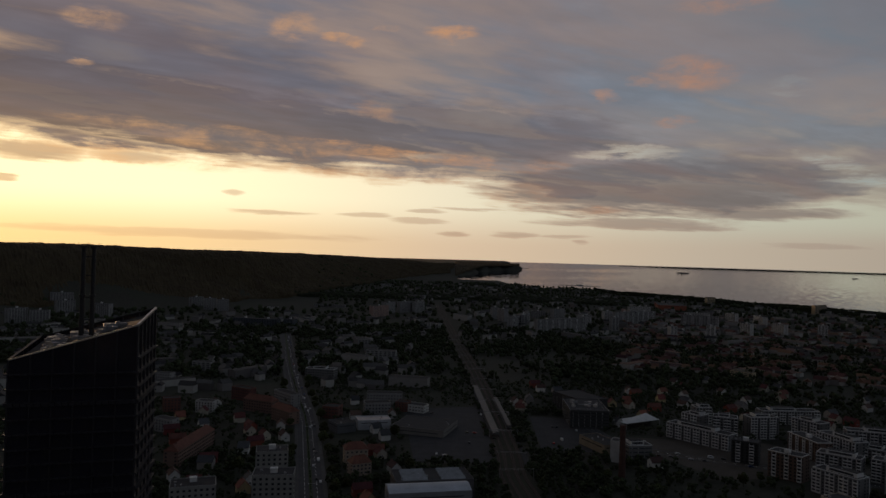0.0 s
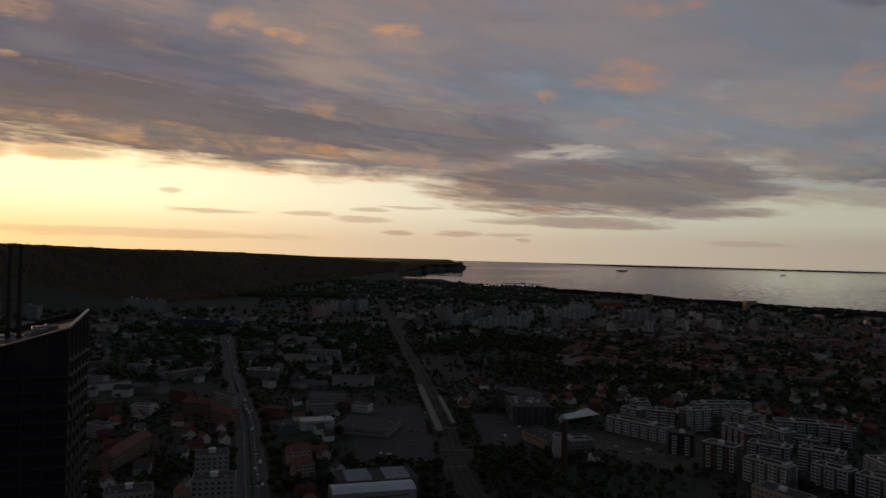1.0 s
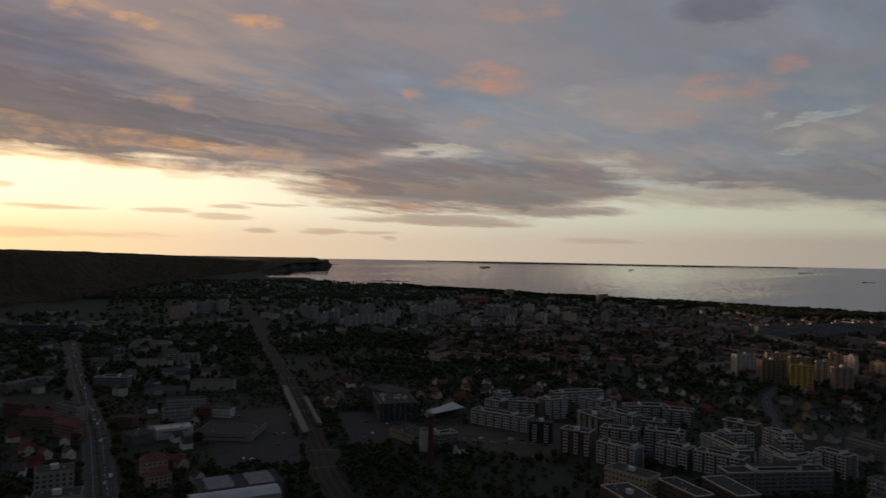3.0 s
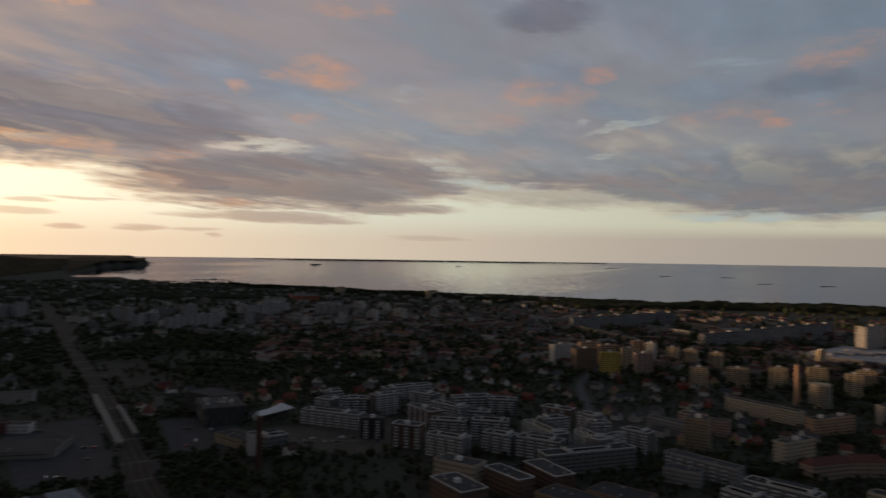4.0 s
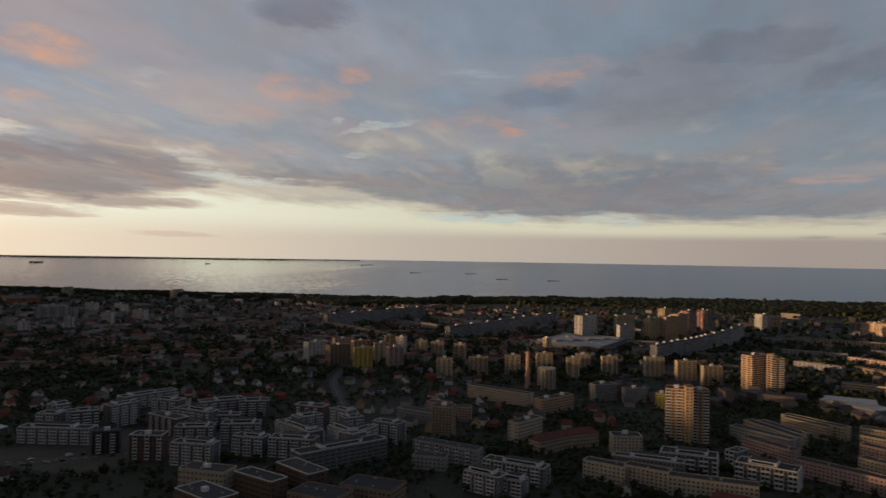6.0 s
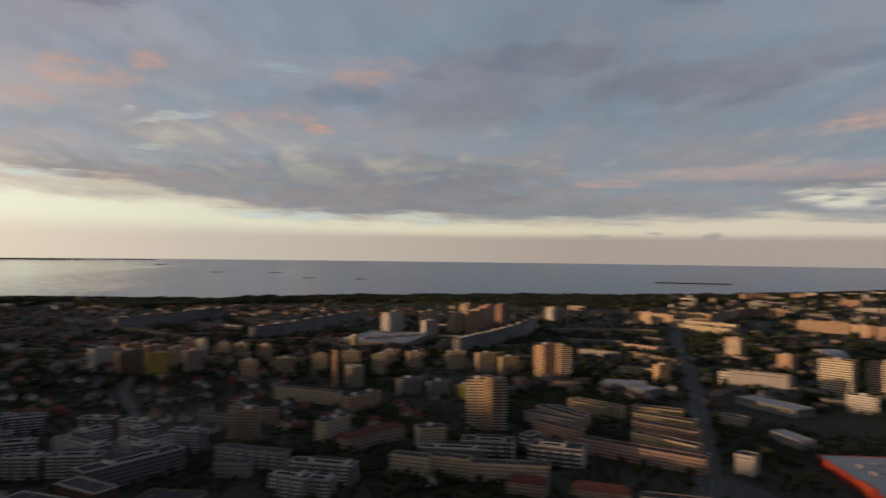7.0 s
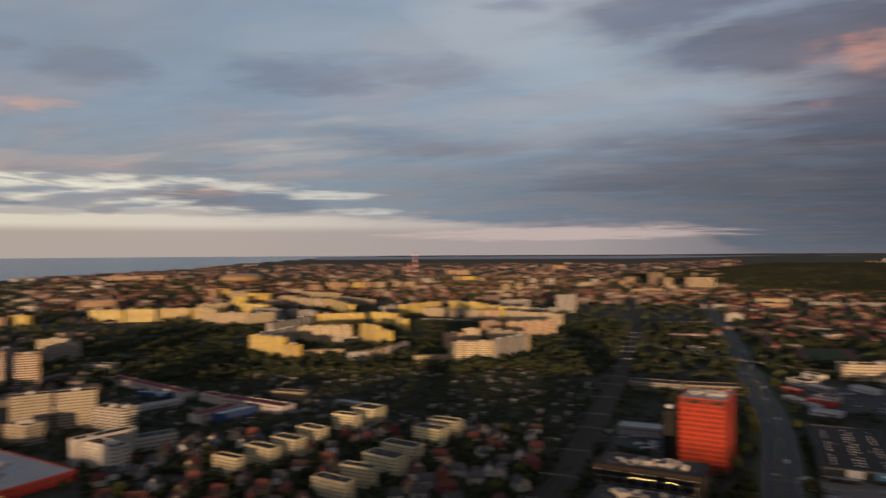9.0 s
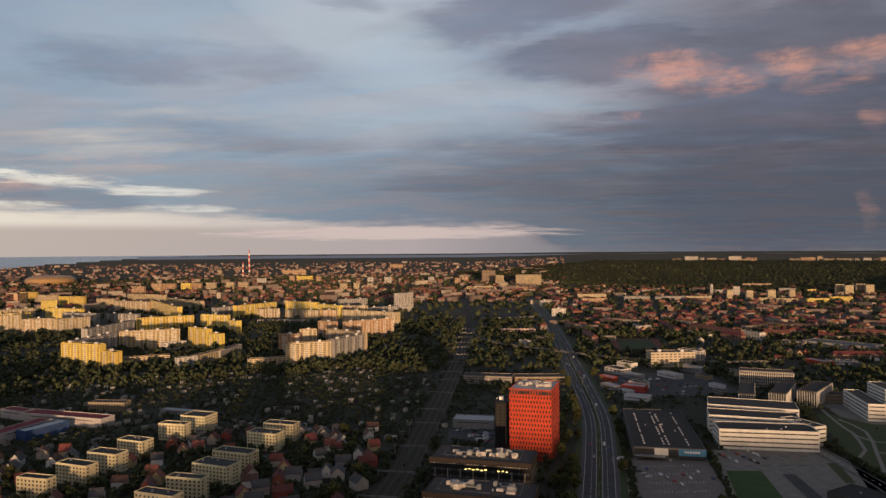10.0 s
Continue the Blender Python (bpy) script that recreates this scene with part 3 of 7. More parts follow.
scalm.inputs[1].default_value, scalm.inputs[2].default_value = 500.0, 1500.0
scalm.inputs[3].default_value, scalm.inputs[4].default_value = 0.62, 0.04
st.links.new(sjag.outputs[0], scalm.inputs[0])
srough = st.nodes.new("ShaderNodeMapRange")       # glassy there, ruffled beyond it
srough.inputs[1].default_value, srough.inputs[2].default_value = 700.0, 2000.0
srough.inputs[3].default_value, srough.inputs[4].default_value = 0.05, 0.15
st.links.new(sjag.outputs[0], srough.inputs[0])
st.links.new(srough.outputs[0], sb.inputs["Roughness"])
sswell = st.nodes.new("ShaderNodeMapRange")       # a little swell in the western bay
sswell.inputs[1].default_value, sswell.inputs[2].default_value = -1600.0, -900.0
sswell.inputs[3].default_value, sswell.inputs[4].default_value = 0.2, 1.0
st.links.new(sjag.outputs[0], sswell.inputs[0])
sboth = st.nodes.new("ShaderNodeMath")
sboth.operation = 'MULTIPLY'
st.links.new(scalm.outputs[0], sboth.inputs[0])
st.links.new(sswell.outputs[0], sboth.inputs[1])
st.links.new(sboth.outputs[0], slevel.inputs[0])
st.links.new(sgeo.outputs["True Normal"], slevel.inputs[4])
slevel.inputs[5].default_value = (0, 0, 1)
st.links.new(slevel.outputs[1], sup.inputs[1])
st.links.new(ssmall.outputs[0], sup.inputs[0])
st.links.new(sup.outputs[0], snorm.inputs[0])
st.links.new(snorm.outputs[0], sb.inputs["Normal"])


# ------------------------------------------------------------------ ground and sea
def sheet(name, material, height, label, first, last, step, rings):
    n = int(round((last - first) / step)) + 1
    closed_ring = last - first >= 360
    if closed_ring:
        n -= 1
    verts = [tuple(place(first + j * step, d, height(first + j * step, d))) for d in rings for j in range(n)]
    faces = []
    for i in range(len(rings) - 1):
        for j in range(n if closed_ring else n - 1):
            k = (j + 1) % n
            faces.append((i * n + j, i * n + k, (i + 1) * n + k, (i + 1) * n + j))
    if closed_ring:
        faces.append(tuple(reversed(range(n))))
    ob = new(name, mesh_of(name, verts, faces, material, flat=False))
    return tagged(ob, label, name, kind="structure")


sheet("ground", GROUND, land, "dark grassy town ground reaching the wooded hills", -180, 180, 0.5, RINGS)
sheet("water", sea_mat, lambda a, d: 0.0, "calm grey sea bay under evening light", -128, 6, 1.0, [2600 + 75 * i for i in range(14)] + [3700, 4000, 4500, 5200, 6000, 7000, 8500, 10000, 13000, 17000, 24000, 34000, 48000, 60000])

# ------------------------------------------------------------------ what stands where
CELL = 4.0
TAKEN = np.zeros((1700, 1700), bool)     # 3.4 km each way round the eye


def take(x, y, turn, length, depth, margin=2.0):
    c, s = math.cos(radians(turn)), math.sin(radians(turn))
    n, m = int(length / 3) + 2, int(depth / 3) + 2
    u, v = np.meshgrid(np.linspace(-length / 2 - margin, length / 2 + margin, n), np.linspace(-depth / 2 - margin, depth / 2 + margin, m))
    i = ((x + u * c - v * s) / CELL + 850).astype(int)
    j = ((y + u * s + v * c) / CELL + 850).astype(int)
    ok = (i >= 0) & (i < 1700) & (j >= 0) & (j < 1700)
    TAKEN[i[ok], j[ok]] = True


def free(x, y):
    i, j = int(x / CELL + 850), int(y / CELL + 850)
    return not (0 <= i < 1700 and 0 <= j < 1700 and TAKEN[i, j])


def turn_of(x, y):
    return math.degrees(math.atan2(-x, y))


def stand(x, y, turn, z=0.0):
    """The pose of a thing that stands on the ground at x, y, and its scale."""
    d = math.hypot(x, y)
    k = shift(d)
    return Matrix.Translation(place(turn_of(x, y), d, z)) @ pose(0, 0, 0, 0, 0, turn) @ Matrix.Diagonal((k, k, k, 1))


def box_data(boxes, sides=6):
    """Corners and faces of many boxes (cx, cy, cz, sx, sy, sz)."""
    unit = np.array([(-1, -1, -1), (1, -1, -1), (1, 1, -1), (-1, 1, -1), (-1, -1, 1), (1, -1, 1), (1, 1, 1), (-1, 1, 1)]) * 0.5
    quads = np.array([(0, 1, 5, 4), (1, 2, 6, 5), (2, 3, 7, 6), (3, 0, 4, 7), (0, 3, 2, 1), (4, 5, 6, 7)])[:sides]
    b = np.asarray(boxes, float)
    verts = b[:, None, :3] + unit[None] * b[:, None, 3:]
    faces = quads[None] + 8 * np.arange(len(b))[:, None, None]
    return verts.reshape(-1, 3), faces.reshape(-1, 4)


def box_mesh(name, boxes, material, sides=6):
    v, f = box_data(boxes, sides)
    return mesh_of(name, v.tolist(), f.tolist(), material)


def part(name, mesh, parent, label=""):
    ob = new(name, mesh)
    ob.parent = parent
    return tagged(ob, label)


STYLE = {}


def style(key, wall, roof, label, category="apartment block", accent=None, tint=0.12):
    STYLE[key] = (surface("wall_" + key, tuple(c * .95 for c in wall), 0.85, 0.22, 0.15, 0.12, tint=tint), roof, label, category, accent or WHITE)


style('cream', (.45, .365, .24), ROOFING, "cream concrete panel apartment block among trees")
style('yellow', (.64, .49, .12), ROOFING, "yellow painted panel apartment block among trees")
style('orange', (.46, .31, .20), ROOFING, "peach coloured panel apartment block among trees")
style('pink', (.43, .30, .25), ROOFING, "dull pink rendered apartment block with flat roof")
style('grey', (.30, .29, .28), ROOFING, "grey concrete panel apartment block among trees")
style('white', (.48, .46, .43), ROOFING, "off-white rendered apartment building with flat roof")
style('brown', (.24, .17, .12), ROOFING, "brown brick and concrete tower block")
style('brick', (.16, .07, .055), ROOFING, "dark red brick building with flat roof", "building")
style('brickroof', (.22, .14, .11), RED_TILE, "brick terrace with red tiled pitched roof", "terrace")
style('redroof', (.36, .28, .22), RED_TILE, "rendered building with dark red pitched roof", "building")
# the shade on the long facades is put into this wall colour
style('falowiec', (.13, .135, .15), ROOFING, "very long wave-shaped block, walls coloured as in shade, pale balconies")
style('towerflat', (.44, .31, .19), ROOFING, "tall ochre tower block with stacked balconies", "tower block")
style('goldflat', (.52, .38, .15), ROOFING, "golden yellow tower block with orange edges", "tower block")
style('creamblock', (.37, .33, .26), ROOFING, "pale cream tower block beside garden houses", "tower block")
style('creamflat', (.60, .54, .35), ROOFING, "five-storey cream apartment block with dark flat roof")
style('slabflat', (.28, .27, .25), ROOFING, "pale stepped tower block with dark windows", "tower block")
# wall kept dark grey: shade of the loggias is put into its colour
style('modern', (.17, .165, .16), ROOFING, "modern white apartment building, loggia shade painted into dark walls", accent=WHITE)
style('brickmod', (.13, .085, .065), ROOFING, "brown brick building with pale roof parapet", "building")
style('dark', (.055, .053, .052), ROOFING, "dark clad low office wing with flat roof", "office building")
style('black', (.010, .010, .011), ROOFING, "black glazed office building with roof machinery", "office building", accent=METAL)
style('redoffice', (.44, .055, .020), METAL, "bright orange-red office tower with narrow dark windows", "office tower")
style('redtower', (.40, .12, .08), ROOFING, "red and white residential tower block", "tower block")
style('tan', (.25, .20, .14), ROOFING, "tan low building with flat roof", "building")
style('sand', (.44, .38, .29), ROOFING, "sand coloured rendered building with flat roof", "building")
style('concrete', (.22, .20, .18), ROOFING, "weathered concrete utility building with flat roof", "building")
style('shop', (.12, .12, .125), ROOFING, "large dark-roofed supermarket with glazed front", "shop", accent=WHITE)
style('shopblue', (.05, .19, .34), ROOFING, "blue fronted end of large supermarket", "shop")
style('whiteband', (.66, .64, .59), ROOFING, "white office wing with dark ribbon windows", "office building")
style('whitebar', (.50, .50, .52), METAL, "long low white commercial building", "building")
style('sport', (.46, .43, .42), surface("dark_red_sheet_roof", (.17, .022, .032), 0.9, 0.25, 0.2, 0.1), "long sports hall with dark red sheet roof", "sports hall")
style('blue', (.025, .065, .17), METAL, "blue clad hall with glazed strip", "hall")
style('shed', (.22, .22, .23), METAL, "low commercial shed with grey metal roof", "shed")
style('redshop', (.36, .05, .035), METAL, "low red fronted retail building with grey roof", "shop")
style('redwhite', (.45, .30, .25), METAL, "low red and white showroom with metal roof", "showroom")
style('mall', (.22, .21, .21), surface("pale_membrane_roof", (.27, .27, .28), 0.7, 0.3, 0.2, 0.05), "large shopping centre with pale flat roof", "shopping centre")
style('hangar', (.25, .24, .22), surface("bitumen_shed_roof", (.09, .09, .10), 0.6, 0.3, 0.2, 0.06), "long workshop hall with skylit metal roof", "workshop hall")
style('redhall', (.30, .09, .06), ROOFING, "low oval red sports hall", "sports hall")
style('whitehall', (.28, .28, .29), surface("white_sheet_roof", (.42, .44, .48), 0.6, 0.2, 0.15, 0.1), "industrial hall with white curved metal roof", "hall")
style('sawhall', (.12, .11, .11), ROOFING, "old factory hall with rows of rooflights", "factory hall")
style('glassoffice', (.09, .10, .115), ROOFING, "glazed office building with bright roof edge", "office building", accent=METAL)

ONE = {}          # small shared meshes


def shared(key, make):
    if key not in ONE:
        ONE[key] = make()
    return ONE[key]


def pane(w, h):
    """One window with its frame: a dark pane set in a slim pale frame, facing -y."""
    def make():
        me = box_mesh("window", [(0, 0, 0, w, .10, h)], GLASS)
        v, f = box_data([(-w / 2 - .05, -.03, 0, .1, .16, h + .2), (w / 2 + .05, -.03, 0, .1, .16, h + .2), (0, -.05, -h / 2 - .05, w + .2, .24, .1), (0, -.03, h / 2 + .05, w, .16, .1)])
        full = bpy.data.meshes.new("window")
        v0, f0 = box_data([(0, 0, 0, w, .10, h)])
        full.from_pydata(np.vstack([v0, v]).tolist(), [], np.vstack([f0, f + 8]).tolist())
        full.materials.append(GLASS)
        full.materials.append(WHITE)
        full.polygons.foreach_set("material_index", [0] * 6 + [1] * 24)
        bpy.data.meshes.remove(me)
        return full
    return shared(("pane", w, h), make)


SINGLE = [0]
rng = random.Random(7)


def facades(root, L, D, h, floors, face, near, far, accent, heavy=False, base=0.8):
    """Windows, balconies and bands of the four walls."""
    step = (h - base - 0.6) / floors
    sides = [(0, L, D / 2), (180, L, D / 2), (90, D, L / 2), (270, D, L / 2)]
    glass, pale = [], []
    singles = []
    for si, (ang, length, out) in enumerate(sides):
        long_side = si < 2 or D > 18
        c, s = math.cos(radians(ang)), math.sin(radians(ang))

        def at(u, z, su, sz, deep, kind):
            # u along the wall, deep: how far it stands proud
            o = out + deep / 2 - 0.04
            x, y = u * c + o * s, u * s - o * c
            (glass if kind == 'g' else pale).append((x, y, z, *((su, deep, sz) if ang % 180 == 0 else (deep, su, sz))))
        bays = max(1, int(length / 3.2))
        pitch = length / bays
        for f in range(floors):
            z = base + step * (f + 0.55)
            if face == 'n':
                if f == floors - 1 and long_side and length > 12:
                    at(0, z, length * 0.8, 0.7, .06, 'g')
                continue
            if face == 's':
                at(0, z, length - 1.6, step * 0.29, .06, 'g')
                if near and length > 20:
                    for b in range(int(length / 6)):
                        at(-length / 2 + 3 + b * 6, z, 0.25, step * 0.46, .12, 'p')
                continue
            if face == 'v':
                at(0, z, length - 1.0, step * 0.6, .06, 'g')
                if f == 0:
                    for b in range(int(length / 2.4) + 1):
                        at(-length / 2 + .3 + b * 2.4, h / 2, 0.4, h - 1.0, .35, 'p')
                continue
            if face == 'b' and long_side:
                n = max(2, int(length / 4.2))
                w = length / n
                for k in range(n):
                    u = -length / 2 + (k + .5) * w
                    if k % 2:
                        at(u, z + .1, w * .5, step * 0.48, .05, 'g')
                    else:
                        at(u, z + .1, w * .9, step * 0.62, .05, 'g')
                        at(u, z - step * .36, w * .94, step * 0.36, .9, 'p')
                continue
            if face == 'r':
                n = max(2, int(length / 2.5))
                for b in range(n):
                    u = -length / 2 + (b + .5 + (.18 if f % 2 else -.18)) * length / n
                    at(u, z, 1.15, step * 0.60, .08, 'g')
                continue
            if far:
                if long_side:
                    at(0, z, length - 2.0, 1.2, .06, 'g')
                continue
            if not near and not long_side and length < 16:
                if floors > 3:
                    at(0, z, 1.4, 1.4, .06, 'g')
                continue
            if not near:
                n = max(1, bays // 2)
                for b in range(n):
                    u = -length / 2 + (b + .5) * length / n
                    at(u, z, length / n * 0.62, 1.35, .06, 'g')
                if face == 'l' and long_side:
                    for b in range(1, n, 3):
                        u = -length / 2 + (b + .5) * length / n
                        at(u, z - .9, length / n * 0.7, 1.0, .9, 'p')
                continue
            for b in range(bays):
                if not long_side and bays > 2 and b % 3 == 1:
                    continue
                u = -length / 2 + (b + .5) * pitch
                if face == 'l' and (b % 3 == 1 or (heavy and b % 3 == 0)) and long_side:
                    at(u, z + .05, pitch * .86, step * .72, .05, 'g')
                    at(u, z - step * .33, pitch * .92, step * .34, 1.0, 'p')
                    at(u - pitch * .48, z, .14, step, 1.0, 'p')
                    at(u + pitch * .48, z, .14, step, 1.0, 'p')
                else:
                    singles.append((u * c + (out + .02) * s, u * s - (out + .02) * c, z, ang))
    if singles:
        if near and len(singles) <= 130 and SINGLE[0] + len(singles) < 500:
            SINGLE[0] += len(singles)
            me = pane(1.5, 1.4)
            for x, y, z, ang in singles:
                ob = part("window", me, root)
                ob.matrix_basis = pose(x, y, z, 0, 0, ang)
        else:
            for x, y, z, ang in singles:
                glass.append((x, y, z, *((1.5, .12, 1.4) if ang % 180 == 0 else (.12, 1.5, 1.4))))
    if glass:
        tagged(part("glazing", box_mesh("glazing", glass, GLASS, 4), root), kind="stuff")
    if pale:
        tagged(part("balcony" if face in 'lb' else "mullion", box_mesh("balcony", pale, accent), root), kind="stuff")


def slab(x, y, turn, L, D, h, floors, key, face, z0=0):
    """A building on a long plan: walls, parapet, roof, roof housings, windows."""
    wall, roof, label, category, accent = STYLE[key]
    d = math.hypot(x, y)
    near = d < 1000
    take(x, y, turn, L, D)
    root = new(category.replace(" ", "_"))
    root.empty_display_size = 5
    root.matrix_basis = stand(x, y, turn, land(turn_of(x, y), d) if not z0 else z0)
    tagged(root, label, category, group="buildings of the town")
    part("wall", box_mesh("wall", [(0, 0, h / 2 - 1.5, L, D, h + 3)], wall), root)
    if key in ('redroof', 'brickroof'):
        r = min(D * 0.42, 5.0)
        o = 0.5
        v = [(-L / 2 - o, -D / 2 - o, h), (L / 2 + o, -D / 2 - o, h), (L / 2 + o, D / 2 + o, h), (-L / 2 - o, D / 2 + o, h), (-L / 2 + D * .3, 0, h + r), (L / 2 - D * .3, 0, h + r)]
        if L < D * 1.2:
            v[4], v[5] = (-.5, 0, h + r), (.5, 0, h + r)
        part("roof", mesh_of("roof", v, [(0, 1, 5, 4), (2, 3, 4, 5), (1, 2, 5), (3, 0, 4), (3, 2, 1, 0)], roof), root)
        n = max(1, int(L / 14))
        chimney = shared("chimney", lambda: box_mesh("chimney", [(0, 0, 0, .9, .9, 2.6), (0, 0, 1.4, 1.1, 1.1, .2)], STYLE['brick'][0]))
        for i in range(n):
            part("chimney", chimney, root).location = (-L / 2 + (i + .5) * L / n, rng.uniform(-1.5, 1.5), h + r * .8)
    else:
        w = .35
        if d < 1500:
          part("parapet", box_mesh("parapet", [(0, -D / 2 + w / 2, h + .3, L + .1, w, .7), (0, D / 2 - w / 2, h + .3, L + .1, w, .7), (-L / 2 + w / 2, 0, h + .3, w, D - 2 * w, .7), (L / 2 - w / 2, 0, h + .3, w, D - 2 * w, .7)], accent if key in ('modern', 'brickmod', 'glassoffice') else wall), root)
        part("roof", box_mesh("roof", [(0, 0, h + .06, L - 2 * w, D - 2 * w, .12)], roof), root)
        if face in 'lwb' and h > 16.5 and L > 8 and d < 2400:
            n = max(1, min(6, int(L / 24)) if d < 1500 else min(2, int(L / 40)))
            housing = shared("housing", lambda: box_mesh("lift_housing", [(0, 0, 1.3, 4.2, 3.4, 2.6), (0, 0, 2.7, 4.6, 3.8, .2), (1.2, 0, 3.1, .7, .7, .7)], WHITE))
            for i in range(n):
                ob = part("lift_housing", housing, root)
                ob.location = (-L / 2 + (i + .5) * L / n, rng.uniform(-.15, .15) * D, h + .1)
                if D < 9:
                    ob.scale = (.6, .6, .8)
        if d < 720 and D > 9:
            vent = shared("vent", lambda: box_mesh("roof_vent", [(0, 0, .5, 1.3, .9, 1.0), (0, 0, 1.05, 1.5, 1.1, .12)], METAL))
            for i in range(min(3, max(2, int(L * D / 160)))):
                ob = part("roof_vent", vent, root)
                ob.location = (rng.uniform(-.44, .44) * L, rng.uniform(-.36, .36) * D, h + .1)
                ob.rotation_euler = (0, 0, rng.choice([0, 1.57]))
    facades(root, L, D, h, floors, face, near, d > 2300, accent, key == 'modern')
    if key == 'modern' and L > 16:
        hw = L * rng.uniform(.45, .7)
        o = rng.uniform(-.12, .12) * L
        part("penthouse", box_mesh("penthouse", [(o, .6, h + 1.5, hw, D * .62, 3.0)], accent), root)
        part("penthouse_roof", box_mesh("penthouse_roof", [(o, .6, h + 3.1, hw - .8, D * .62 - .8, .12)], roof), root)
        part("penthouse_glazing", box_mesh("penthouse_glazing", [(o, .6 - D * .31 - .02, h + 1.6, hw * .8, .08, 1.7), (o, .6 + D * .31 + .02, h + 1.6, hw * .8, .08, 1.7)], GLASS), root)
    return root


slab(-101, 439, 8, 25, 16, 38, 12, 'slabflat', 'w')
slab(-151, 439, 18, 27, 18, 30, 9, 'slabflat', 'w')
slab(469, -40, -87, 40, 16, 34, 11, 'goldflat', 'b')
slab(307, 376, -74, 37, 25, 15, 4, 'brown', 'w')
slab(-111, 475, 13, 21, 16, 42, 14, 'slabflat', 'w')
slab(251, 426, -87, 40, 22, 17, 4, 'brickmod', 'w')
slab(343, 363, -71, 40, 25, 15, 4, 'brown', 'w')
slab(436, -255, -162, 31, 11, 15, 5, 'creamflat', 'w')
slab(502, 64, -80, 46, 12, 14, 4, 'sand', 'w')
slab(507, 117, -84, 41, 12, 10, 3, 'redroof', 'w')
slab(298, 433, -84, 40, 15, 16, 4, 'brickmod', 'w')
slab(430, 305, -78, 18, 14, 12, 4, 'modern', 'l')
slab(419, 322, -84, 30, 14, 15, 5, 'modern', 'l')
slab(503, 171, -83, 29, 12, 9, 3, 'redroof', 'w')
slab(450, -285, -156, 28, 10, 15, 5, 'creamflat', 'w')
slab(331, 428, -93, 42, 18, 16, 4, 'brickmod', 'w')
slab(279, 472, -64, 37, 18, 17, 4, 'sand', 'w')
slab(456, 321, -77, 51, 14, 15, 5, 'modern', 'l')
slab(525, 193, -71, 62, 13, 14, 4, 'sand', 'w')
slab(462, -317, -164, 32, 17, 15, 5, 'creamflat', 'w')
slab(-62, 562, 28, 16, 12, 10, 3, 'redroof', 'w')
slab(517, 240, -83, 34, 12, 15, 5, 'sand', 'w')
slab(509, 271, -84, 35, 12, 14, 4, 'sand', 'w')
slab(536, -220, -157, 26, 9, 15, 5, 'creamflat', 'w')
slab(435, 392, -63, 28, 14, 11, 3, 'grey', 'w')
slab(477, -345, -162, 34, 14, 15, 5, 'creamflat', 'w')
slab(389, 452, -9, 83, 16, 17, 5, 'modern', 's')
slab(542, 251, -72, 55, 12, 15, 4, 'modern', 'w')
slab(-69, 594, 16, 19, 14, 12, 3, 'redroof', 'w')
slab(546, -253, -163, 30, 12, 15, 5, 'creamflat', 'w')
slab(462, 397, -80, 63, 13, 14, 4, 'grey', 'l')
slab(333, -513, -144, 12, 24, 44, 15, 'black', 'w')
slab(588, 173, -85, 45, 20, 16, 4, 'modern', 'l')
slab(305, 536, -60, 35, 15, 19, 7, 'modern', 'l')
slab(577, 232, -72, 44, 20, 16, 4, 'modern', 'l')
slab(376, 498, -58, 40, 15, 17, 6, 'modern', 'l')
slab(557, -282, -160, 28, 14, 15, 5, 'creamflat', 'w')
slab(608, -155, -68, 15, 14, 20, 6, 'white', 'b')
slab(423, 468, 10, 36, 15, 21, 7, 'modern', 'l')
slab(417, 476, -99, 39, 15, 21, 7, 'modern', 'l')
slab(626, 110, -100, 112, 12, 13, 4, 'pink', 'w')
slab(635, 26, -106, 15, 14, 16, 5, 'white', 'n')
slab(354, 529, -62, 28, 15, 17, 6, 'modern', 'l')
slab(-210, 601, 86, 74, 12, 13, 4, 'brickroof', 'w')
slab(157, 617, -25, 11, 12, 18, 4, 'white', 'n')
slab(505, -397, -162, 29, 15, 15, 5, 'creamflat', 'w')
slab(627, -148, -159, 56, 14, 20, 6, 'white', 'w')
slab(288, 581, -50, 27, 15, 21, 7, 'brickmod', 'l')
slab(618, 207, -100, 11, 18, 15, 4, 'modern', 'l')
slab(550, 350, -10, 40, 14, 12, 3, 'redroof', 'w')
slab(177, 631, 11, 22, 16, 12, 3, 'modern', 's')
slab(575, -315, -163, 27, 13, 15, 5, 'creamflat', 'w')
slab(587, 294, -50, 26, 16, 18, 6, 'sand', 'w')
slab(400, 523, -96, 58, 15, 19, 7, 'modern', 'l')
slab(645, -155, -78, 51, 12, 22, 6, 'white', 'n')
slab(469, 476, -78, 27, 15, 19, 7, 'modern', 'l')
slab(519, -426, -159, 31, 13, 15, 5, 'creamflat', 'w')
slab(151, 657, -68, 41, 20, 8, 2, 'tan', 'n')
slab(668, 95, -111, 65, 12, 13, 4, 'cream', 'w')
slab(334, 587, -42, 33, 15, 19, 7, 'modern', 'l')
slab(585, 339, -27, 31, 14, 12, 3, 'redroof', 'w')
slab(370, 569, -42, 34, 15, 19, 7, 'modern', 'l')
slab(156, -662, -152, 81, 28, 17, 4, 'whiteband', 's')
slab(272, 625, -31, 22, 15, 19, 7, 'dark', 'l')
slab(654, -199, -90, 36, 16, 12, 3, 'white', 'w')
slab(520, 452, -63, 20, 16, 30, 10, 'tan', 'w')
slab(572, 392, -2, 40, 12, 18, 5, 'sand', 'w')
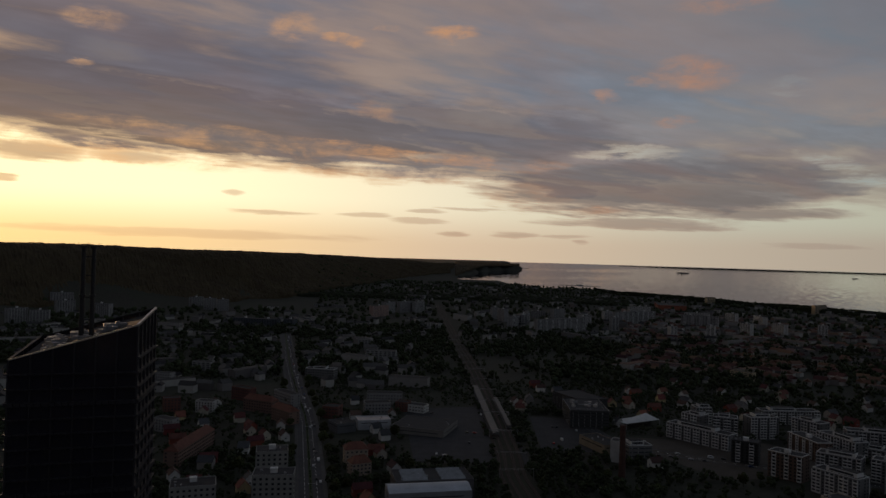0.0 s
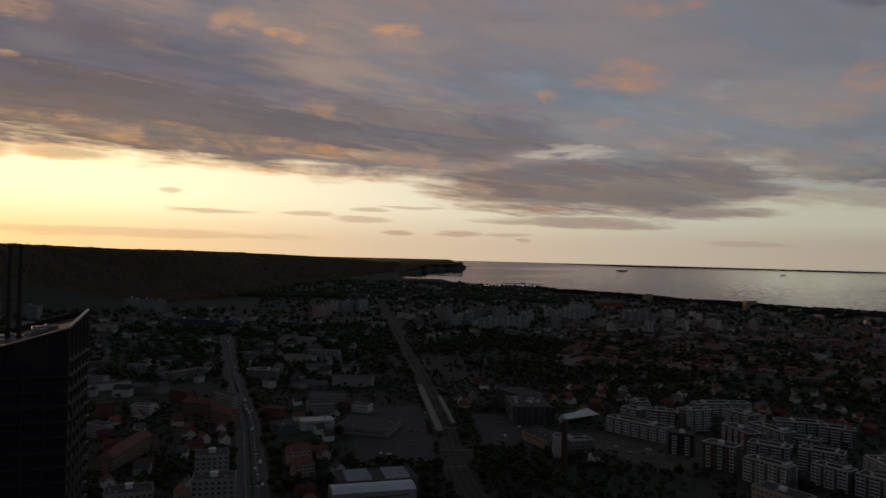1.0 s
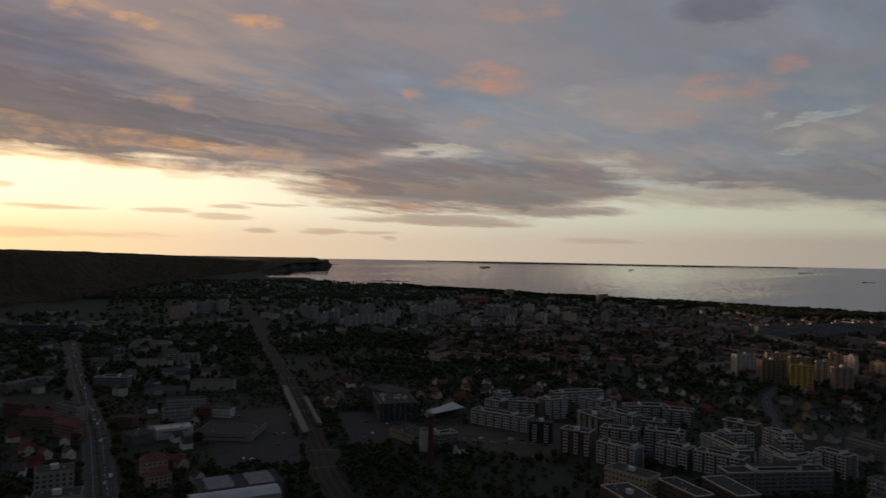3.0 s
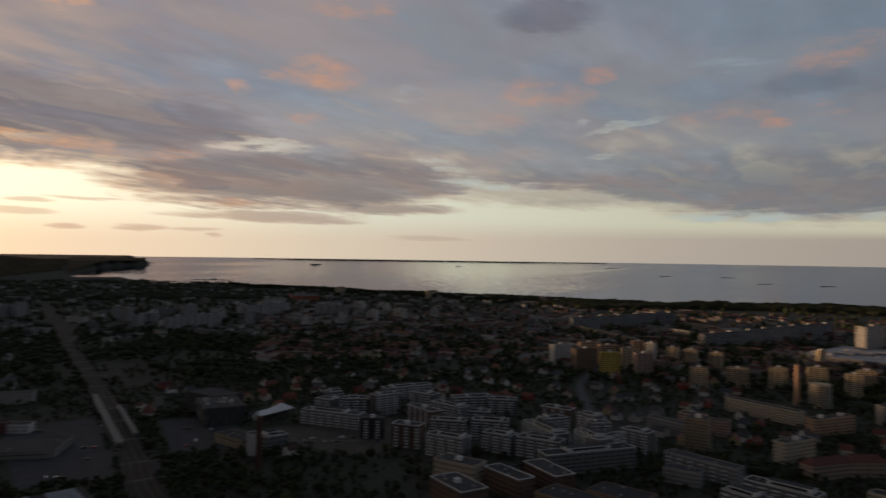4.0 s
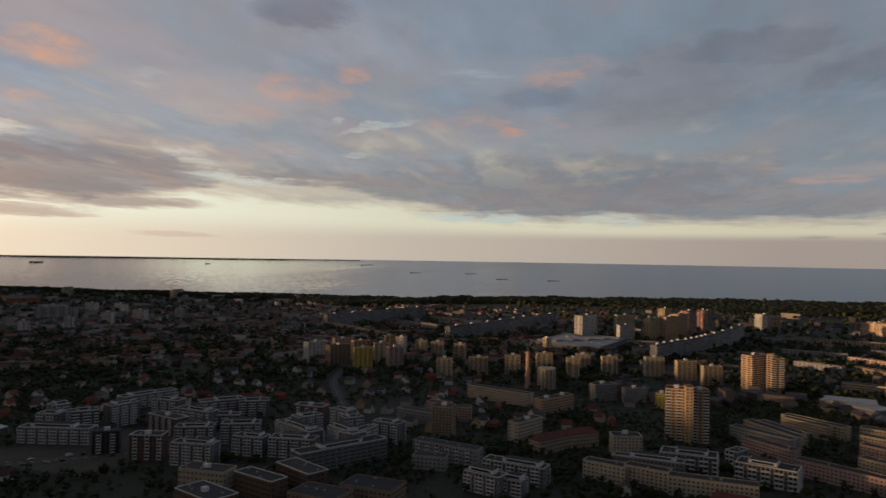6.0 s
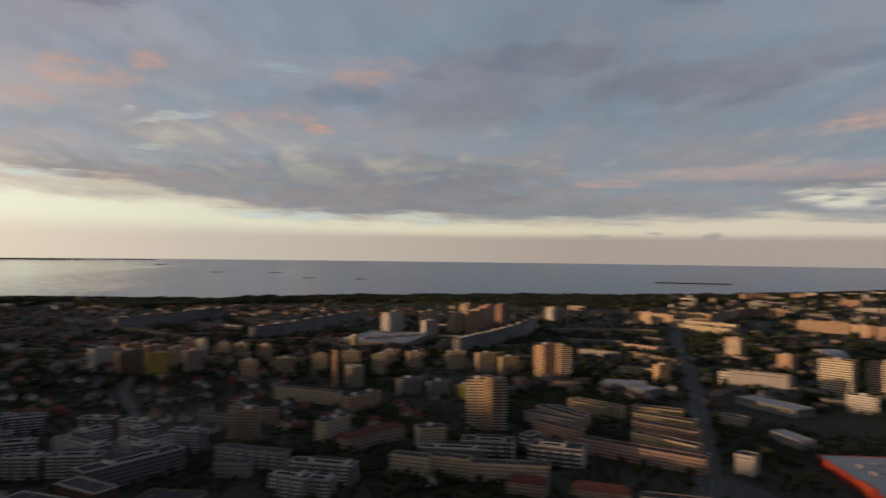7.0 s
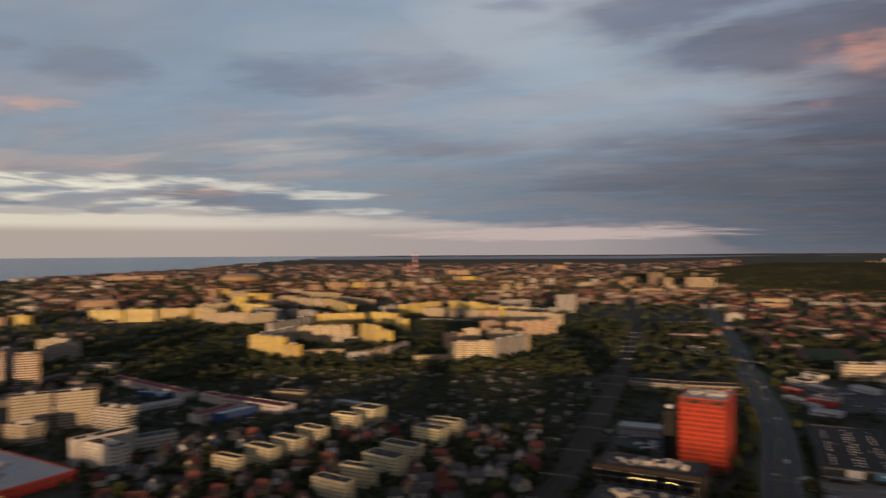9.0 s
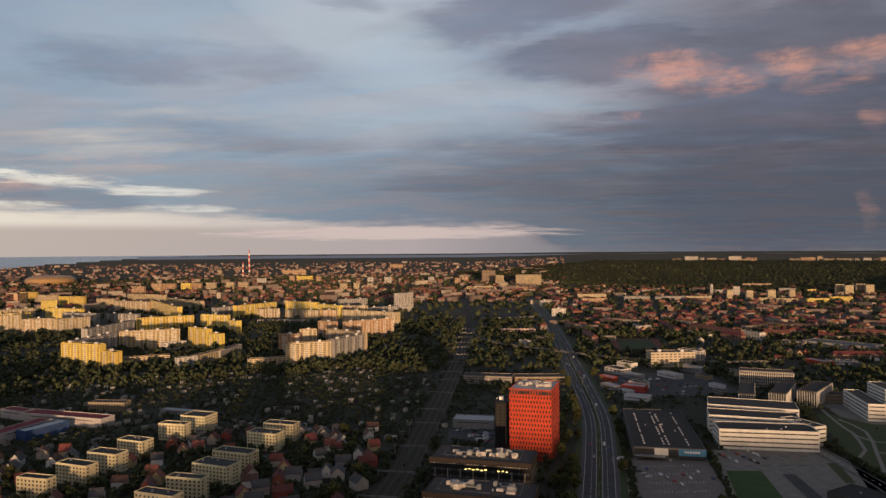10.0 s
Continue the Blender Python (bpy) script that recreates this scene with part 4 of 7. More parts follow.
slab(461, 520, -19, 19, 15, 18, 6, 'modern', 'l')
slab(402, -570, -153, 40, 22, 8, 2, 'shed', 'n')
slab(670, 196, -113, 53, 12, 13, 4, 'pink', 'w')
slab(431, 551, -7, 26, 15, 19, 7, 'modern', 'l')
slab(598, -366, -157, 27, 11, 15, 5, 'creamflat', 'w')
slab(-95, 697, 34, 20, 22, 9, 2, 'shop', 'n')
slab(-14, 710, -17, 55, 50, 6, 1, 'concrete', 'n')
slab(133, -701, 147, 38, 14, 17, 4, 'whiteband', 's')
slab(-66, 713, 15, 33, 20, 9, 2, 'whitebar', 'n')
slab(667, 269, -63, 7, 15, 54, 18, 'towerflat', 'w')
slab(719, 102, -106, 67, 12, 13, 4, 'pink', 'w')
slab(-261, 678, -25, 22, 12, 12, 4, 'grey', 'w')
slab(477, 550, -87, 22, 15, 18, 6, 'modern', 'l')
slab(177, -706, -160, 79, 30, 17, 4, 'whiteband', 's')
slab(680, 264, -61, 16, 18, 50, 17, 'towerflat', 'b')
slab(254, 685, -51, 65, 15, 15, 5, 'modern', 'l')
slab(611, -400, -159, 27, 21, 15, 5, 'creamflat', 'w')
slab(673, 284, -65, 20, 16, 50, 17, 'towerflat', 'b')
slab(341, 650, -82, 42, 15, 17, 6, 'brickmod', 'l')
slab(709, 214, -106, 63, 12, 13, 4, 'grey', 'w')
slab(393, 632, -41, 27, 15, 13, 4, 'modern', 'l')
slab(-158, 728, -45, 34, 12, 13, 4, 'brickroof', 'w')
slab(545, 511, -82, 45, 12, 13, 4, 'grey', 'w')
slab(372, 652, -74, 44, 15, 18, 6, 'modern', 'l')
slab(743, -117, -71, 17, 14, 18, 6, 'creamblock', 'w')
slab(727, -195, -78, 13, 14, 24, 8, 'creamblock', 'b')
slab(469, 592, -66, 33, 15, 17, 6, 'brickmod', 'l')
slab(748, -110, -147, 27, 14, 18, 6, 'creamblock', 'w')
slab(584, 482, -57, 20, 12, 15, 5, 'pink', 'w')
slab(759, -8, -143, 44, 16, 8, 2, 'shed', 'n')
slab(-113, 753, -12, 17, 16, 12, 3, 'brick', 'w')
slab(739, -188, -152, 39, 16, 24, 8, 'creamblock', 'b')
slab(733, 211, -122, 71, 12, 13, 4, 'cream', 'w')
slab(288, 711, -21, 23, 15, 21, 7, 'modern', 'l')
slab(760, 110, -103, 65, 12, 13, 4, 'cream', 'w')
slab(743, 207, -122, 58, 12, 13, 4, 'grey', 'w')
slab(713, -299, -78, 44, 14, 9, 2, 'blue', 'n')
slab(583, 514, -74, 27, 12, 15, 5, 'pink', 'w')
slab(190, -754, -163, 83, 38, 17, 4, 'whiteband', 's')
slab(266, 734, -55, 21, 15, 18, 6, 'modern', 'l')
slab(-68, 778, 13, 28, 16, 12, 3, 'grey', 'w')
slab(324, 712, 8, 30, 15, 22, 8, 'modern', 'l')
slab(730, -286, -68, 59, 16, 9, 2, 'sport', 'n')
slab(441, 655, -35, 31, 15, 17, 6, 'modern', 'l')
slab(-24, 790, -24, 22, 14, 8, 2, 'white', 'w')
slab(-40, 793, -19, 14, 12, 10, 3, 'brick', 'w')
slab(415, 677, -18, 46, 15, 18, 6, 'modern', 'l')
slab(-194, 771, -25, 38, 12, 13, 4, 'brickroof', 'w')
slab(784, -163, -101, 36, 15, 36, 12, 'creamblock', 'w')
slab(-250, 762, -10, 20, 12, 12, 4, 'white', 'w')
slab(793, -124, -96, 35, 15, 36, 12, 'creamblock', 'w')
slab(678, -430, -161, 62, 10, 4, 1, 'shed', 'n')
slab(377, 717, -64, 31, 15, 18, 6, 'modern', 'l')
slab(801, 123, -94, 53, 12, 13, 4, 'cream', 'w')
slab(788, 195, -111, 51, 12, 13, 4, 'cream', 'w')
slab(-288, 762, 28, 17, 12, 14, 4, 'brick', 'w')
slab(743, -335, -160, 102, 18, 9, 2, 'sport', 'n')
slab(693, 436, -7, 56, 12, 17, 5, 'orange', 'w')
slab(818, 47, -118, 27, 14, 9, 3, 'sand', 'w')
slab(798, 190, -108, 67, 12, 13, 4, 'cream', 'w')
slab(286, 771, 1, 17, 15, 18, 6, 'modern', 'l')
slab(-174, 810, -49, 39, 12, 14, 4, 'grey', 'w')
slab(-64, 831, 3, 41, 16, 12, 3, 'grey', 'w')
slab(163, 822, -65, 58, 35, 17, 5, 'dark', 's')
slab(320, -780, -170, 29, 14, 5, 1, 'whitebar', 'n')
slab(817, -249, -79, 67, 8, 6, 1, 'whitebar', 'n')
slab(214, -832, -166, 16, 70, 17, 4, 'dark', 'v')
slab(-229, 829, -31, 28, 12, 14, 4, 'brick', 'w')
slab(104, -854, 115, 75, 16, 17, 4, 'whiteband', 's')
slab(767, -391, -148, 42, 14, 9, 3, 'tan', 'w')
slab(694, 514, -87, 89, 12, 15, 5, 'sand', 'w')
slab(809, -314, -166, 34, 14, 9, 2, 'sport', 'n')
slab(384, 779, 3, 64, 15, 15, 5, 'modern', 'l')
slab(183, -859, -176, 17, 75, 17, 4, 'dark', 'v')
slab(803, 357, -76, 11, 12, 17, 6, 'yellow', 'w')
slab(342, -824, -175, 28, 14, 7, 1, 'redshop', 'n')
slab(155, -887, 176, 19, 70, 17, 4, 'dark', 'v')
slab(794, 429, -27, 31, 14, 20, 7, 'grey', 'w')
slab(811, 396, -41, 28, 12, 17, 6, 'grey', 'w')
slab(141, -899, -156, 29, 18, 9, 2, 'tan', 'w')
slab(876, -267, -143, 46, 10, 7, 2, 'blue', 'n')
slab(347, -850, 175, 23, 12, 7, 1, 'white', 'n')
slab(920, 10, -130, 86, 30, 9, 2, 'shed', 'n')
slab(517, -766, -155, 63, 24, 10, 3, 'concrete', 's')
slab(464, -804, -144, 64, 24, 9, 2, 'tan', 's')
slab(94, -936, 119, 46, 16, 17, 4, 'whiteband', 's')
slab(946, 129, -82, 11, 12, 13, 4, 'grey', 'w')
slab(953, -84, -107, 32, 14, 20, 7, 'white', 'w')
slab(945, 181, -116, 77, 30, 10, 2, 'shed', 'n')
slab(930, -278, -167, 177, 16, 8, 2, 'sport', 'n')
slab(221, -947, -164, 61, 22, 20, 5, 'concrete', 'v')
slab(960, 191, -78, 56, 30, 11, 2, 'shed', 'n')
slab(-354, 913, -15, 21, 12, 14, 4, 'grey', 'w')
slab(-164, 981, -11, 41, 16, 14, 4, 'modern', 'w')
slab(411, -931, 164, 30, 20, 7, 2, 'white', 'w')
slab(770, 670, -54, 22, 13, 28, 10, 'cream', 'w')
slab(979, 287, -80, 8, 14, 54, 18, 'towerflat', 'w')
slab(981, 281, -56, 16, 18, 50, 17, 'towerflat', 'b')
slab(987, 309, -21, 32, 16, 50, 17, 'towerflat', 'b')
slab(1036, 29, -99, 74, 12, 26, 5, 'grey', 'n')
slab(1026, -158, -104, 27, 16, 46, 15, 'towerflat', 'b')
slab(1037, -63, -110, 39, 18, 50, 16, 'cream', 'b')
slab(817, 645, -51, 28, 13, 28, 10, 'cream', 'w')
slab(1051, 33, -101, 89, 28, 22, 5, 'white', 's')
slab(1043, 156, -47, 18, 12, 26, 8, 'orange', 'w')
slab(991, 368, -50, 26, 13, 28, 10, 'cream', 'w')
slab(914, 544, -56, 19, 13, 28, 10, 'cream', 'w')
slab(872, 623, -54, 23, 13, 28, 10, 'cream', 'w')
slab(1070, -120, -111, 39, 18, 46, 15, 'towerflat', 'b')
slab(847, -669, -116, 56, 12, 15, 5, 'cream', 'w')
slab(-343, 1025, -12, 29, 12, 12, 4, 'grey', 'w')
slab(737, 808, -39, 29, 13, 33, 11, 'yellow', 'w')
slab(1013, 414, -50, 28, 13, 28, 10, 'cream', 'w')
slab(1078, 195, -87, 56, 14, 14, 4, 'cream', 's')
slab(969, 514, -54, 23, 13, 28, 10, 'cream', 'w')
slab(373, -1032, -140, 65, 24, 21, 5, 'sand', 'w')
slab(778, 780, -23, 25, 13, 33, 11, 'pink', 'w')
slab(825, -730, -123, 68, 12, 33, 11, 'cream', 'l')
slab(926, 602, -53, 25, 13, 28, 10, 'cream', 'w')
slab(963, 556, -56, 21, 13, 28, 10, 'cream', 'w')
slab(1013, 463, -51, 28, 13, 28, 10, 'cream', 'w')
slab(947, -599, -97, 30, 12, 16, 6, 'white', 'w')
slab(731, 860, -5, 38, 13, 33, 11, 'brown', 'w')
slab(1112, -263, -137, 41, 20, 13, 4, 'grey', 'w')
slab(798, 831, -38, 24, 13, 33, 11, 'cream', 'w')
slab(1027, -526, -173, 36, 12, 27, 9, 'yellow', 'l')
slab(825, -812, -81, 81, 12, 33, 11, 'grey', 'l')
slab(457, 1066, -49, 34, 12, 12, 4, 'cream', 'w')
slab(963, -648, -67, 73, 12, 16, 6, 'cream', 'w')
slab(-97, 1166, -5, 49, 14, 16, 5, 'grey', 'w')
slab(731, 916, -1, 38, 13, 33, 11, 'white', 'w')
slab(1164, -152, -90, 19, 14, 40, 14, 'grey', 'w')
slab(370, -1118, 173, 37, 18, 14, 4, 'white', 'w')
slab(795, 877, -22, 29, 13, 33, 11, 'orange', 'w')
slab(1031, -584, -119, 66, 12, 12, 4, 'cream', 'w')
slab(199, -1171, 148, 40, 14, 6, 1, 'redshop', 'n')
slab(917, 764, -61, 19, 13, 28, 10, 'cream', 'w')
slab(173, -1191, -160, 41, 14, 6, 1, 'white', 'n')
slab(987, -701, -61, 79, 12, 15, 5, 'grey', 'w')
slab(792, 920, -23, 32, 13, 33, 11, 'orange', 'w')
slab(910, 808, -61, 20, 13, 28, 10, 'cream', 'w')
slab(1102, -521, -164, 80, 12, 33, 11, 'yellow', 'l')
slab(933, -785, -145, 36, 12, 33, 11, 'orange', 'l')
slab(1222, -6, -131, 25, 14, 30, 10, 'orange', 'w')
slab(905, 842, -64, 18, 13, 28, 10, 'cream', 'w')
slab(883, 869, -71, 15, 13, 33, 11, 'white', 'w')
slab(886, -871, 176, 95, 12, 33, 11, 'cream', 'l')
slab(1230, 197, -127, 113, 12, 13, 4, 'tan', 'w')
slab(942, -833, -128, 29, 12, 36, 12, 'cream', 'l')
slab(882, 898, -38, 17, 13, 33, 11, 'orange', 'w')
slab(1241, -239, -110, 49, 14, 28, 10, 'grey', 'w')
slab(1238, 290, -103, 75, 12, 14, 5, 'grey', 'w')
slab(162, -1264, -145, 79, 12, 7, 1, 'brickroof', 'n')
slab(1258, -247, -63, 38, 14, 30, 10, 'cream', 'l')
slab(1189, 518, -1, 113, 11, 31, 11, 'falowiec', 'b')
slab(665, -1114, -158, 34, 14, 7, 2, 'white', 'n')
slab(1175, -573, -59, 113, 12, 33, 11, 'grey', 'l')
slab(1106, 713, -106, 9, 13, 28, 10, 'cream', 'w')
slab(1088, -747, -175, 33, 12, 27, 9, 'yellow', 'l')
slab(-145, 1322, 32, 26, 12, 14, 5, 'grey', 'w')
slab(670, -1161, -164, 27, 14, 9, 3, 'tan', 'w')
slab(1151, -703, -100, 42, 12, 12, 4, 'white', 'w')
slab(1353, 76, -131, 32, 14, 38, 12, 'orange', 'b')
slab(1136, -747, 178, 60, 12, 33, 11, 'yellow', 'l')
slab(1184, -677, -120, 100, 12, 33, 11, 'cream', 'l')
slab(600, -1233, 126, 107, 12, 12, 3, 'brickroof', 'w')
slab(1349, -246, -114, 47, 14, 28, 10, 'sand', 'w')
slab(570, -1249, -162, 29, 12, 8, 2, 'concrete', 'w')
slab(1358, 240, -115, 74, 12, 14, 5, 'pink', 'w')
slab(273, -1371, 160, 38, 14, 8, 2, 'sand', 'w')
slab(201, -1390, 166, 114, 45, 8, 1, 'hangar', 'n')
slab(1309, 516, -0, 126, 11, 31, 11, 'falowiec', 'b')
slab(1030, -962, -176, 42, 12, 33, 11, 'orange', 'l')
slab(982, -1028, -103, 114, 12, 33, 11, 'orange', 'l')
slab(1403, 337, -83, 106, 12, 14, 5, 'grey', 'w')
slab(384, -1397, 153, 50, 12, 9, 3, 'brickroof', 'w')
slab(766, -1243, -137, 70, 16, 9, 2, 'redwhite', 'w')
slab(982, 1086, -57, 30, 20, 10, 3, 'white', 'n')
slab(355, -1421, 148, 50, 14, 14, 4, 'white', 'w')
slab(1158, 955, 3, 114, 11, 31, 11, 'falowiec', 'b')
slab(324, -1471, -167, 49, 14, 10, 3, 'brickroof', 'w')
slab(1346, 678, -37, 32, 14, 40, 14, 'white', 'w')
slab(1349, -688, -60, 153, 12, 33, 11, 'grey', 'l')
slab(567, -1414, -108, 35, 10, 14, 4, 'white', 'w')
slab(1439, 521, 4, 133, 11, 31, 11, 'falowiec', 'b')
slab(437, -1468, 144, 159, 12, 10, 3, 'brickroof', 'w')
slab(580, -1421, 127, 55, 12, 14, 4, 'white', 'w')
slab(1341, 767, 2, 68, 18, 55, 19, 'white', 'w')
slab(526, -1458, 125, 107, 12, 10, 3, 'brickroof', 'w')
slab(1265, -914, 174, 37, 12, 27, 9, 'yellow', 'l')
slab(1410, 713, -35, 40, 18, 55, 19, 'cream', 'w')
slab(189, -1569, 176, 74, 14, 11, 3, 'brickroof', 'w')
slab(1281, 968, 9, 133, 11, 31, 11, 'falowiec', 'b')
slab(1461, 666, -20, 47, 20, 48, 17, 'cream', 'w')
slab(1077, 1199, -104, 246, 12, 13, 4, 'cream', 'w')
slab(1484, 645, -17, 42, 20, 52, 18, 'orange', 'w')
slab(1408, -841, -113, 116, 12, 33, 11, 'yellow', 'l')
slab(1131, -1190, -174, 159, 12, 33, 11, 'cream', 'l')
slab(1356, -930, -167, 74, 12, 33, 11, 'yellow', 'l')
slab(520, 1589, 15, 17, 13, 30, 10, 'white', 'w')
slab(1615, 442, -58, 96, 12, 13, 4, 'grey', 'w')
slab(-349, 1638, -19, 24, 20, 18, 5, 'glassoffice', 'w')
slab(1591, 540, 10, 174, 11, 31, 11, 'falowiec', 'b')
slab(-18, 1682, -30, 37, 16, 14, 5, 'white', 'w')
slab(1229, -1152, -147, 36, 12, 33, 11, 'orange', 'l')
slab(-427, 1637, -13, 111, 20, 18, 5, 'glassoffice', 'w')
slab(1660, 340, -77, 159, 12, 14, 5, 'cream', 'w')
slab(277, 1673, 34, 142, 13, 33, 11, 'grey', 'l')
slab(1552, -711, -87, 72, 12, 33, 11, 'cream', 'l')
slab(1580, 662, -12, 37, 20, 52, 18, 'orange', 'w')
slab(1403, 985, 7, 111, 11, 31, 11, 'falowiec', 'b')
slab(1596, -662, -123, 61, 12, 33, 11, 'cream', 'l')
slab(1263, 1186, -97, 150, 12, 14, 5, 'grey', 'w')
slab(930, -1462, -127, 130, 20, 8, 2, 'concrete', 'w')
slab(619, 1621, -28, 18, 13, 30, 10, 'white', 'w')
slab(1338, -1118, -140, 141, 15, 8, 3, 'grey', 'w')
slab(203, 1751, 18, 17, 13, 33, 11, 'grey', 'w')
slab(1154, 1336, 6, 130, 11, 31, 11, 'falowiec', 'b')
slab(194, 1766, 71, 201, 13, 33, 11, 'grey', 'w')
slab(1639, 723, -4, 35, 18, 58, 20, 'cream', 'w')
slab(1662, 674, -9, 38, 20, 55, 18, 'redtower', 'b')
slab(-891, 1569, 19, 39, 14, 30, 10, 'grey', 'w')
slab(-347, 1773, -53, 97, 20, 9, 3, 'white', 'n')
slab(430, 1758, 17, 19, 13, 33, 11, 'grey', 'w')
slab(360, 1775, 66, 106, 13, 33, 11, 'grey', 'l')
slab(1525, 996, 4, 131, 11, 31, 11, 'falowiec', 'b')
slab(1816, 169, -121, 138, 14, 17, 6, 'cream', 'l')
slab(-946, 1574, 65, 45, 14, 33, 11, 'grey', 'w')
slab(1281, -1320, -147, 25, 12, 30, 10, 'cream', 'l')
slab(1388, -1209, -157, 90, 12, 22, 8, 'cream', 'l')
slab(1346, -1264, 175, 90, 12, 33, 11, 'yellow', 'l')
slab(878, -1624, -147, 35, 14, 20, 7, 'white', 'w')
slab(1734, -660, -104, 40, 12, 33, 11, 'cream', 'l')
slab(1738, 657, -34, 16, 18, 52, 18, 'grey', 'w')
slab(1739, 669, -85, 22, 20, 53, 18, 'redtower', 'b')
slab(1460, -1159, -129, 56, 12, 25, 9, 'cream', 'l')
slab(740, 1711, -60, 28, 13, 30, 10, 'white', 'w')
slab(1416, 1219, -92, 121, 12, 14, 5, 'sand', 'w')
slab(1289, 1353, 8, 142, 11, 31, 11, 'falowiec', 'b')
slab(1331, -1317, -147, 48, 12, 28, 10, 'cream', 'l')
slab(1172, 1475, 20, 127, 12, 14, 5, 'grey', 'w')
slab(1876, -216, -89, 51, 14, 30, 10, 'orange', 'l')
slab(1282, -1392, -101, 102, 12, 22, 8, 'grey', 'l')
slab(1892, 179, -116, 175, 14, 21, 7, 'cream', 'l')
slab(1727, -812, -163, 107, 12, 27, 9, 'grey', 'l')
slab(1905, -165, -113, 49, 14, 30, 10, 'orange', 'l')
slab(1894, -277, -142, 50, 14, 30, 10, 'yellow', 'l')
slab(828, 1728, -74, 41, 13, 30, 10, 'white', 'w')
slab(1695, -898, -156, 93, 12, 20, 7, 'grey', 'l')
slab(1825, -606, -130, 85, 13, 32, 11, 'yellow', 'b')
slab(1799, -684, -115, 84, 13, 32, 11, 'yellow', 'b')
slab(1576, -1109, -81, 78, 12, 28, 10, 'grey', 'l')
slab(1861, -534, -134, 83, 13, 32, 11, 'yellow', 'b')
slab(168, 1935, -66, 38, 14, 33, 11, 'grey', 'w')
slab(1542, -1181, -82, 149, 12, 33, 11, 'yellow', 'l')
slab(928, 1718, -25, 21, 13, 30, 10, 'white', 'w')
slab(-847, 1762, -20, 58, 14, 33, 11, 'grey', 'w')
slab(1900, -466, -133, 87, 13, 32, 11, 'yellow', 'b')
slab(1877, 567, -124, 48, 16, 42, 14, 'white', 'b')
slab(1953, 203, -76, 50, 12, 24, 8, 'cream', 'w')
slab(1417, 1362, 0, 112, 11, 31, 11, 'falowiec', 'b')
slab(1894, 547, -155, 71, 16, 36, 12, 'orange', 'w')
slab(1491, -1298, -170, 107, 12, 33, 11, 'yellow', 'l')
slab(1976, -86, -89, 110, 14, 30, 10, 'orange', 'l')
slab(-175, 1982, 57, 70, 14, 30, 10, 'pink', 'w')
slab(1302, -1505, -88, 59, 22, 53, 17, 'white', 'g')
slab(1972, 316, -111, 116, 14, 30, 10, 'orange', 'l')
slab(1823, -817, -163, 117, 12, 33, 11, 'yellow', 'l')
slab(151, 1998, 20, 21, 14, 33, 11, 'grey', 'w')
slab(690, 1888, -27, 95, 13, 33, 11, 'grey', 'l')
slab(460, 1963, 19, 25, 13, 33, 11, 'white', 'w')
slab(330, 2009, 43, 50, 13, 33, 11, 'grey', 'w')
slab(1908, -719, -87, 37, 12, 33, 11, 'cream', 'l')
slab(537, 1970, 32, 158, 13, 33, 11, 'grey', 'l')
slab(1905, -760, -89, 39, 12, 33, 11, 'cream', 'l')
slab(1766, -1055, 162, 306, 12, 33, 11, 'yellow', 'l')
slab(-975, 1830, 51, 46, 14, 33, 11, 'grey', 'w')
slab(-156, 2087, 69, 63, 14, 33, 11, 'grey', 'w')
slab(284, 2077, -10, 41, 13, 20, 7, 'grey', 'w')
slab(-625, 2018, 24, 32, 14, 33, 11, 'grey', 'w')
slab(719, 1990, -16, 66, 13, 33, 11, 'white', 'w')
slab(2135, 159, -15, 208, 14, 30, 10, 'orange', 'l')
slab(-112, 2145, 50, 53, 14, 33, 11, 'grey', 'w')
slab(1058, -1870, -147, 27, 14, 18, 6, 'white', 'w')
slab(884, 1959, -96, 76, 13, 30, 10, 'white', 'w')
slab(-672, 2050, 24, 34, 14, 33, 11, 'grey', 'w')
slab(-71, 2162, 55, 46, 14, 33, 11, 'grey', 'w')
slab(1532, -1534, -115, 90, 12, 25, 9, 'grey', 'w')
slab(-513, 2120, 20, 46, 20, 8, 3, 'white', 'n')
slab(2159, 337, -125, 135, 12, 18, 6, 'orange', 'w')
slab(2174, 244, -88, 91, 12, 22, 8, 'cream', 'w')
slab(-1040, 1936, 25, 57, 14, 33, 11, 'grey', 'w')
slab(839, 2042, -69, 38, 13, 30, 10, 'white', 'w')
slab(-727, 2093, 62, 43, 14, 33, 11, 'grey', 'w')
slab(1961, -1069, -166, 135, 12, 30, 10, 'cream', 'l')
slab(1087, -1982, -147, 32, 14, 10, 3, 'white', 'w')
slab(613, 2192, 20, 77, 13, 33, 11, 'white', 'w')
slab(-357, 2262, -7, 102, 20, 9, 3, 'grey', 'w')
slab(994, -2076, -148, 80, 14, 15, 5, 'orange', 'w')
slab(1961, -1234, 174, 233, 12, 25, 9, 'cream', 'l')
slab(2325, 93, -33, 143, 14, 30, 10, 'orange', 'l')
slab(582, 2259, 20, 11, 10, 20, 7, 'pink', 'n')
slab(2321, -543, -106, 100, 14, 30, 10, 'orange', 'l')
slab(2388, 15, -89, 48, 14, 30, 10, 'orange', 'l')
slab(2207, -944, -114, 41, 12, 27, 9, 'yellow', 'l')
slab(2143, -1083, -147, 54, 12, 27, 9, 'cream', 'l')
slab(918, -2233, -148, 82, 14, 16, 6, 'grey', 'w')
slab(854, -2276, -148, 36, 14, 14, 5, 'grey', 'w')
slab(2233, -1041, -148, 48, 12, 33, 11, 'yellow', 'l')
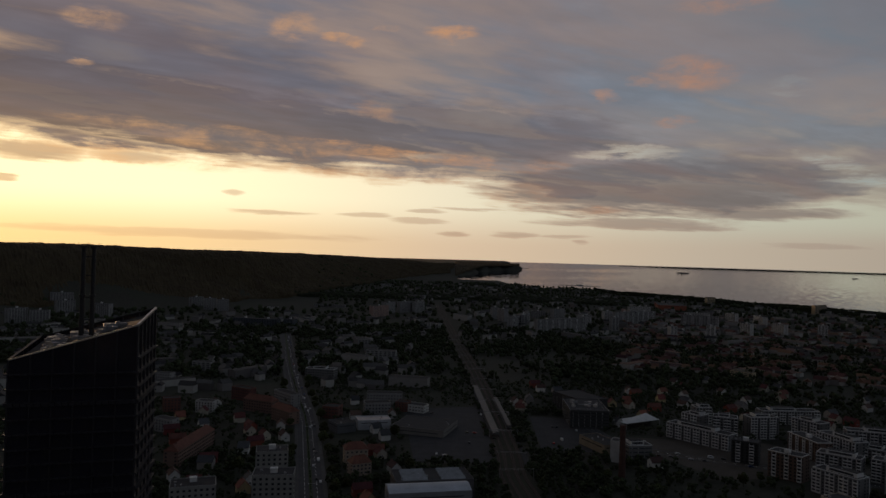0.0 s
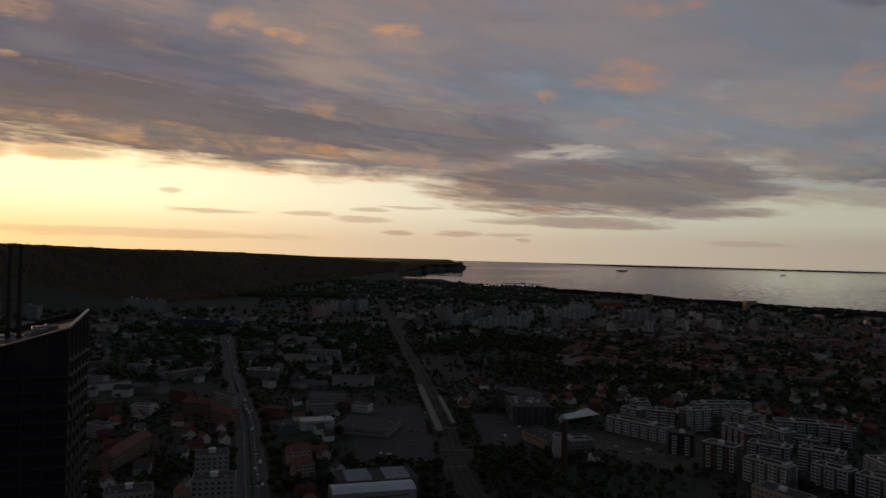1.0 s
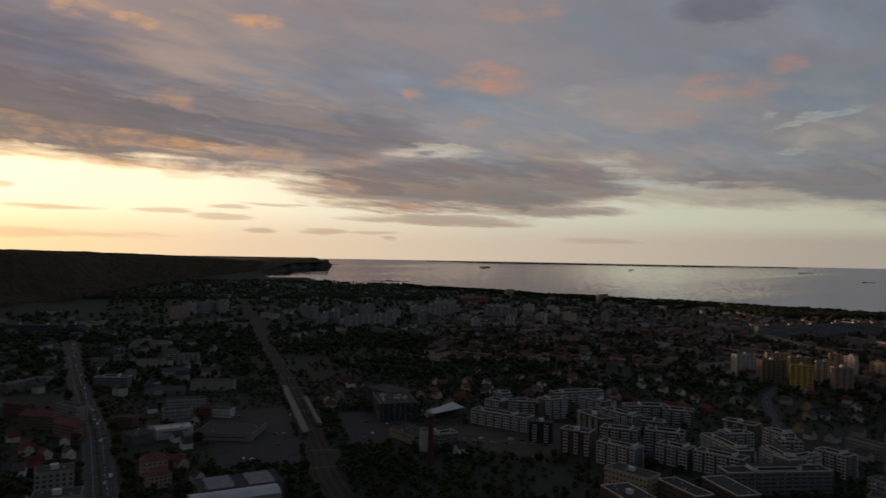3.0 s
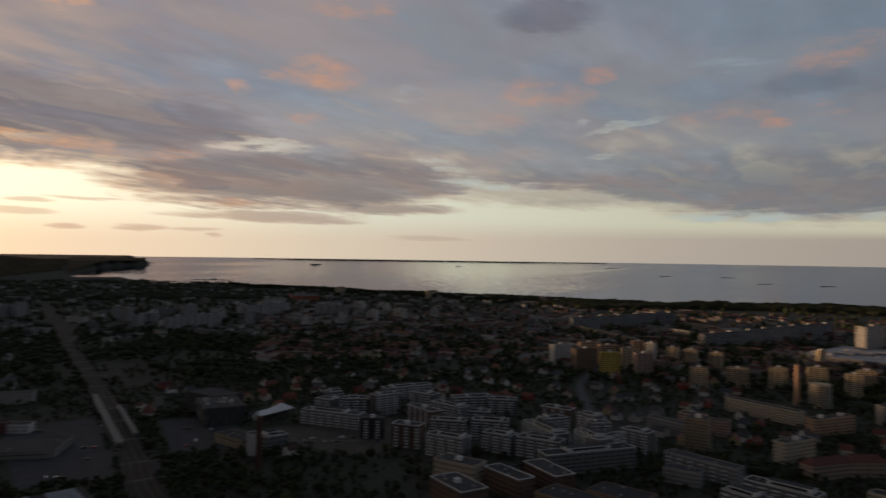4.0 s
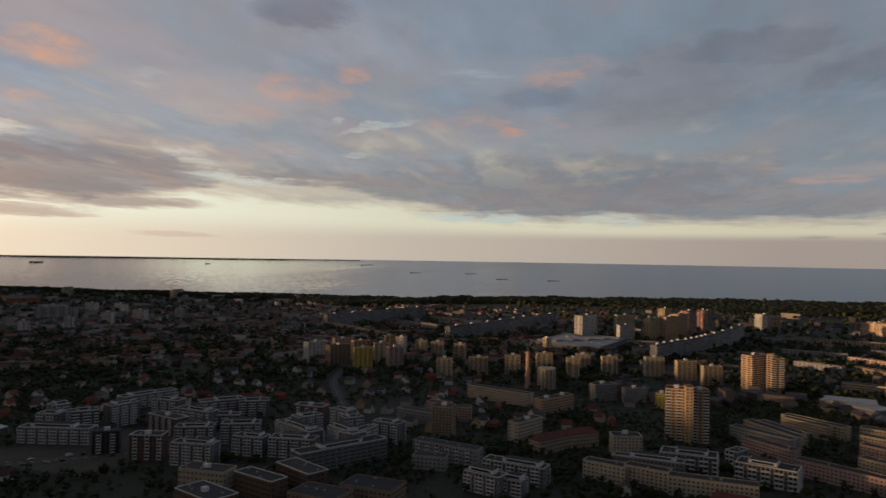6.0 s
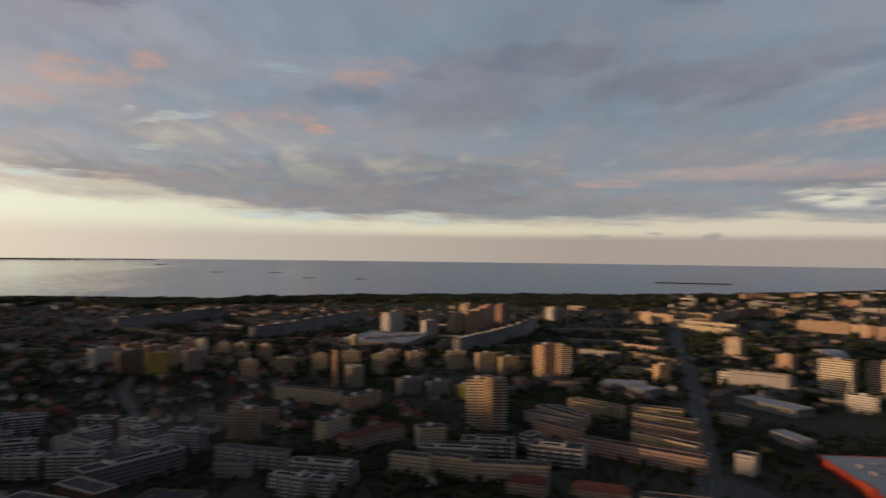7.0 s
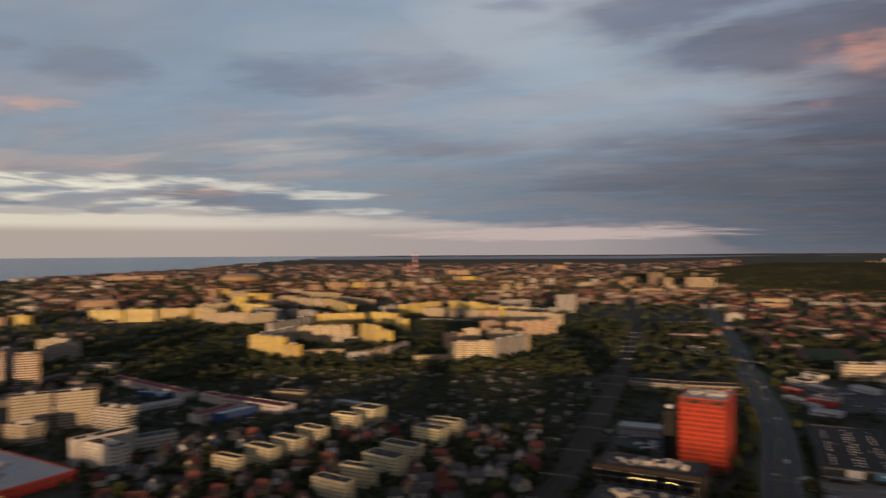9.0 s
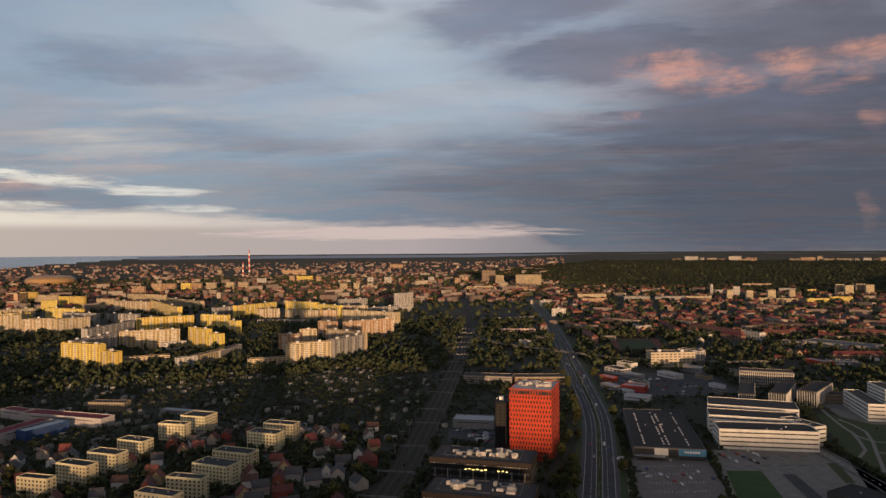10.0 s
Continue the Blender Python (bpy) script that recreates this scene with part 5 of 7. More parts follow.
slab(835, -2321, -148, 86, 14, 14, 5, 'grey', 'w')
slab(1098, -2221, -148, 53, 14, 18, 6, 'cream', 'w')
slab(419, -2442, -148, 64, 14, 15, 5, 'yellow', 'w')
slab(1057, -2247, -148, 44, 14, 18, 6, 'cream', 'w')
slab(760, -2368, -148, 81, 14, 14, 5, 'cream', 'w')
slab(2271, -1018, -148, 33, 12, 33, 11, 'yellow', 'l')
slab(575, -2424, -148, 73, 14, 12, 4, 'cream', 'w')
slab(498, -2443, -148, 86, 14, 12, 4, 'cream', 'w')
slab(2195, -1246, -168, 167, 12, 30, 10, 'cream', 'l')
slab(621, -2447, -148, 20, 14, 33, 11, 'cream', 'w')
slab(683, -2446, -149, 18, 14, 33, 11, 'cream', 'w')
slab(1193, -2254, -148, 48, 14, 15, 5, 'brick', 'w')
slab(569, -2515, -149, 23, 14, 33, 11, 'cream', 'w')
slab(374, -2563, -148, 69, 14, 15, 5, 'yellow', 'w')
slab(514, -2549, -149, 18, 14, 33, 11, 'cream', 'w')
slab(2455, -1049, -148, 69, 12, 30, 10, 'cream', 'l')
slab(722, -2668, -149, 23, 14, 33, 11, 'white', 'w')
slab(803, -2647, -150, 8, 14, 40, 14, 'white', 'w')
slab(853, 2643, -12, 98, 173, 14, 2, 'redhall', 'n')
slab(-101, 2800, -34, 83, 14, 14, 5, 'grey', 'w')
slab(1561, -2327, -148, 167, 14, 10, 3, 'cream', 'w')
slab(1743, -2210, -120, 80, 30, 14, 5, 'brick', 'w')
slab(2629, -1060, -148, 61, 12, 33, 11, 'yellow', 'l')
slab(1815, -2202, -149, 62, 30, 18, 6, 'brick', 'w')
slab(2648, -1067, -56, 141, 14, 30, 10, 'orange', 'l')
slab(802, -2755, -149, 58, 14, 14, 5, 'white', 'w')
slab(1365, 2556, 38, 89, 13, 30, 10, 'cream', 'w')
slab(395, -2885, -149, 27, 14, 36, 12, 'cream', 'w')
slab(1686, -2374, -149, 37, 14, 20, 7, 'cream', 'w')
slab(2912, 247, -89, 19, 14, 28, 10, 'cream', 'l')
slab(1518, -2511, -149, 69, 14, 16, 6, 'orange', 'w')
slab(340, -2964, -149, 27, 14, 36, 12, 'cream', 'w')
slab(434, -2955, -150, 29, 14, 36, 12, 'cream', 'w')
slab(2148, -2097, -150, 29, 16, 32, 11, 'cream', 'w')
slab(530, -2964, -149, 30, 14, 14, 5, 'yellow', 'w')
slab(1708, -2501, -149, 72, 14, 16, 6, 'cream', 'w')
slab(2134, -2161, -150, 22, 16, 32, 11, 'cream', 'w')
slab(2667, -1480, -149, 50, 16, 32, 11, 'orange', 'w')
slab(379, -3036, -150, 31, 14, 36, 12, 'cream', 'w')
slab(611, -3004, -149, 84, 14, 14, 5, 'grey', 'w')
slab(1114, 2937, 24, 44, 13, 30, 10, 'cream', 'w')
slab(3144, -236, -131, 79, 14, 28, 10, 'orange', 'l')
slab(2710, -1768, -150, 41, 16, 32, 11, 'orange', 'w')
slab(2773, -1675, -150, 59, 16, 32, 11, 'orange', 'w')
slab(3230, -299, -89, 34, 14, 28, 10, 'orange', 'l')
slab(2616, -1940, -150, 45, 16, 32, 11, 'cream', 'w')
slab(2752, -1743, -150, 41, 16, 32, 11, 'yellow', 'w')
slab(1784, -2729, -150, 49, 14, 14, 5, 'orange', 'w')
slab(2699, -1832, -150, 44, 16, 32, 11, 'cream', 'w')
slab(1650, -2817, -152, 69, 18, 55, 19, 'cream', 'w')
slab(2820, -1647, -150, 46, 16, 32, 11, 'orange', 'w')
slab(1701, -2790, -152, 46, 18, 55, 19, 'cream', 'w')
slab(2670, -1909, -150, 32, 16, 32, 11, 'cream', 'w')
slab(1823, -2799, -152, 37, 20, 50, 17, 'cream', 'w')
slab(802, -3280, -150, 117, 14, 15, 5, 'orange', 'w')
slab(3428, 113, -58, 126, 14, 28, 10, 'orange', 'l')
slab(2093, -2831, -151, 28, 14, 30, 10, 'orange', 'w')
slab(2224, -2783, -151, 26, 16, 32, 11, 'white', 'w')
slab(3601, -59, -88, 52, 14, 28, 10, 'orange', 'l')
slab(2420, -2676, -151, 35, 16, 32, 11, 'white', 'w')
slab(2499, -2632, -151, 27, 16, 32, 11, 'white', 'w')
slab(-289, 3631, 34, 53, 14, 20, 7, 'grey', 'w')
slab(2037, -3025, -154, 67, 25, 62, 21, 'brown', 'w')
slab(2143, -2963, -151, 29, 14, 30, 10, 'orange', 'w')
slab(2894, -2257, -151, 45, 16, 32, 11, 'white', 'w')
slab(2798, -2551, -151, 22, 16, 32, 11, 'orange', 'w')
slab(2927, -2568, -152, 86, 16, 32, 11, 'yellow', 'w')
slab(2990, -2534, -152, 26, 16, 32, 11, 'orange', 'w')
slab(4572, -1218, -121, 203, 14, 28, 10, 'orange', 'l')
slab(4578, -1397, -138, 147, 14, 28, 10, 'orange', 'l')
slab(3893, -3319, -154, 171, 16, 32, 11, 'orange', 'w')
slab(1543, -5108, -161, 66, 14, 22, 9, 'cream', 'w', 79)
slab(568, -5320, -169, 34, 14, 16, 9, 'orange', 'w', 79)
slab(1681, -5090, -171, 87, 14, 33, 9, 'white', 'w', 79)
slab(623, -5336, -159, 45, 14, 22, 9, 'white', 'w', 79)
slab(4416, -3067, -154, 31, 16, 32, 11, 'cream', 'w')
slab(1415, -5203, -153, 82, 14, 33, 9, 'white', 'w', 79)
slab(1047, -5292, -175, 58, 14, 16, 9, 'cream', 'w', 79)
slab(1366, -5233, -156, 36, 14, 16, 9, 'orange', 'w', 79)
slab(1638, -5187, -158, 28, 14, 22, 9, 'white', 'w', 79)
slab(854, -5372, -162, 62, 14, 16, 9, 'cream', 'w', 79)
slab(689, -5408, -160, 28, 14, 16, 9, 'cream', 'w', 79)
slab(782, -5403, -162, 60, 14, 16, 9, 'cream', 'w', 79)
slab(1329, -5300, -170, 72, 14, 22, 9, 'orange', 'w', 79)
slab(1524, -5281, -166, 46, 14, 16, 9, 'orange', 'w', 79)
slab(1824, -5189, -167, 65, 14, 16, 9, 'orange', 'w', 79)
slab(744, -5473, -178, 48, 14, 16, 9, 'white', 'w', 79)
slab(991, -5435, -173, 88, 14, 22, 9, 'orange', 'w', 79)
slab(535, -5501, -172, 57, 14, 22, 9, 'cream', 'w', 79)
slab(919, -5455, -165, 31, 14, 30, 9, 'cream', 'w', 79)
slab(4410, -4995, -158, 124, 16, 32, 11, 'orange', 'w')

# ------------------------------------------------------------------ the dark glass tower with the slanted roof
def glass_tower():
    root = new("glass_tower")
    tagged(root, "dark glass office tower with slanted roof and twin masts", "office tower")
    dark = surface("tower_glass", (.022, .020, .028), 0.10, 0.3, 0.2, 0.05, bump=0.02)
    frame_mat = surface("tower_fins", (.055, .052, .06), 0.4, 0.2, 0.2, 0.2, metal=0.5)
    edge = surface("bright_roof_edge", (.55, .52, .48), 0.3, 0.1, 0.1, 0.2, metal=0.8)
    # plan corners, and the height of the roof over each: it climbs towards the far right end
    near_l, near_r = away(31.4, 205), away(23.2, 200)
    far_r, far_l = away(22.0, 224), away(29.5, 236)
    tops = (146.0, 154.5, 157.0, 148.0)
    ring = [near_l, near_r, far_r, far_l]
    v = [(*p[:2], 0) for p in ring] + [(*p[:2], t) for p, t in zip(ring, tops)]
    part("glass_skin", mesh_of("glass_skin", v, [(0, 1, 5, 4), (1, 2, 6, 5), (2, 3, 7, 6), (3, 0, 4, 7), (3, 2, 1, 0)], dark), root)
    inset = [sum((Vector(q) for q in v[4:]), Vector()) / 4 * .06 + Vector(q) * .94 - Vector((0, 0, 1.0)) for q in v[4:]]
    part("roof", mesh_of("roof", [tuple(p) for p in inset], [(0, 1, 2, 3)], ROOFING), root)
    fin, band = [], []
    for i in range(4):
        a, b = Vector(v[i]), Vector(v[(i + 1) % 4])
        ta, tb = tops[i], tops[(i + 1) % 4]
        n = int((b - a).length / 4.2)
        out = (b - a).cross(Vector((0, 0, 1))).normalized() * .12
        for j in range(n + 1):
            q = a.lerp(b, j / n) + out
            t = ta + (tb - ta) * j / n
            fin.append((q.x, q.y, t / 2, .35, .35, t))
        for zf in range(1, 40):
            z = zf * 3.75
            if z < min(ta, tb):
                m = int((b - a).length / 1.5)
                for j in range(m):
                    q = a.lerp(b, (j + .5) / m) + out * .5
                    band.append((q.x, q.y, z, 1.6, 1.6, .35 if zf % 6 else .9))
    part("mullions", box_mesh("mullions", fin, frame_mat), root)
    tagged(part("spandrel_bands", box_mesh("spandrel_bands", band, frame_mat), root), kind="stuff")
    # raised lit edge of the roof
    for name, i, j, w, mat_, a0, a1 in (("roof_edge", 4, 5, .35, edge, 0, 1), ("crest", 5, 6, .5, edge, 0, 1), ("roof_edge", 6, 7, .35, DARK_METAL, 0, 1), ("roof_edge", 7, 4, .35, DARK_METAL, 0, 1)):
        a, b = Vector(v[i]), Vector(v[j])
        e = (b - a).normalized() * 0
        s = Vector((0, 0, w))
        k = (b - a).cross(Vector((0, 0, 1))).normalized() * .3
        vs = [a - k, b - k, b + k, a + k, a - k + s, b - k + s, b + k + s, a + k + s]
        part(name, mesh_of(name, [tuple(q) for q in vs], [(0, 1, 5, 4), (1, 2, 6, 5), (2, 3, 7, 6), (3, 0, 4, 7), (4, 5, 6, 7)], mat_), root)
    # plant on the roof
    for i in range(26):
        f, g = rng.uniform(.08, .72), rng.uniform(.12, .85)
        p = Vector(inset[0]).lerp(Vector(inset[1]), f).lerp(Vector(inset[3]).lerp(Vector(inset[2]), f), g)
        s = rng.uniform(.8, 2.4)
        ob = part("roof_unit", shared("unit%d" % (i % 4), lambda: box_mesh("roof_unit", [(0, 0, .5, 1.6 + (i % 4) * .4, 1, 1), (0.3, 0, 1.2, .5, .5, .5)], METAL)), root)
        ob.location, ob.rotation_euler, ob.scale = p, (0, 0, rng.uniform(0, 3)), (s, s * .8, s * .5)
    # twin masts
    for a in (26.96, 26.30):
        b = away(a, 214)
        m = bmesh.new()
        bmesh.ops.create_cone(m, cap_ends=True, segments=14, radius1=.72, radius2=.58, depth=30, matrix=pose(b.x, b.y, 160))
        bmesh.ops.create_cone(m, cap_ends=True, segments=14, radius1=.95, radius2=.95, depth=.5, matrix=pose(b.x, b.y, 174.6))
        bmesh.ops.create_cone(m, cap_ends=True, segments=14, radius1=.9, radius2=.9, depth=.6, matrix=pose(b.x, b.y, 161.5))
        me = bpy.data.meshes.new("mast")
        m.to_mesh(me)
        m.free()
        me.materials.append(DARK_METAL)
        mast = part("mast", me, root)
        rods = box_mesh("aerial", [(b.x - 1.4, b.y, 175.1, .08, .08, 1.6), (b.x + 1.4, b.y, 175.1, .08, .08, 1.6), (b.x, b.y, 174.9, 3.6, .12, .12)], DARK_METAL)
        part("aerial", rods, mast)
    b0, b1 = away(26.96, 214), away(26.30, 214)
    mid_m = (b0 + b1) / 2
    braces = [(mid_m.x, mid_m.y, z, 2.6, .25, .25) for z in (150, 155, 161, 167, 172)]
    part("braces", box_mesh("braces", braces, DARK_METAL), root)
    take(*((near_l + far_r) / 2)[:2], 20, 40, 40)


glass_tower()


# ------------------------------------------------------------------ the offices and shops nearest the avenue
PALE_UNIT = surface("plant_casing", (.46, .42, .38), .6, .2, .15, .4)


def plant(root, L, D, h, n, seed):
    """Machinery on a flat roof, inside the parapet."""
    g = random.Random(seed)
    for i in range(n):
        w, l, t = g.uniform(1.5, 3.4), g.uniform(1.6, 5.0), g.uniform(1.2, 3.0)
        me = shared(("plant", i % 7), lambda: box_mesh("plant_unit", [(0, 0, .5, 1, 1, 1), (0, 0, 1.04, .82, .82, .08), (.2, .1, 1.12, .3, .3, .14)], PALE_UNIT if i % 3 else METAL))
        ob = part("plant_unit", me, root)
        ob.location, ob.scale = (g.uniform(-.40, .40) * L, g.uniform(-.24, .24) * D, h + .12), (l, w, t)
    for i in range(max(2, n // 6)):
        ob = part("duct", shared("duct", lambda: box_mesh("duct", [(0, 0, .7, 9, .8, .7), (4, 1.2, .7, .8, 2.6, .7)], METAL)), root)
        ob.location = (g.uniform(-.3, .3) * L, g.uniform(-.25, .25) * D, h + .12)
    rail_boxes = [(s * (L / 2 - 1.2), 0, h + 1.4, .08, D - 2.4, .08) for s in (-1, 1)] + [(0, s * (D / 2 - 1.2), h + 1.4, L - 2.4, .08, .08) for s in (-1, 1)]
    rail_boxes += [(-L / 2 + 1.2 + i * 3, s * (D / 2 - 1.2), h + .8, .08, .08, 1.3) for s in (-1, 1) for i in range(int((L - 2) / 3))]
    part("guard_rail", box_mesh("guard_rail", rail_boxes, METAL), root)


red = slab(307, -525, -160, 35, 44, 58, 15, 'redoffice', 'r')
plant(red, 30, 38, 58, 26, 3)
part("crown_louvres", box_mesh("crown_louvres", [(-16.5 + 33 * i / 15, -22.05, 56.0, 1.3, .25, 4.2) for i in range(16)], DARK_METAL), red)
for x, y, L, D, h, lamps_on, seed in ((284, -414, 71, 32, 29, True, 4), (250, -361, 67, 30, 26, False, 5)):
    o = slab(x, y, -157, L, D, h, 6, 'black', 's')
    plant(o, L * .8, D * .8, h, 24, seed)
    part("eaves_lights", box_mesh("eaves_lights", [(-L / 2 + 1 + 2.4 * i, -D / 2 - .15, h - 3.2, 1.1, .2, .28) for i in range(int((L - 1) / 2.4))], WHITE), o)
    part("fascia", box_mesh("fascia", [(0, -D / 2 - .3, h - 1.2, L + .6, .5, 3.2), (L / 2 + .3, 0, h - 1.2, .5, D, 3.2)], surface("brown_fascia_%d" % seed, (.020, .014, .012), .6, .25, .2, .2)), o)
    for i in range(8):
        part("light_strip", shared("lstrip", lambda: box_mesh("light_strip", [(0, 0, 0, .35, .2, 7)], STYLE['sand'][0])), o).location = (-L / 2 + 4 + i * (L - 8) / 7, -D / 2 - .12, h - 10)
    if lamps_on:
        for i in range(9):
            part("ceiling_lamp", shared("clamp", lambda: box_mesh("ceiling_lamp", [(0, 0, 0, 1.5, .12, .3)], GOLD_LAMP)), o, "warm lit ceiling lamp behind glass").location = (-10 + 2.9 * i + (6 if i > 5 else 0), -D / 2 - .06, h - 6.5 + .5 * (i % 2))

market = slab(241, -638, -153, 57, 142, 9, 2, 'shop', 'n')
for row in (-19, -3, 1, 17):
    for i in range(15):
        if (i + row) % 5:
            part("skylight", shared("skyl", lambda: box_mesh("skylight", [(0, 0, .25, 1.3, 2.2, .5)], WHITE)), market).location = (row, -58 + i * 8.2, 9.1)
part("white_fascia", box_mesh("white_fascia", [(-6.5, -71.3, 6.2, 11, .6, 5.4)], WHITE), market)
blue_sheet = surface("blue_sheet", (.035, .17, .33), .5, .15, .1, .2)
part("blue_fascia", box_mesh("blue_fascia", [(18, -71.3, 6.2, 21.4, .6, 5.4), (28.8, -60, 6.2, .6, 22, 5.4)], blue_sheet), market)
part("sign_bars", box_mesh("sign_bars", [(12.5 + 2.1 * i, -71.7, 6.6, 1.4, .15, 1.5) for i in range(6)], WHITE), market, "white bars of shop sign")
part("shop_front", box_mesh("shop_front", [(-20, -71.15, 4.6, 16, .3, 7), (3, -71.15, 4.6, 8, .3, 7), (18, -71.15, 1.7, 21, .3, 3.2)], GLASS), market)
part("entrance_canopy", box_mesh("entrance_canopy", [(-16, -74.5, 3.4, 24, 6, .3), (-27, -77, 1.7, .3, .3, 3.4), (-5, -77, 1.7, .3, .3, 3.4)], METAL), market)

mall = slab(1245, 722, -79, 138, 190, 13, 2, 'mall', 'n')
plant(mall, 120, 170, 13, 16, 8)
for i in range(5):
    part("roof_hall", shared("rhall", lambda: box_mesh("roof_hall", [(0, 0, 1.6, 40, 24, 3.2), (0, 0, 3.4, 36, 20, .5)], STYLE['mall'][1])), mall).location = (-45 + 22 * i, -60 + 28 * i, 13)
store = slab(646, -76, -160, 122, 58, 8, 2, 'redshop', 'n')
plant(store, 100, 50, 8, 10, 9)
part("fascia", box_mesh("fascia", [(-2, -29.3, 5.4, 118, .6, 5.2), (30, -31, 7.5, 22, 4, 8)], surface("red_orange_sheet", (.46, .07, .035), .5, .15, .1, .2)), store)


slab(62, -548, 159, 44, 30, 7, 1, 'dark', 'n')


def vaulted(x, y, turn, L, D, h, key):
    """An industrial hall under a low curved roof."""
    o = slab(x, y, turn, L, D, h, 2, key, 'n')
    n = 8
    v = [(e, -D / 2 + D * i / n, h + .2 + 2.6 * math.sin(math.pi * i / n)) for e in (-L / 2, L / 2) for i in range(n + 1)]
    f = [(i, i + n + 1, i + n + 2, i + 1) for i in range(n)] + [tuple(range(n + 1)), tuple(range(2 * n + 1, n, -1))]
    part("vault", mesh_of("vault", v, f, STYLE[key][1]), o)
    return o


vaulted(-6, 496, 12, 58, 22, 12, 'whitehall')
saw = slab(-4, 522, 12, 57, 29, 13, 2, 'sawhall', 'n')
for i in range(4):
    for j in range(2):
        part("rooflight", shared("rlight", lambda: mesh_of("rooflight", [(-9, -1.6, 0), (9, -1.6, 0), (9, 1.6, 0), (-9, 1.6, 0), (-9, .8, 1.8), (9, .8, 1.8)], [(0, 1, 5, 4), (2, 3, 4, 5), (1, 2, 5), (3, 0, 4)], METAL)), saw).location = (-14 + 28 * j, -10 + 6.5 * i, 13.1)
dark_office = slab(157, 762, -2, 40, 62, 18, 5, 'dark', 's')
plant(dark_office, 34, 54, 18, 14, 10)
part("roof_line", box_mesh("roof_line", [(s * 19.9, 0, 18.8, .3, 62, .3) for s in (-1, 1)], METAL), dark_office)


# ------------------------------------------------------------------ landmarks
def lathe(name, profile, material, segments=16):
    """A turned body from (radius, height) pairs."""
    verts, faces = [], []
    for r, z in profile:
        for i in range(segments):
            a = 2 * math.pi * i / segments
            verts.append((r * math.cos(a), r * math.sin(a), z))
    for k in range(len(profile) - 1):
        for i in range(segments):
            j = (i + 1) % segments
            faces.append((k * segments + i, k * segments + j, (k + 1) * segments + j, (k + 1) * segments + i))
    faces.append(tuple(reversed(range(segments))))
    faces.append(tuple((len(profile) - 1) * segments + i for i in range(segments)))
    return mesh_of(name, verts, faces, material)


def landmark(name, x, y, label, category, turn=0.0):
    root = new(name)
    root.matrix_basis = stand(x, y, turn)
    tagged(root, label, category)
    take(x, y, 0, 14, 14)
    return root


brick_stack = surface("chimney_brick", (.085, .045, .036), 0.9, 0.3, 0.25, 0.3)
tower_stone = surface("spire_render", (.40, .26, .17), 0.85, 0.25, 0.2, 0.2)
red_band = surface("red_band", (.42, .08, .06), 0.7, 0.2, 0.15, 0.3)
r = landmark("church_spire", 790, 539, "tall slender church tower with pointed spire", "church tower")
part("shaft", lathe("shaft", [(4.2, 0), (3.6, 10), (2.6, 47), (3.0, 47.3), (3.0, 49)], tower_stone, 8), r)
part("spire", lathe("spire", [(1.6, 49), (.9, 54), (.12, 66)], DARK_METAL, 8), r)
r = landmark("round_tower_block", 806, 520, "round cream tower block with vertical ribs", "tower block")
part("body", lathe("body", [(11.5, 0), (11.5, 27), (10.5, 27.2), (10.5, 28)], STYLE['cream'][0], 24), r)
rib = box_mesh("rib", [(11.8, 0, 14, 1.2, .9, 28.6)], STYLE['white'][0])
for i in range(14):
    part("rib", rib, r).rotation_euler = (0, 0, i * 2 * math.pi / 14)
for i in range(14):
    tagged(part("window_column", shared("wincol", lambda: box_mesh("window_column", [(11.4, 0, 2.2 + 2.8 * k, .5, 2.6, 1.4) for k in range(9)], GLASS)), r), kind="stuff").rotation_euler = (0, 0, (i + .5) * 2 * math.pi / 14)
r = landmark("brick_chimney", 149, 571, "old square brick factory chimney", "chimney")
part("stack", lathe("stack", [(2.9, 0), (2.2, 40), (2.5, 40.3), (2.5, 42)], brick_stack, 8), r)
r = landmark("power_station_chimney", 4615, -3476, "tall banded power station chimney on the horizon", "chimney")
for i in range(8):
    part("band", lathe("band", [(8.5 - i * .55, i * 22), (8.5 - (i + 1) * .55, i * 22 + 22)], red_band if i % 2 else WHITE, 12), r)
r = landmark("banded_chimney", 3872, -2867, "shorter red and white banded chimney", "chimney")
for i in range(6):
    part("band", lathe("band", [(5.5 - i * .3, i * 16), (5.2 - i * .3, i * 16 + 16)], red_band if i % 2 else WHITE, 12), r)
r = landmark("stadium", 3960, -1705, "low golden domed football stadium shell", "stadium")
part("shell", lathe("shell", [(112, 0), (124, 14), (118, 30), (96, 42), (60, 46)], surface("amber_shell", (.30, .19, .09), 0.45, 0.25, 0.2, 0.05), 40), r)
r = landmark("market_canopy", 210, 752, "white tensile market canopy", "canopy", 30)
part("membrane", mesh_of("membrane", [(-24, -10, 6), (24, -10, 6), (24, 10, 6), (-24, 10, 6), (-8, 0, 9), (14, 0, 12)], [(0, 1, 5, 4), (1, 2, 5), (2, 3, 4, 5), (3, 0, 4)], WHITE), r)
for px, py in ((-24, -10), (24, -10), (24, 10), (-24, 10)):
    part("post", shared("post6", lambda: box_mesh("post", [(0, 0, 3, .4, .4, 6)], METAL)), r).location = (px, py, 0)


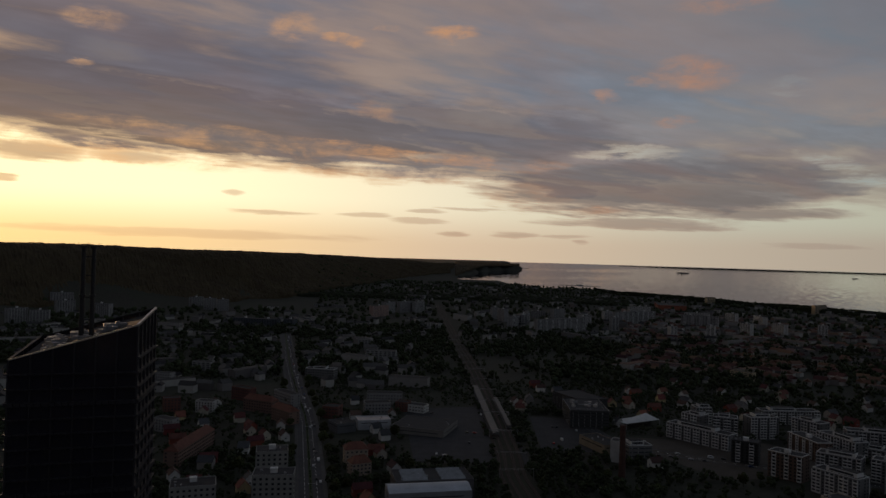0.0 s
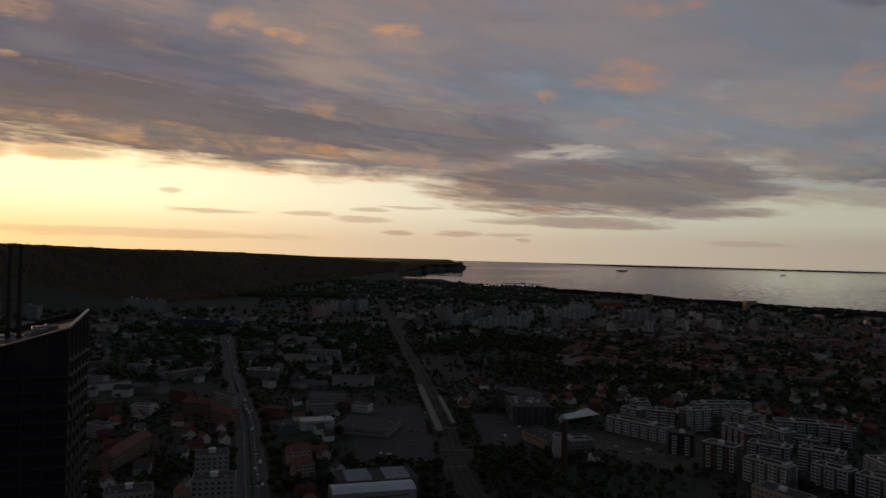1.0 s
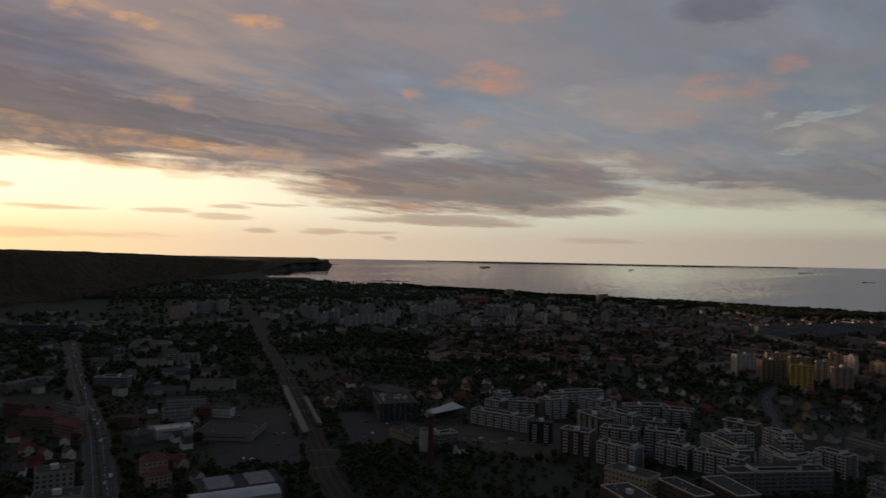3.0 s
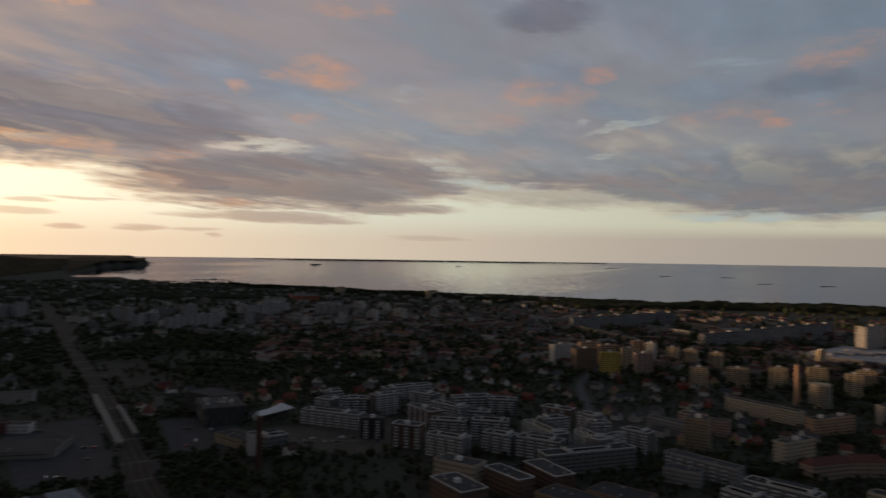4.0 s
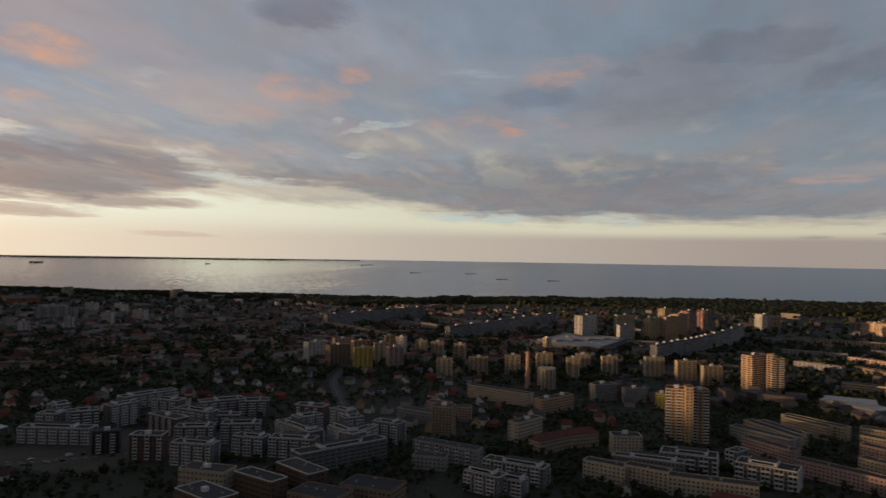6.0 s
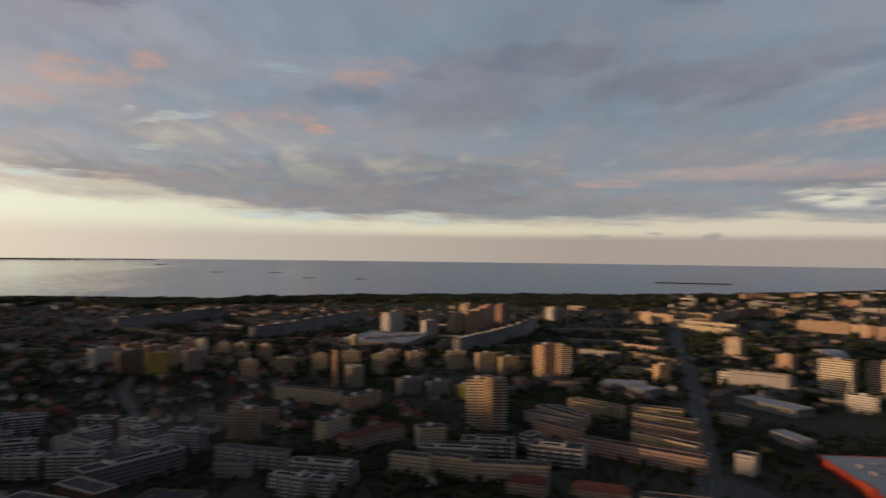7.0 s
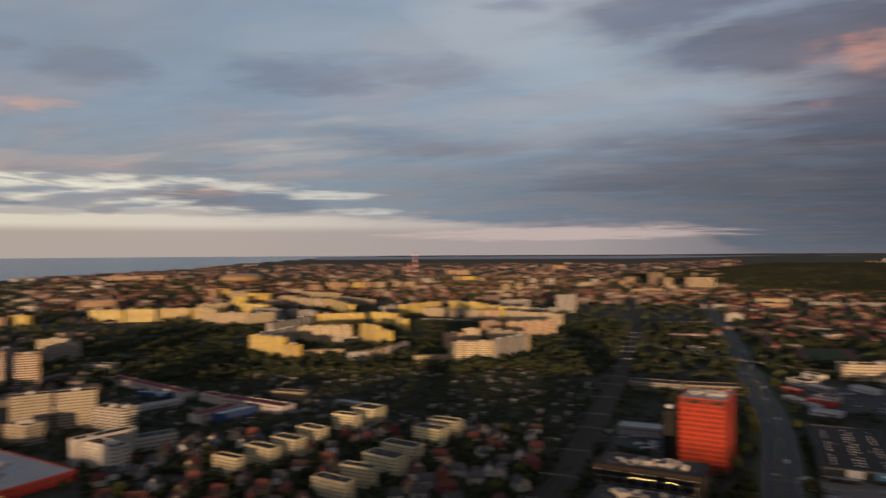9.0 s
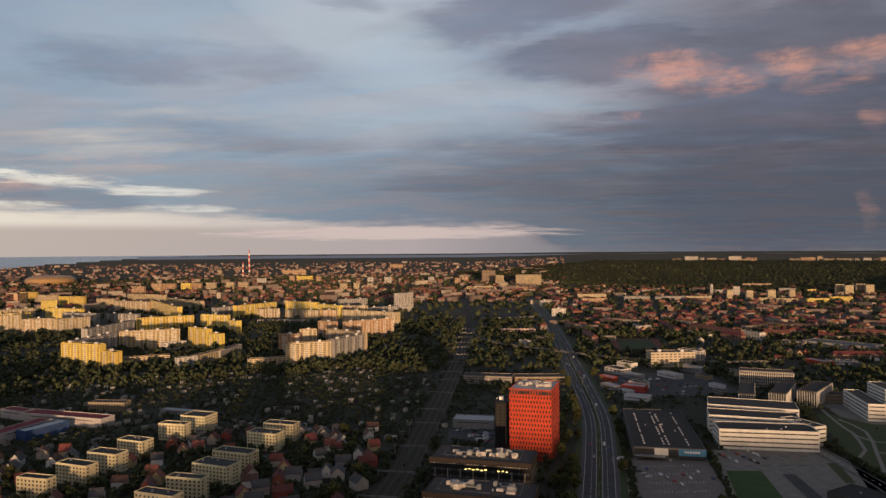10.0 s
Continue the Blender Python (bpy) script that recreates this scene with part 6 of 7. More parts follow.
def arched_hall():
    x, y = gp_hall
    r = landmark("arched_hall", x, y, "white arched exhibition hall roof among trees", "hall", 20)
    verts, faces = [], []
    n = 14
    for e in (-18, 18):
        for i in range(n + 1):
            a = math.pi * i / n
            verts.append((42 * math.cos(a), e, 17 * math.sin(a)))
    for i in range(n):
        faces.append((i, i + 1, n + 2 + i, n + 1 + i))
    faces += [tuple(range(n, -1, -1)), tuple(range(n + 1, 2 * n + 2))]
    part("vault", mesh_of("vault", verts, faces, METAL), r)


gp_hall = (1452, -76)
arched_hall()


# ------------------------------------------------------------------ roads and railway
def ribbon_mesh(name, pts, offset, width, z, material, thick=0.0):
    """A strip along a line, smoothed through its points."""
    pts = [Vector((*p, 0)) for p in pts]
    line = []
    for i in range(len(pts) - 1):
        p0, p1, p2, p3 = pts[max(i - 1, 0)], pts[i], pts[i + 1], pts[min(i + 2, len(pts) - 1)]
        n = max(2, int((p2 - p1).length / 25))
        for k in range(n):
            t = k / n
            line.append(0.5 * (2 * p1 + (p2 - p0) * t + (2 * p0 - 5 * p1 + 4 * p2 - p3) * t * t + (3 * p1 - p0 - 3 * p2 + p3) * t ** 3))
    line.append(pts[-1])
    verts, faces = [], []
    for i, p in enumerate(line):
        t = (line[min(i + 1, len(line) - 1)] - line[max(i - 1, 0)]).normalized()
        n = Vector((-t.y, t.x, 0))
        for o in (offset - width / 2, offset + width / 2):
            q = p + n * o
            d = math.hypot(q.x, q.y)
            verts.append(tuple(place(turn_of(q.x, q.y), d, z)))
            if thick:
                verts.append(tuple(place(turn_of(q.x, q.y), d, z - thick)))
    m = 4 if thick else 2
    for i in range(len(line) - 1):
        a, b = i * m, (i + 1) * m
        if thick:
            faces += [(a, a + 2, b + 2, b), (a + 1, b + 1, b + 3, a + 3), (a, b, b + 1, a + 1), (a + 2, a + 3, b + 3, b + 2)]
        else:
            faces.append((a, a + 1, b + 1, b))
    return mesh_of(name, verts, faces, material), line


def reserve(line, width):
    for a, b in zip(line, line[1:]):
        m, e = (a + b) / 2, b - a
        take(m.x, m.y, math.degrees(math.atan2(e.y, e.x)), e.length, width, 1.0)


LINES = {}


def road(name, pts, width, label, median=0.0, walks=3.0, lanes=2):
    root = new(name)
    tagged(root, label, "road", kind="structure")
    me, line = ribbon_mesh("carriageway", pts, 0, width, .06, ASPHALT)
    part("carriageway", me, root)
    reserve(line, width + 2 * walks)
    for s in (-1, 1):
        part("pavement", ribbon_mesh("pavement", pts, s * (width / 2 + walks / 2), walks, .18, FOOTWAY, .3)[0], root)
    if median:
        part("median", ribbon_mesh("median", pts, 0, median, .22, GRASS, .3)[0], root)
    if median > 3:
        for s in (-1, 1):
            part("verge", ribbon_mesh("verge", pts, s * (width / 2 + walks + 2.6), 5.0, .12, GRASS, .3)[0], root)
            part("edge_line", ribbon_mesh("edge_line", pts, s * (width / 2 - .5), .3, .085, WHITE)[0], root)
            part("edge_line", ribbon_mesh("edge_line", pts, s * (median / 2 + .6), .25, .085, WHITE)[0], root)
    marks = []
    for o in ([-width / 4, width / 4] if median else [0]):
        acc = 0.0
        for a, b in zip(line, line[1:]):
            e = b - a
            t = e.normalized()
            n = Vector((-t.y, t.x, 0))
            s = 0.0
            while s < e.length:
                p = a + t * s + n * o
                if math.hypot(p.x, p.y) < 1300:
                    marks.append((p, t))
                s += 9
    verts, faces = [], []
    for p, t in marks:
        n = Vector((-t.y, t.x, 0)) * .18
        k = len(verts)
        for q in (p - n, p + n, p + n + t * 4, p - n + t * 4):
            verts.append((q.x, q.y, .085))
        faces.append((k, k + 1, k + 2, k + 3))
    if faces:
        tagged(part("lane_marks", mesh_of("lane_marks", verts, faces, WHITE), root), kind="stuff")
    LINES[name] = line


road("avenue", [(120, -250), (216, -457), (265, -561), (320, -671), (395, -796), (511, -982), (655, -1214), (944, -1663), (1291, -2166)], 24, "wide dual avenue with grass median", 3.5)
road("main_street", [(-60, 360), (-89, 504), (-113, 620), (-140, 745), (-181, 896), (-239, 1123), (-330, 1500)], 18, "broad asphalt street with evening traffic", 2.5)
road("cross_road", [(420, 30), (513, 45), (634, 58), (767, 75), (929, 96), (1177, 133), (1498, 191), (2060, 280)], 16, "straight asphalt road between apartment blocks", 2.0)
road("side_street", [(330, 480), (420, 520), (520, 600), (640, 760), (760, 860)], 7, "narrow residential asphalt street", 0, 2.0)
road("estate_street", [(560, -130), (545, -250), (520, -330), (470, -400)], 6.5, "narrow asphalt estate street", 0, 2.0)
road("office_street", [(160, -780), (125, -690), (60, -600), (20, -520)], 9, "asphalt access street beside lawns", 0, 2.0)
road("station_street", [(150, 820), (165, 700), (215, 640), (300, 600), (360, 560)], 8, "asphalt street past parked cars", 0, 2.0)

RAIL = [(-22, 2804), (25, 1595), (50, 1116), (60, 826), (64, 637), (67, 516), (120, 200), (215, -120), (337, -367), (403, -480), (493, -627), (598, -797), (758, -1044), (980, -1374), (1439, -1972)]
railway = new("railway")
tagged(railway, "four-track electrified railway on stone ballast", "railway", kind="structure")
me, rail_line = ribbon_mesh("verge", RAIL, -1.5, 24, .10, surface("trackside_weeds", (.024, .029, .015), .95, .4, .35, .08, second=(.032, .028, .019)), .3)
part("verge", me, railway)
for o in (-11, -5.5, 1.5, 8):
    part("ballast_bed", ribbon_mesh("ballast_bed", RAIL, o, 3.3, .25, BALLAST, .3)[0], railway)
reserve(rail_line, 23)
for o in (-11, -5.5, 1.5, 8):
    for g in (-.75, .75):
        part("rail", ribbon_mesh("rail", RAIL, o + g, .22, .5, STEEL, .2)[0], railway)


def gantry(p, t):
    root = new("gantry")
    root.matrix_basis = Matrix.Translation((p.x, p.y, 0)) @ pose(0, 0, 0, 0, 0, math.degrees(math.atan2(t.y, t.x)))
    tagged(root, "grey steel overhead line gantry across the tracks", "gantry", "gantries over the railway")
    post = shared("gpost", lambda: box_mesh("post", [(0, 0, 4.2, .28, .28, 8.6)], METAL))
    for o in (-13.6, 13.6):
        part("post", post, root).location = (0, o, 0)
    part("beam", shared("gbeam", lambda: box_mesh("beam", [(0, 0, 8.3, .22, 27.4, .22), (0, 0, 7.5, .12, 27, .10)] + [(0, -12 + 3.4 * i, 7.9, .1, .1, .8) for i in range(8)] + [(0, o, 6.6, .1, .1, 1.8) for o in (-11, -5.5, 1.5, 8)], METAL)), root)


acc = 0.0
for a, b in zip(rail_line, rail_line[1:]):
    acc += (b - a).length
    if acc > 58 and math.hypot(a.x, a.y) < 1500 and not (-200 < a.y < 380):
        acc = 0.0
        gantry(a, (b - a).normalized())


def platform(a, b, w):
    root = new("station_platform")
    tagged(root, "long station platform with pale canopy roof", "platform")
    part("deck", ribbon_mesh("deck", [a, b], 0, w, 1.0, FOOTWAY, 1.0)[0], root)
    part("canopy", ribbon_mesh("canopy", [a, b], 0, w * .8, 4.4, surface("canopy_sheet", (.11, .10, .09), .6, .3, .2, .2), .25)[0], root)
    va, vb = Vector(a), Vector(b)
    for i in range(9):
        p = va.lerp(vb, (i + .5) / 9)
        part("post", shared("ppost", lambda: box_mesh("post", [(0, 0, 2.6, .3, .3, 3.4)], METAL)), root).location = (p.x, p.y, 0)


platform((47, 935), (56, 690), 9)
platform((68, 860), (72, 720), 6)

viaduct = new("tram_viaduct")
tagged(viaduct, "curved concrete viaduct carrying a street over the avenue", "bridge")
VIA = [(849, -1203), (758, -1096), (693, -1054), (626, -1039), (553, -1025), (480, -1017), (442, -1016), (335, -1053), (256, -1109)]
me, via_line = ribbon_mesh("deck", VIA, 0, 9, 7.2, ASPHALT, .9)
part("deck", me, viaduct)
for s in (-1, 1):
    part("parapet", ribbon_mesh("parapet", VIA, s * 4.5, .3, 7.9, STYLE['concrete'][0], .8)[0], viaduct)
for p in via_line[::2]:
    part("pier", shared("pier", lambda: lathe("pier", [(1.1, 0), (.9, 5.2), (1.6, 6.4)], STYLE['concrete'][0], 10)), viaduct).location = (p.x, p.y, 0)


def ground_patch(name, corners, material, label, z=.05):
    root = new(name, mesh_of(name, [(*c, z) for c in corners] + [(*c, -.5) for c in corners], [tuple(range(len(corners))), *[(i, i + len(corners), (i + 1) % len(corners) + len(corners), (i + 1) % len(corners)) for i in range(len(corners))]], material))
    tagged(root, label, "pavement" if material != GRASS else "lawn", kind="structure")
    xs, ys = [c[0] for c in corners], [c[1] for c in corners]
    # keep trees off
    cx, cy = sum(xs) / len(xs), sum(ys) / len(ys)
    for i in range(len(corners)):
        for f in np.linspace(0, 1, 12):
            a, b = corners[i], corners[(i + 1) % len(corners)]
            px, py = a[0] + (b[0] - a[0]) * f, a[1] + (b[1] - a[1]) * f
            for g in np.linspace(0, 1, 12):
                take(cx + (px - cx) * g, cy + (py - cy) * g, 0, 6, 6, 0)
    return root


LOT = surface("reddish_block_paving", (.175, .145, .130), .9, .3, .2, .2)
ground_patch("car_park", [(250, -552), (188, -600), (136, -500), (178, -440), (206, -472)], LOT, "supermarket car park of worn block paving")
ground_patch("office_court", [(190, -622), (112, -682), (50, -606), (58, -470), (122, -460), (143, -512)], PAVING, "wide paved court before white offices")
ground_patch("front_lawn", [(163, -572), (141, -587), (113, -532), (102, -505), (122, -485), (138, -512)], surface("mown_grass", (.040, .075, .018), .95, .3, .25, .08), "flat mown lawn beside car park", .09)
ground_patch("bus_road", [(126, -588), (118, -594), (62, -500), (72, -494)], ASPHALT, "asphalt strip across the court", .075)
ground_patch("planted_island", [(104, -640), (97, -645), (78, -598), (84, -594)], GRASS, "grass island inside paved court", .1)
ground_patch("park_lawn", [(142, -822), (70, -860), (20, -650), (60, -560), (100, -690)], GRASS, "park lawn crossed by pale paths")
ground_patch("yard", [(416, -547), (373, -566), (350, -530), (390, -510)], ASPHALT, "asphalt yard full of parked cars")
ground_patch("sports_field", [(560, -1262), (510, -1300), (448, -1190), (500, -1150)], GRASS, "green sports field inside a red track", .09)
ground_patch("running_track", [(578, -1270), (500, -1322), (430, -1180), (502, -1132)], surface("red_track", (.16, .05, .035), .9, .3, .2, .1), "red running track round sports field", .05)
ground_patch("retail_yard", [(-20, 600), (80, 600), (70, 830), (-40, 800)], DARKER_ASPHALT, "dark asphalt retail yard between sheds")
ground_patch("east_car_park", [(100, 780), (160, 770), (150, 640), (95, 650)], DARKER_ASPHALT, "asphalt car park beside railway")
ground_patch("retail_lot", [(392, -850), (432, -935), (300, -985), (235, -885), (310, -795)], ASPHALT, "asphalt retail lot among low sheds")
ground_patch("building_site", [(170, 700), (320, 690), (380, 600), (230, 570)], surface("bare_earth", (.075, .062, .05), .95, .35, .3, .05), "bare earth building plot")
ground_patch("shop_car_park", [(560, -20), (470, 20), (480, 100), (620, 40)], ASPHALT, "car park before red retail building")
for i in range(9):
    f = (i % 5) / 4.4
    cx, cy = (172 - 54 * f, -608 - 46 * f) if i < 5 else (152 - 50 * f, -594 - 40 * f)
    ground_patch("planting_bed", [(cx - 3.1, cy - 2.0), (cx + 2.3, cy + 2.6), (cx + 3.1, cy + 2.0), (cx - 2.3, cy - 2.6)], GRASS, "narrow planting bed inside paved court", .14)
bays = []
for row in (16, 36, 56, 76):
    for i in range(16):
        o = Vector((232, -556)) + Vector((-.765, -.643)) * (4 + i * 2.7) + Vector((-.5, .865)) * row
        n, l = Vector((-.765, -.643)) * .12, Vector((-.5, .865)) * 4.6
        bays.append([(*q, .062) for q in (o - n, o + n, o + n + l, o - n + l)])
tagged(new("parking_marks", mesh_of("parking_marks", [q for z in bays for q in z], [tuple(range(4 * i, 4 * i + 4)) for i in range(len(bays))], WHITE)), "worn white parking bay lines on paving", "road marking", kind="stuff")
ground_patch("plaza", [(150, -880), (100, -905), (60, -820), (92, -806), (120, -822)], PAVING, "pale paved plaza before office wings", .08)
PALE_PATH = surface("pale_path", (.22, .20, .18), .9, .25, .2, .2)
for way in ([(142, -848), (118, -790), (96, -747)], [(121, -809), (92, -770), (76, -700), (63, -635)], [(96, -747), (80, -735), (60, -742)], [(104, -765), (84, -700), (88, -660)], [(76, -700), (56, -690), (40, -650)]):
    pth = new("park_path", ribbon_mesh("park_path", way, 0, 3, .16, PALE_PATH, .1)[0])
    tagged(pth, "pale winding park path", "path", "paths of the park", "structure")


for x, y, turn, L, D, h, key in ((372, -822, 152, 26, 12, 5, 'shed'), (345, -806, 152, 18, 10, 4, 'whitebar'), (398, -872, 160, 24, 11, 5, 'redshop'), (378, -905, 160, 30, 13, 6, 'shed'), (340, -940, 155, 34, 14, 6, 'whitebar'), (300, -955, 150, 22, 10, 5, 'tan'), (268, -905, 148, 20, 9, 4, 'whitebar'), (255, -872, 148, 16, 8, 4, 'concrete'), (330, -1000, 165, 40, 16, 8, 'shed'), (420, -985, 160, 28, 14, 7, 'white'), (280, -1010, 150, 26, 12, 6, 'sand')):
    slab(x, y, turn, L, D, h, 1, key, 'n')


# ------------------------------------------------------------------ cars and lamps
def car_model(name, paint, van=False):
    root = new("van" if van else "car")
    tagged(root, f"{name} parked {'van' if van else 'car'} on asphalt", "van" if van else "car", "vehicles")
    L, W, hh = (5.4, 2.0, 2.3) if van else (4.4, 1.8, 1.45)
    prof = [(-L / 2, .35), (-L / 2, .95), (-L / 2 + .2, hh * .62), (-L * .32 if not van else -L / 2 + .2, hh), (L * .12 if not van else L * .28, hh), (L * .28 if not van else L * .40, hh * .66), (L / 2, hh * .55), (L / 2, .35)]
    n = len(prof)
    v = [(x, -W / 2, z) for x, z in prof] + [(x, W / 2, z) for x, z in prof]
    f = [tuple(range(n)), tuple(reversed(range(n, 2 * n)))] + [(i, i + n, (i + 1) % n + n, (i + 1) % n) for i in range(n)]
    part("body", mesh_of("body", v, f, paint), root)
    part("glazing", box_mesh("glazing", [(-.15, 0, hh * .80, L * .40, W + .03, hh * .24)], GLASS), root)
    wheel = shared("wheel", lambda: lathe("wheel", [(.33, -.11), (.33, .11)], DARK_METAL, 12))
    for x in (-L * .31, L * .31):
        for y in (-W / 2, W / 2):
            ob = part("wheel", wheel, root)
            ob.location, ob.rotation_euler = (x, y, .33), (1.5708, 0, 0)
    return root


PAINTS = [("white", (.55, .55, .54)), ("silver", (.33, .34, .35)), ("dark grey", (.05, .05, .055)), ("black", (.012, .012, .014)), ("red", (.28, .02, .02)), ("blue", (.03, .06, .16))]
MODELS = [car_model(n, surface("paint_" + n, c, .3, .1, .05, .5, metal=.2)) for n, c in PAINTS] + [car_model("white", surface("van_white", (.55, .55, .54), .35, .1, .05, .5), True)]
used_model = [False] * len(MODELS)


def car(x, y, turn, z=.06, kind=None):
    i = rng.choice([0, 0, 1, 1, 2, 2, 3, 3, 4, 5, 6]) if kind is None else kind
    m = pose(x, y, z, 0, 0, turn)
    if not used_model[i]:
        used_model[i] = True
        MODELS[i].matrix_basis = m
        return MODELS[i]
    return copy_thing(MODELS[i], m)


for i in range(len(MODELS)):
    car(205 + 6 * i, -520 - 5 * i, 40, .06, i)
for row in range(4):
    for i in range(9):
        if rng.random() < .4:
            car(165 + 7 * i + row * 7, -520 - 4.2 * i + row * 14 - 26, 128)
for row in range(4):
    for i in range(11):
        if rng.random() < .75:
            car(358 + 4.6 * i + 2 * row, -524 - 2.1 * i - 7.6 * row, 65)
for i in range(14):
    car(-10 + rng.uniform(0, 80), 620 + 20 * rng.randrange(9) + rng.uniform(-2, 2), rng.choice([0, 5, 90]))
for i in range(9):
    car(104 + rng.uniform(0, 46), 655 + 13 * rng.randrange(8), rng.choice([85, 95]))
for i in range(14):
    car(270 + rng.uniform(0, 110), -860 - 9 * rng.randrange(9) + rng.uniform(-1, 1), rng.choice([20, 110]))
for i in range(10):
    car(190 + 9 * i + rng.uniform(-2, 2), 640 - 3.5 * i + rng.choice([0, 14]), rng.uniform(-30, 0))
for i in range(16):
    car(490 + 7 * (i % 8), 20 + 22 * (i // 8) + i % 8, 85)


def traffic(line, offsets, gap, tail=()):
    for o in offsets:
        acc = rng.uniform(0, gap)
        for a, b in zip(line, line[1:]):
            e = b - a
            acc += e.length
            if acc > gap and math.hypot(a.x, a.y) < 1500 and a.length > 420:
                acc = rng.uniform(-gap * .6, 0)
                t = e.normalized()
                n = Vector((-t.y, t.x, 0))
                p = a + n * o + t * rng.uniform(0, e.length)
                c = car(p.x, p.y, math.degrees(math.atan2(t.y, t.x)) + (180 if o < 0 else 0))
                if tail and a.length > 560:
                    lamps = part("tail_lamp", shared("tail", lambda: box_mesh("tail_lamp", [(-2.25, -.65, .8, .12, .4, .25), (-2.25, .65, .8, .12, .4, .25)], RED_LAMP)), c, "glowing red tail lamps")


for row in range(5):
    for i in range(7):
        if rng.random() < .55:
            car(288 + 9 * i + 4 * row, -838 - 3.6 * i - 15 * row, 62)
for row in range(3):
    for i in range(10):
        if rng.random() < .5:
            car(140 + 3.4 * i + 8 * row, -618 - 2.6 * i + 12 * row, 130)
traffic(LINES["avenue"], (-8, -4.5, 4.5, 8), 110)
traffic(LINES["main_street"], (-6, -3), 80)
traffic(LINES["main_street"], (-7.5, -4.6), 50, (1,))
traffic(LINES["cross_road"], (-4, 4), 130)


def lamp_post(x, y, turn):
    root = new("street_lamp")
    root.matrix_basis = pose(x, y, .2, 0, 0, turn)
    tagged(root, "tall grey double-armed street lamp on the median", "street lamp", "lamps of the avenue")
    part("pole", shared("lpole", lambda: lathe("pole", [(.16, 0), (.09, 10)], METAL, 8)), root)
    part("arm", shared("larm", lambda: box_mesh("arm", [(0, 0, 10, .12, 4.4, .12)], METAL)), root)
    for s in (-2.2, 2.2):
        part("lamp_head", shared("lhead", lambda: box_mesh("lamp_head", [(0, 0, 9.95, .35, .9, .16)], WHITE)), root).location = (0, s, 0)


acc = 0.0
for nm in ("avenue", "main_street"):
    for a, b in zip(LINES[nm], LINES[nm][1:]):
        acc += (b - a).length
        if acc > 34 and 430 < a.length < 1100:
            acc = 0.0
            e = b - a
            lamp_post(a.x, a.y, math.degrees(math.atan2(e.y, e.x)))

# ------------------------------------------------------------------ houses
HOUSE_WALL = [surface("house_wall_%d" % i, c, .85, .25, .15, .2, tint=.2) for i, c in enumerate([(.50, .45, .36), (.62, .60, .56), (.46, .36, .20), (.26, .07, .05), (.36, .33, .30)])]
HOUSE_ROOF = [RED_TILE, surface("brown_tiles", (.09, .05, .04), .8, .35, .25, .2, tint=.3), surface("grey_tiles", (.06, .06, .065), .7, .3, .25, .2, tint=.3), surface("bright_red_tiles", (.20, .06, .045), .75, .35, .25, .2, tint=.25)]


def house_model(w, l, h, r, wall, roof, words):
    root = new("house")
    tagged(root, words, "house", "houses of the garden quarter")
    v = [(-l / 2, -w / 2, -1), (l / 2, -w / 2, -1), (l / 2, w / 2, -1), (-l / 2, w / 2, -1), (-l / 2, -w / 2, h), (l / 2, -w / 2, h), (l / 2, w / 2, h), (-l / 2, w / 2, h), (-l / 2, 0, h + r), (l / 2, 0, h + r)]
    part("wall", mesh_of("wall", v, [(0, 1, 5, 4), (2, 3, 7, 6), (1, 2, 6, 9, 5), (3, 0, 4, 8, 7), (3, 2, 1, 0)], wall), root)
    o, q = .5, .22
    s = r / (w / 2)
    rv = []
    for x in (-l / 2 - o, l / 2 + o):
        rv += [(x, -w / 2 - o, h - s * o), (x, 0, h + r + .02), (x, w / 2 + o, h - s * o), (x, -w / 2 - o, h - s * o + q), (x, 0, h + r + q), (x, w / 2 + o, h - s * o + q)]
    part("roof", mesh_of("roof", rv, [(3, 9, 10, 4), (4, 10, 11, 5), (0, 1, 7, 6), (1, 2, 8, 7), (0, 6, 9, 3), (2, 5, 11, 8), (0, 3, 4, 1), (1, 4, 5, 2), (6, 7, 10, 9), (7, 8, 11, 10)], roof), root)
    part("chimney", shared("hchim", lambda: box_mesh("chimney", [(0, 0, 0, .6, .6, 1.8), (0, 0, .95, .75, .75, .15)], STYLE['brick'][0])), root).location = (l * .2, .8, h + r)
    me = pane(1.2, 1.2)
    for x, y, z, a in ((-l / 2 - .02, 0, h * .55, 270), (l / 2 + .02, 0, h + r * .1, 90)):
        part("window", me, root).matrix_basis = pose(x, y, z, 0, 0, a)
    return root


HOUSES = [house_model(9, 10, 5.2, 4.2, HOUSE_WALL[0], HOUSE_ROOF[0], "cream house with steep red tiled roof"),
          house_model(8, 11, 5.6, 3.6, HOUSE_WALL[1], HOUSE_ROOF[1], "white house with brown tiled roof"),
          house_model(9, 9, 5.0, 4.8, HOUSE_WALL[2], HOUSE_ROOF[3], "ochre house with bright red gabled roof"),
          house_model(8, 14, 5.8, 3.4, HOUSE_WALL[3], HOUSE_ROOF[0], "brick double house with red tiled roof"),
          house_model(10, 12, 6.0, 4.0, HOUSE_WALL[4], HOUSE_ROOF[2], "grey house with dark slate gabled roof"),
          house_model(8, 9, 5.4, 4.4, HOUSE_WALL[1], HOUSE_ROOF[2], "white gabled house with dark roof")]
first_house = [True] * len(HOUSES)


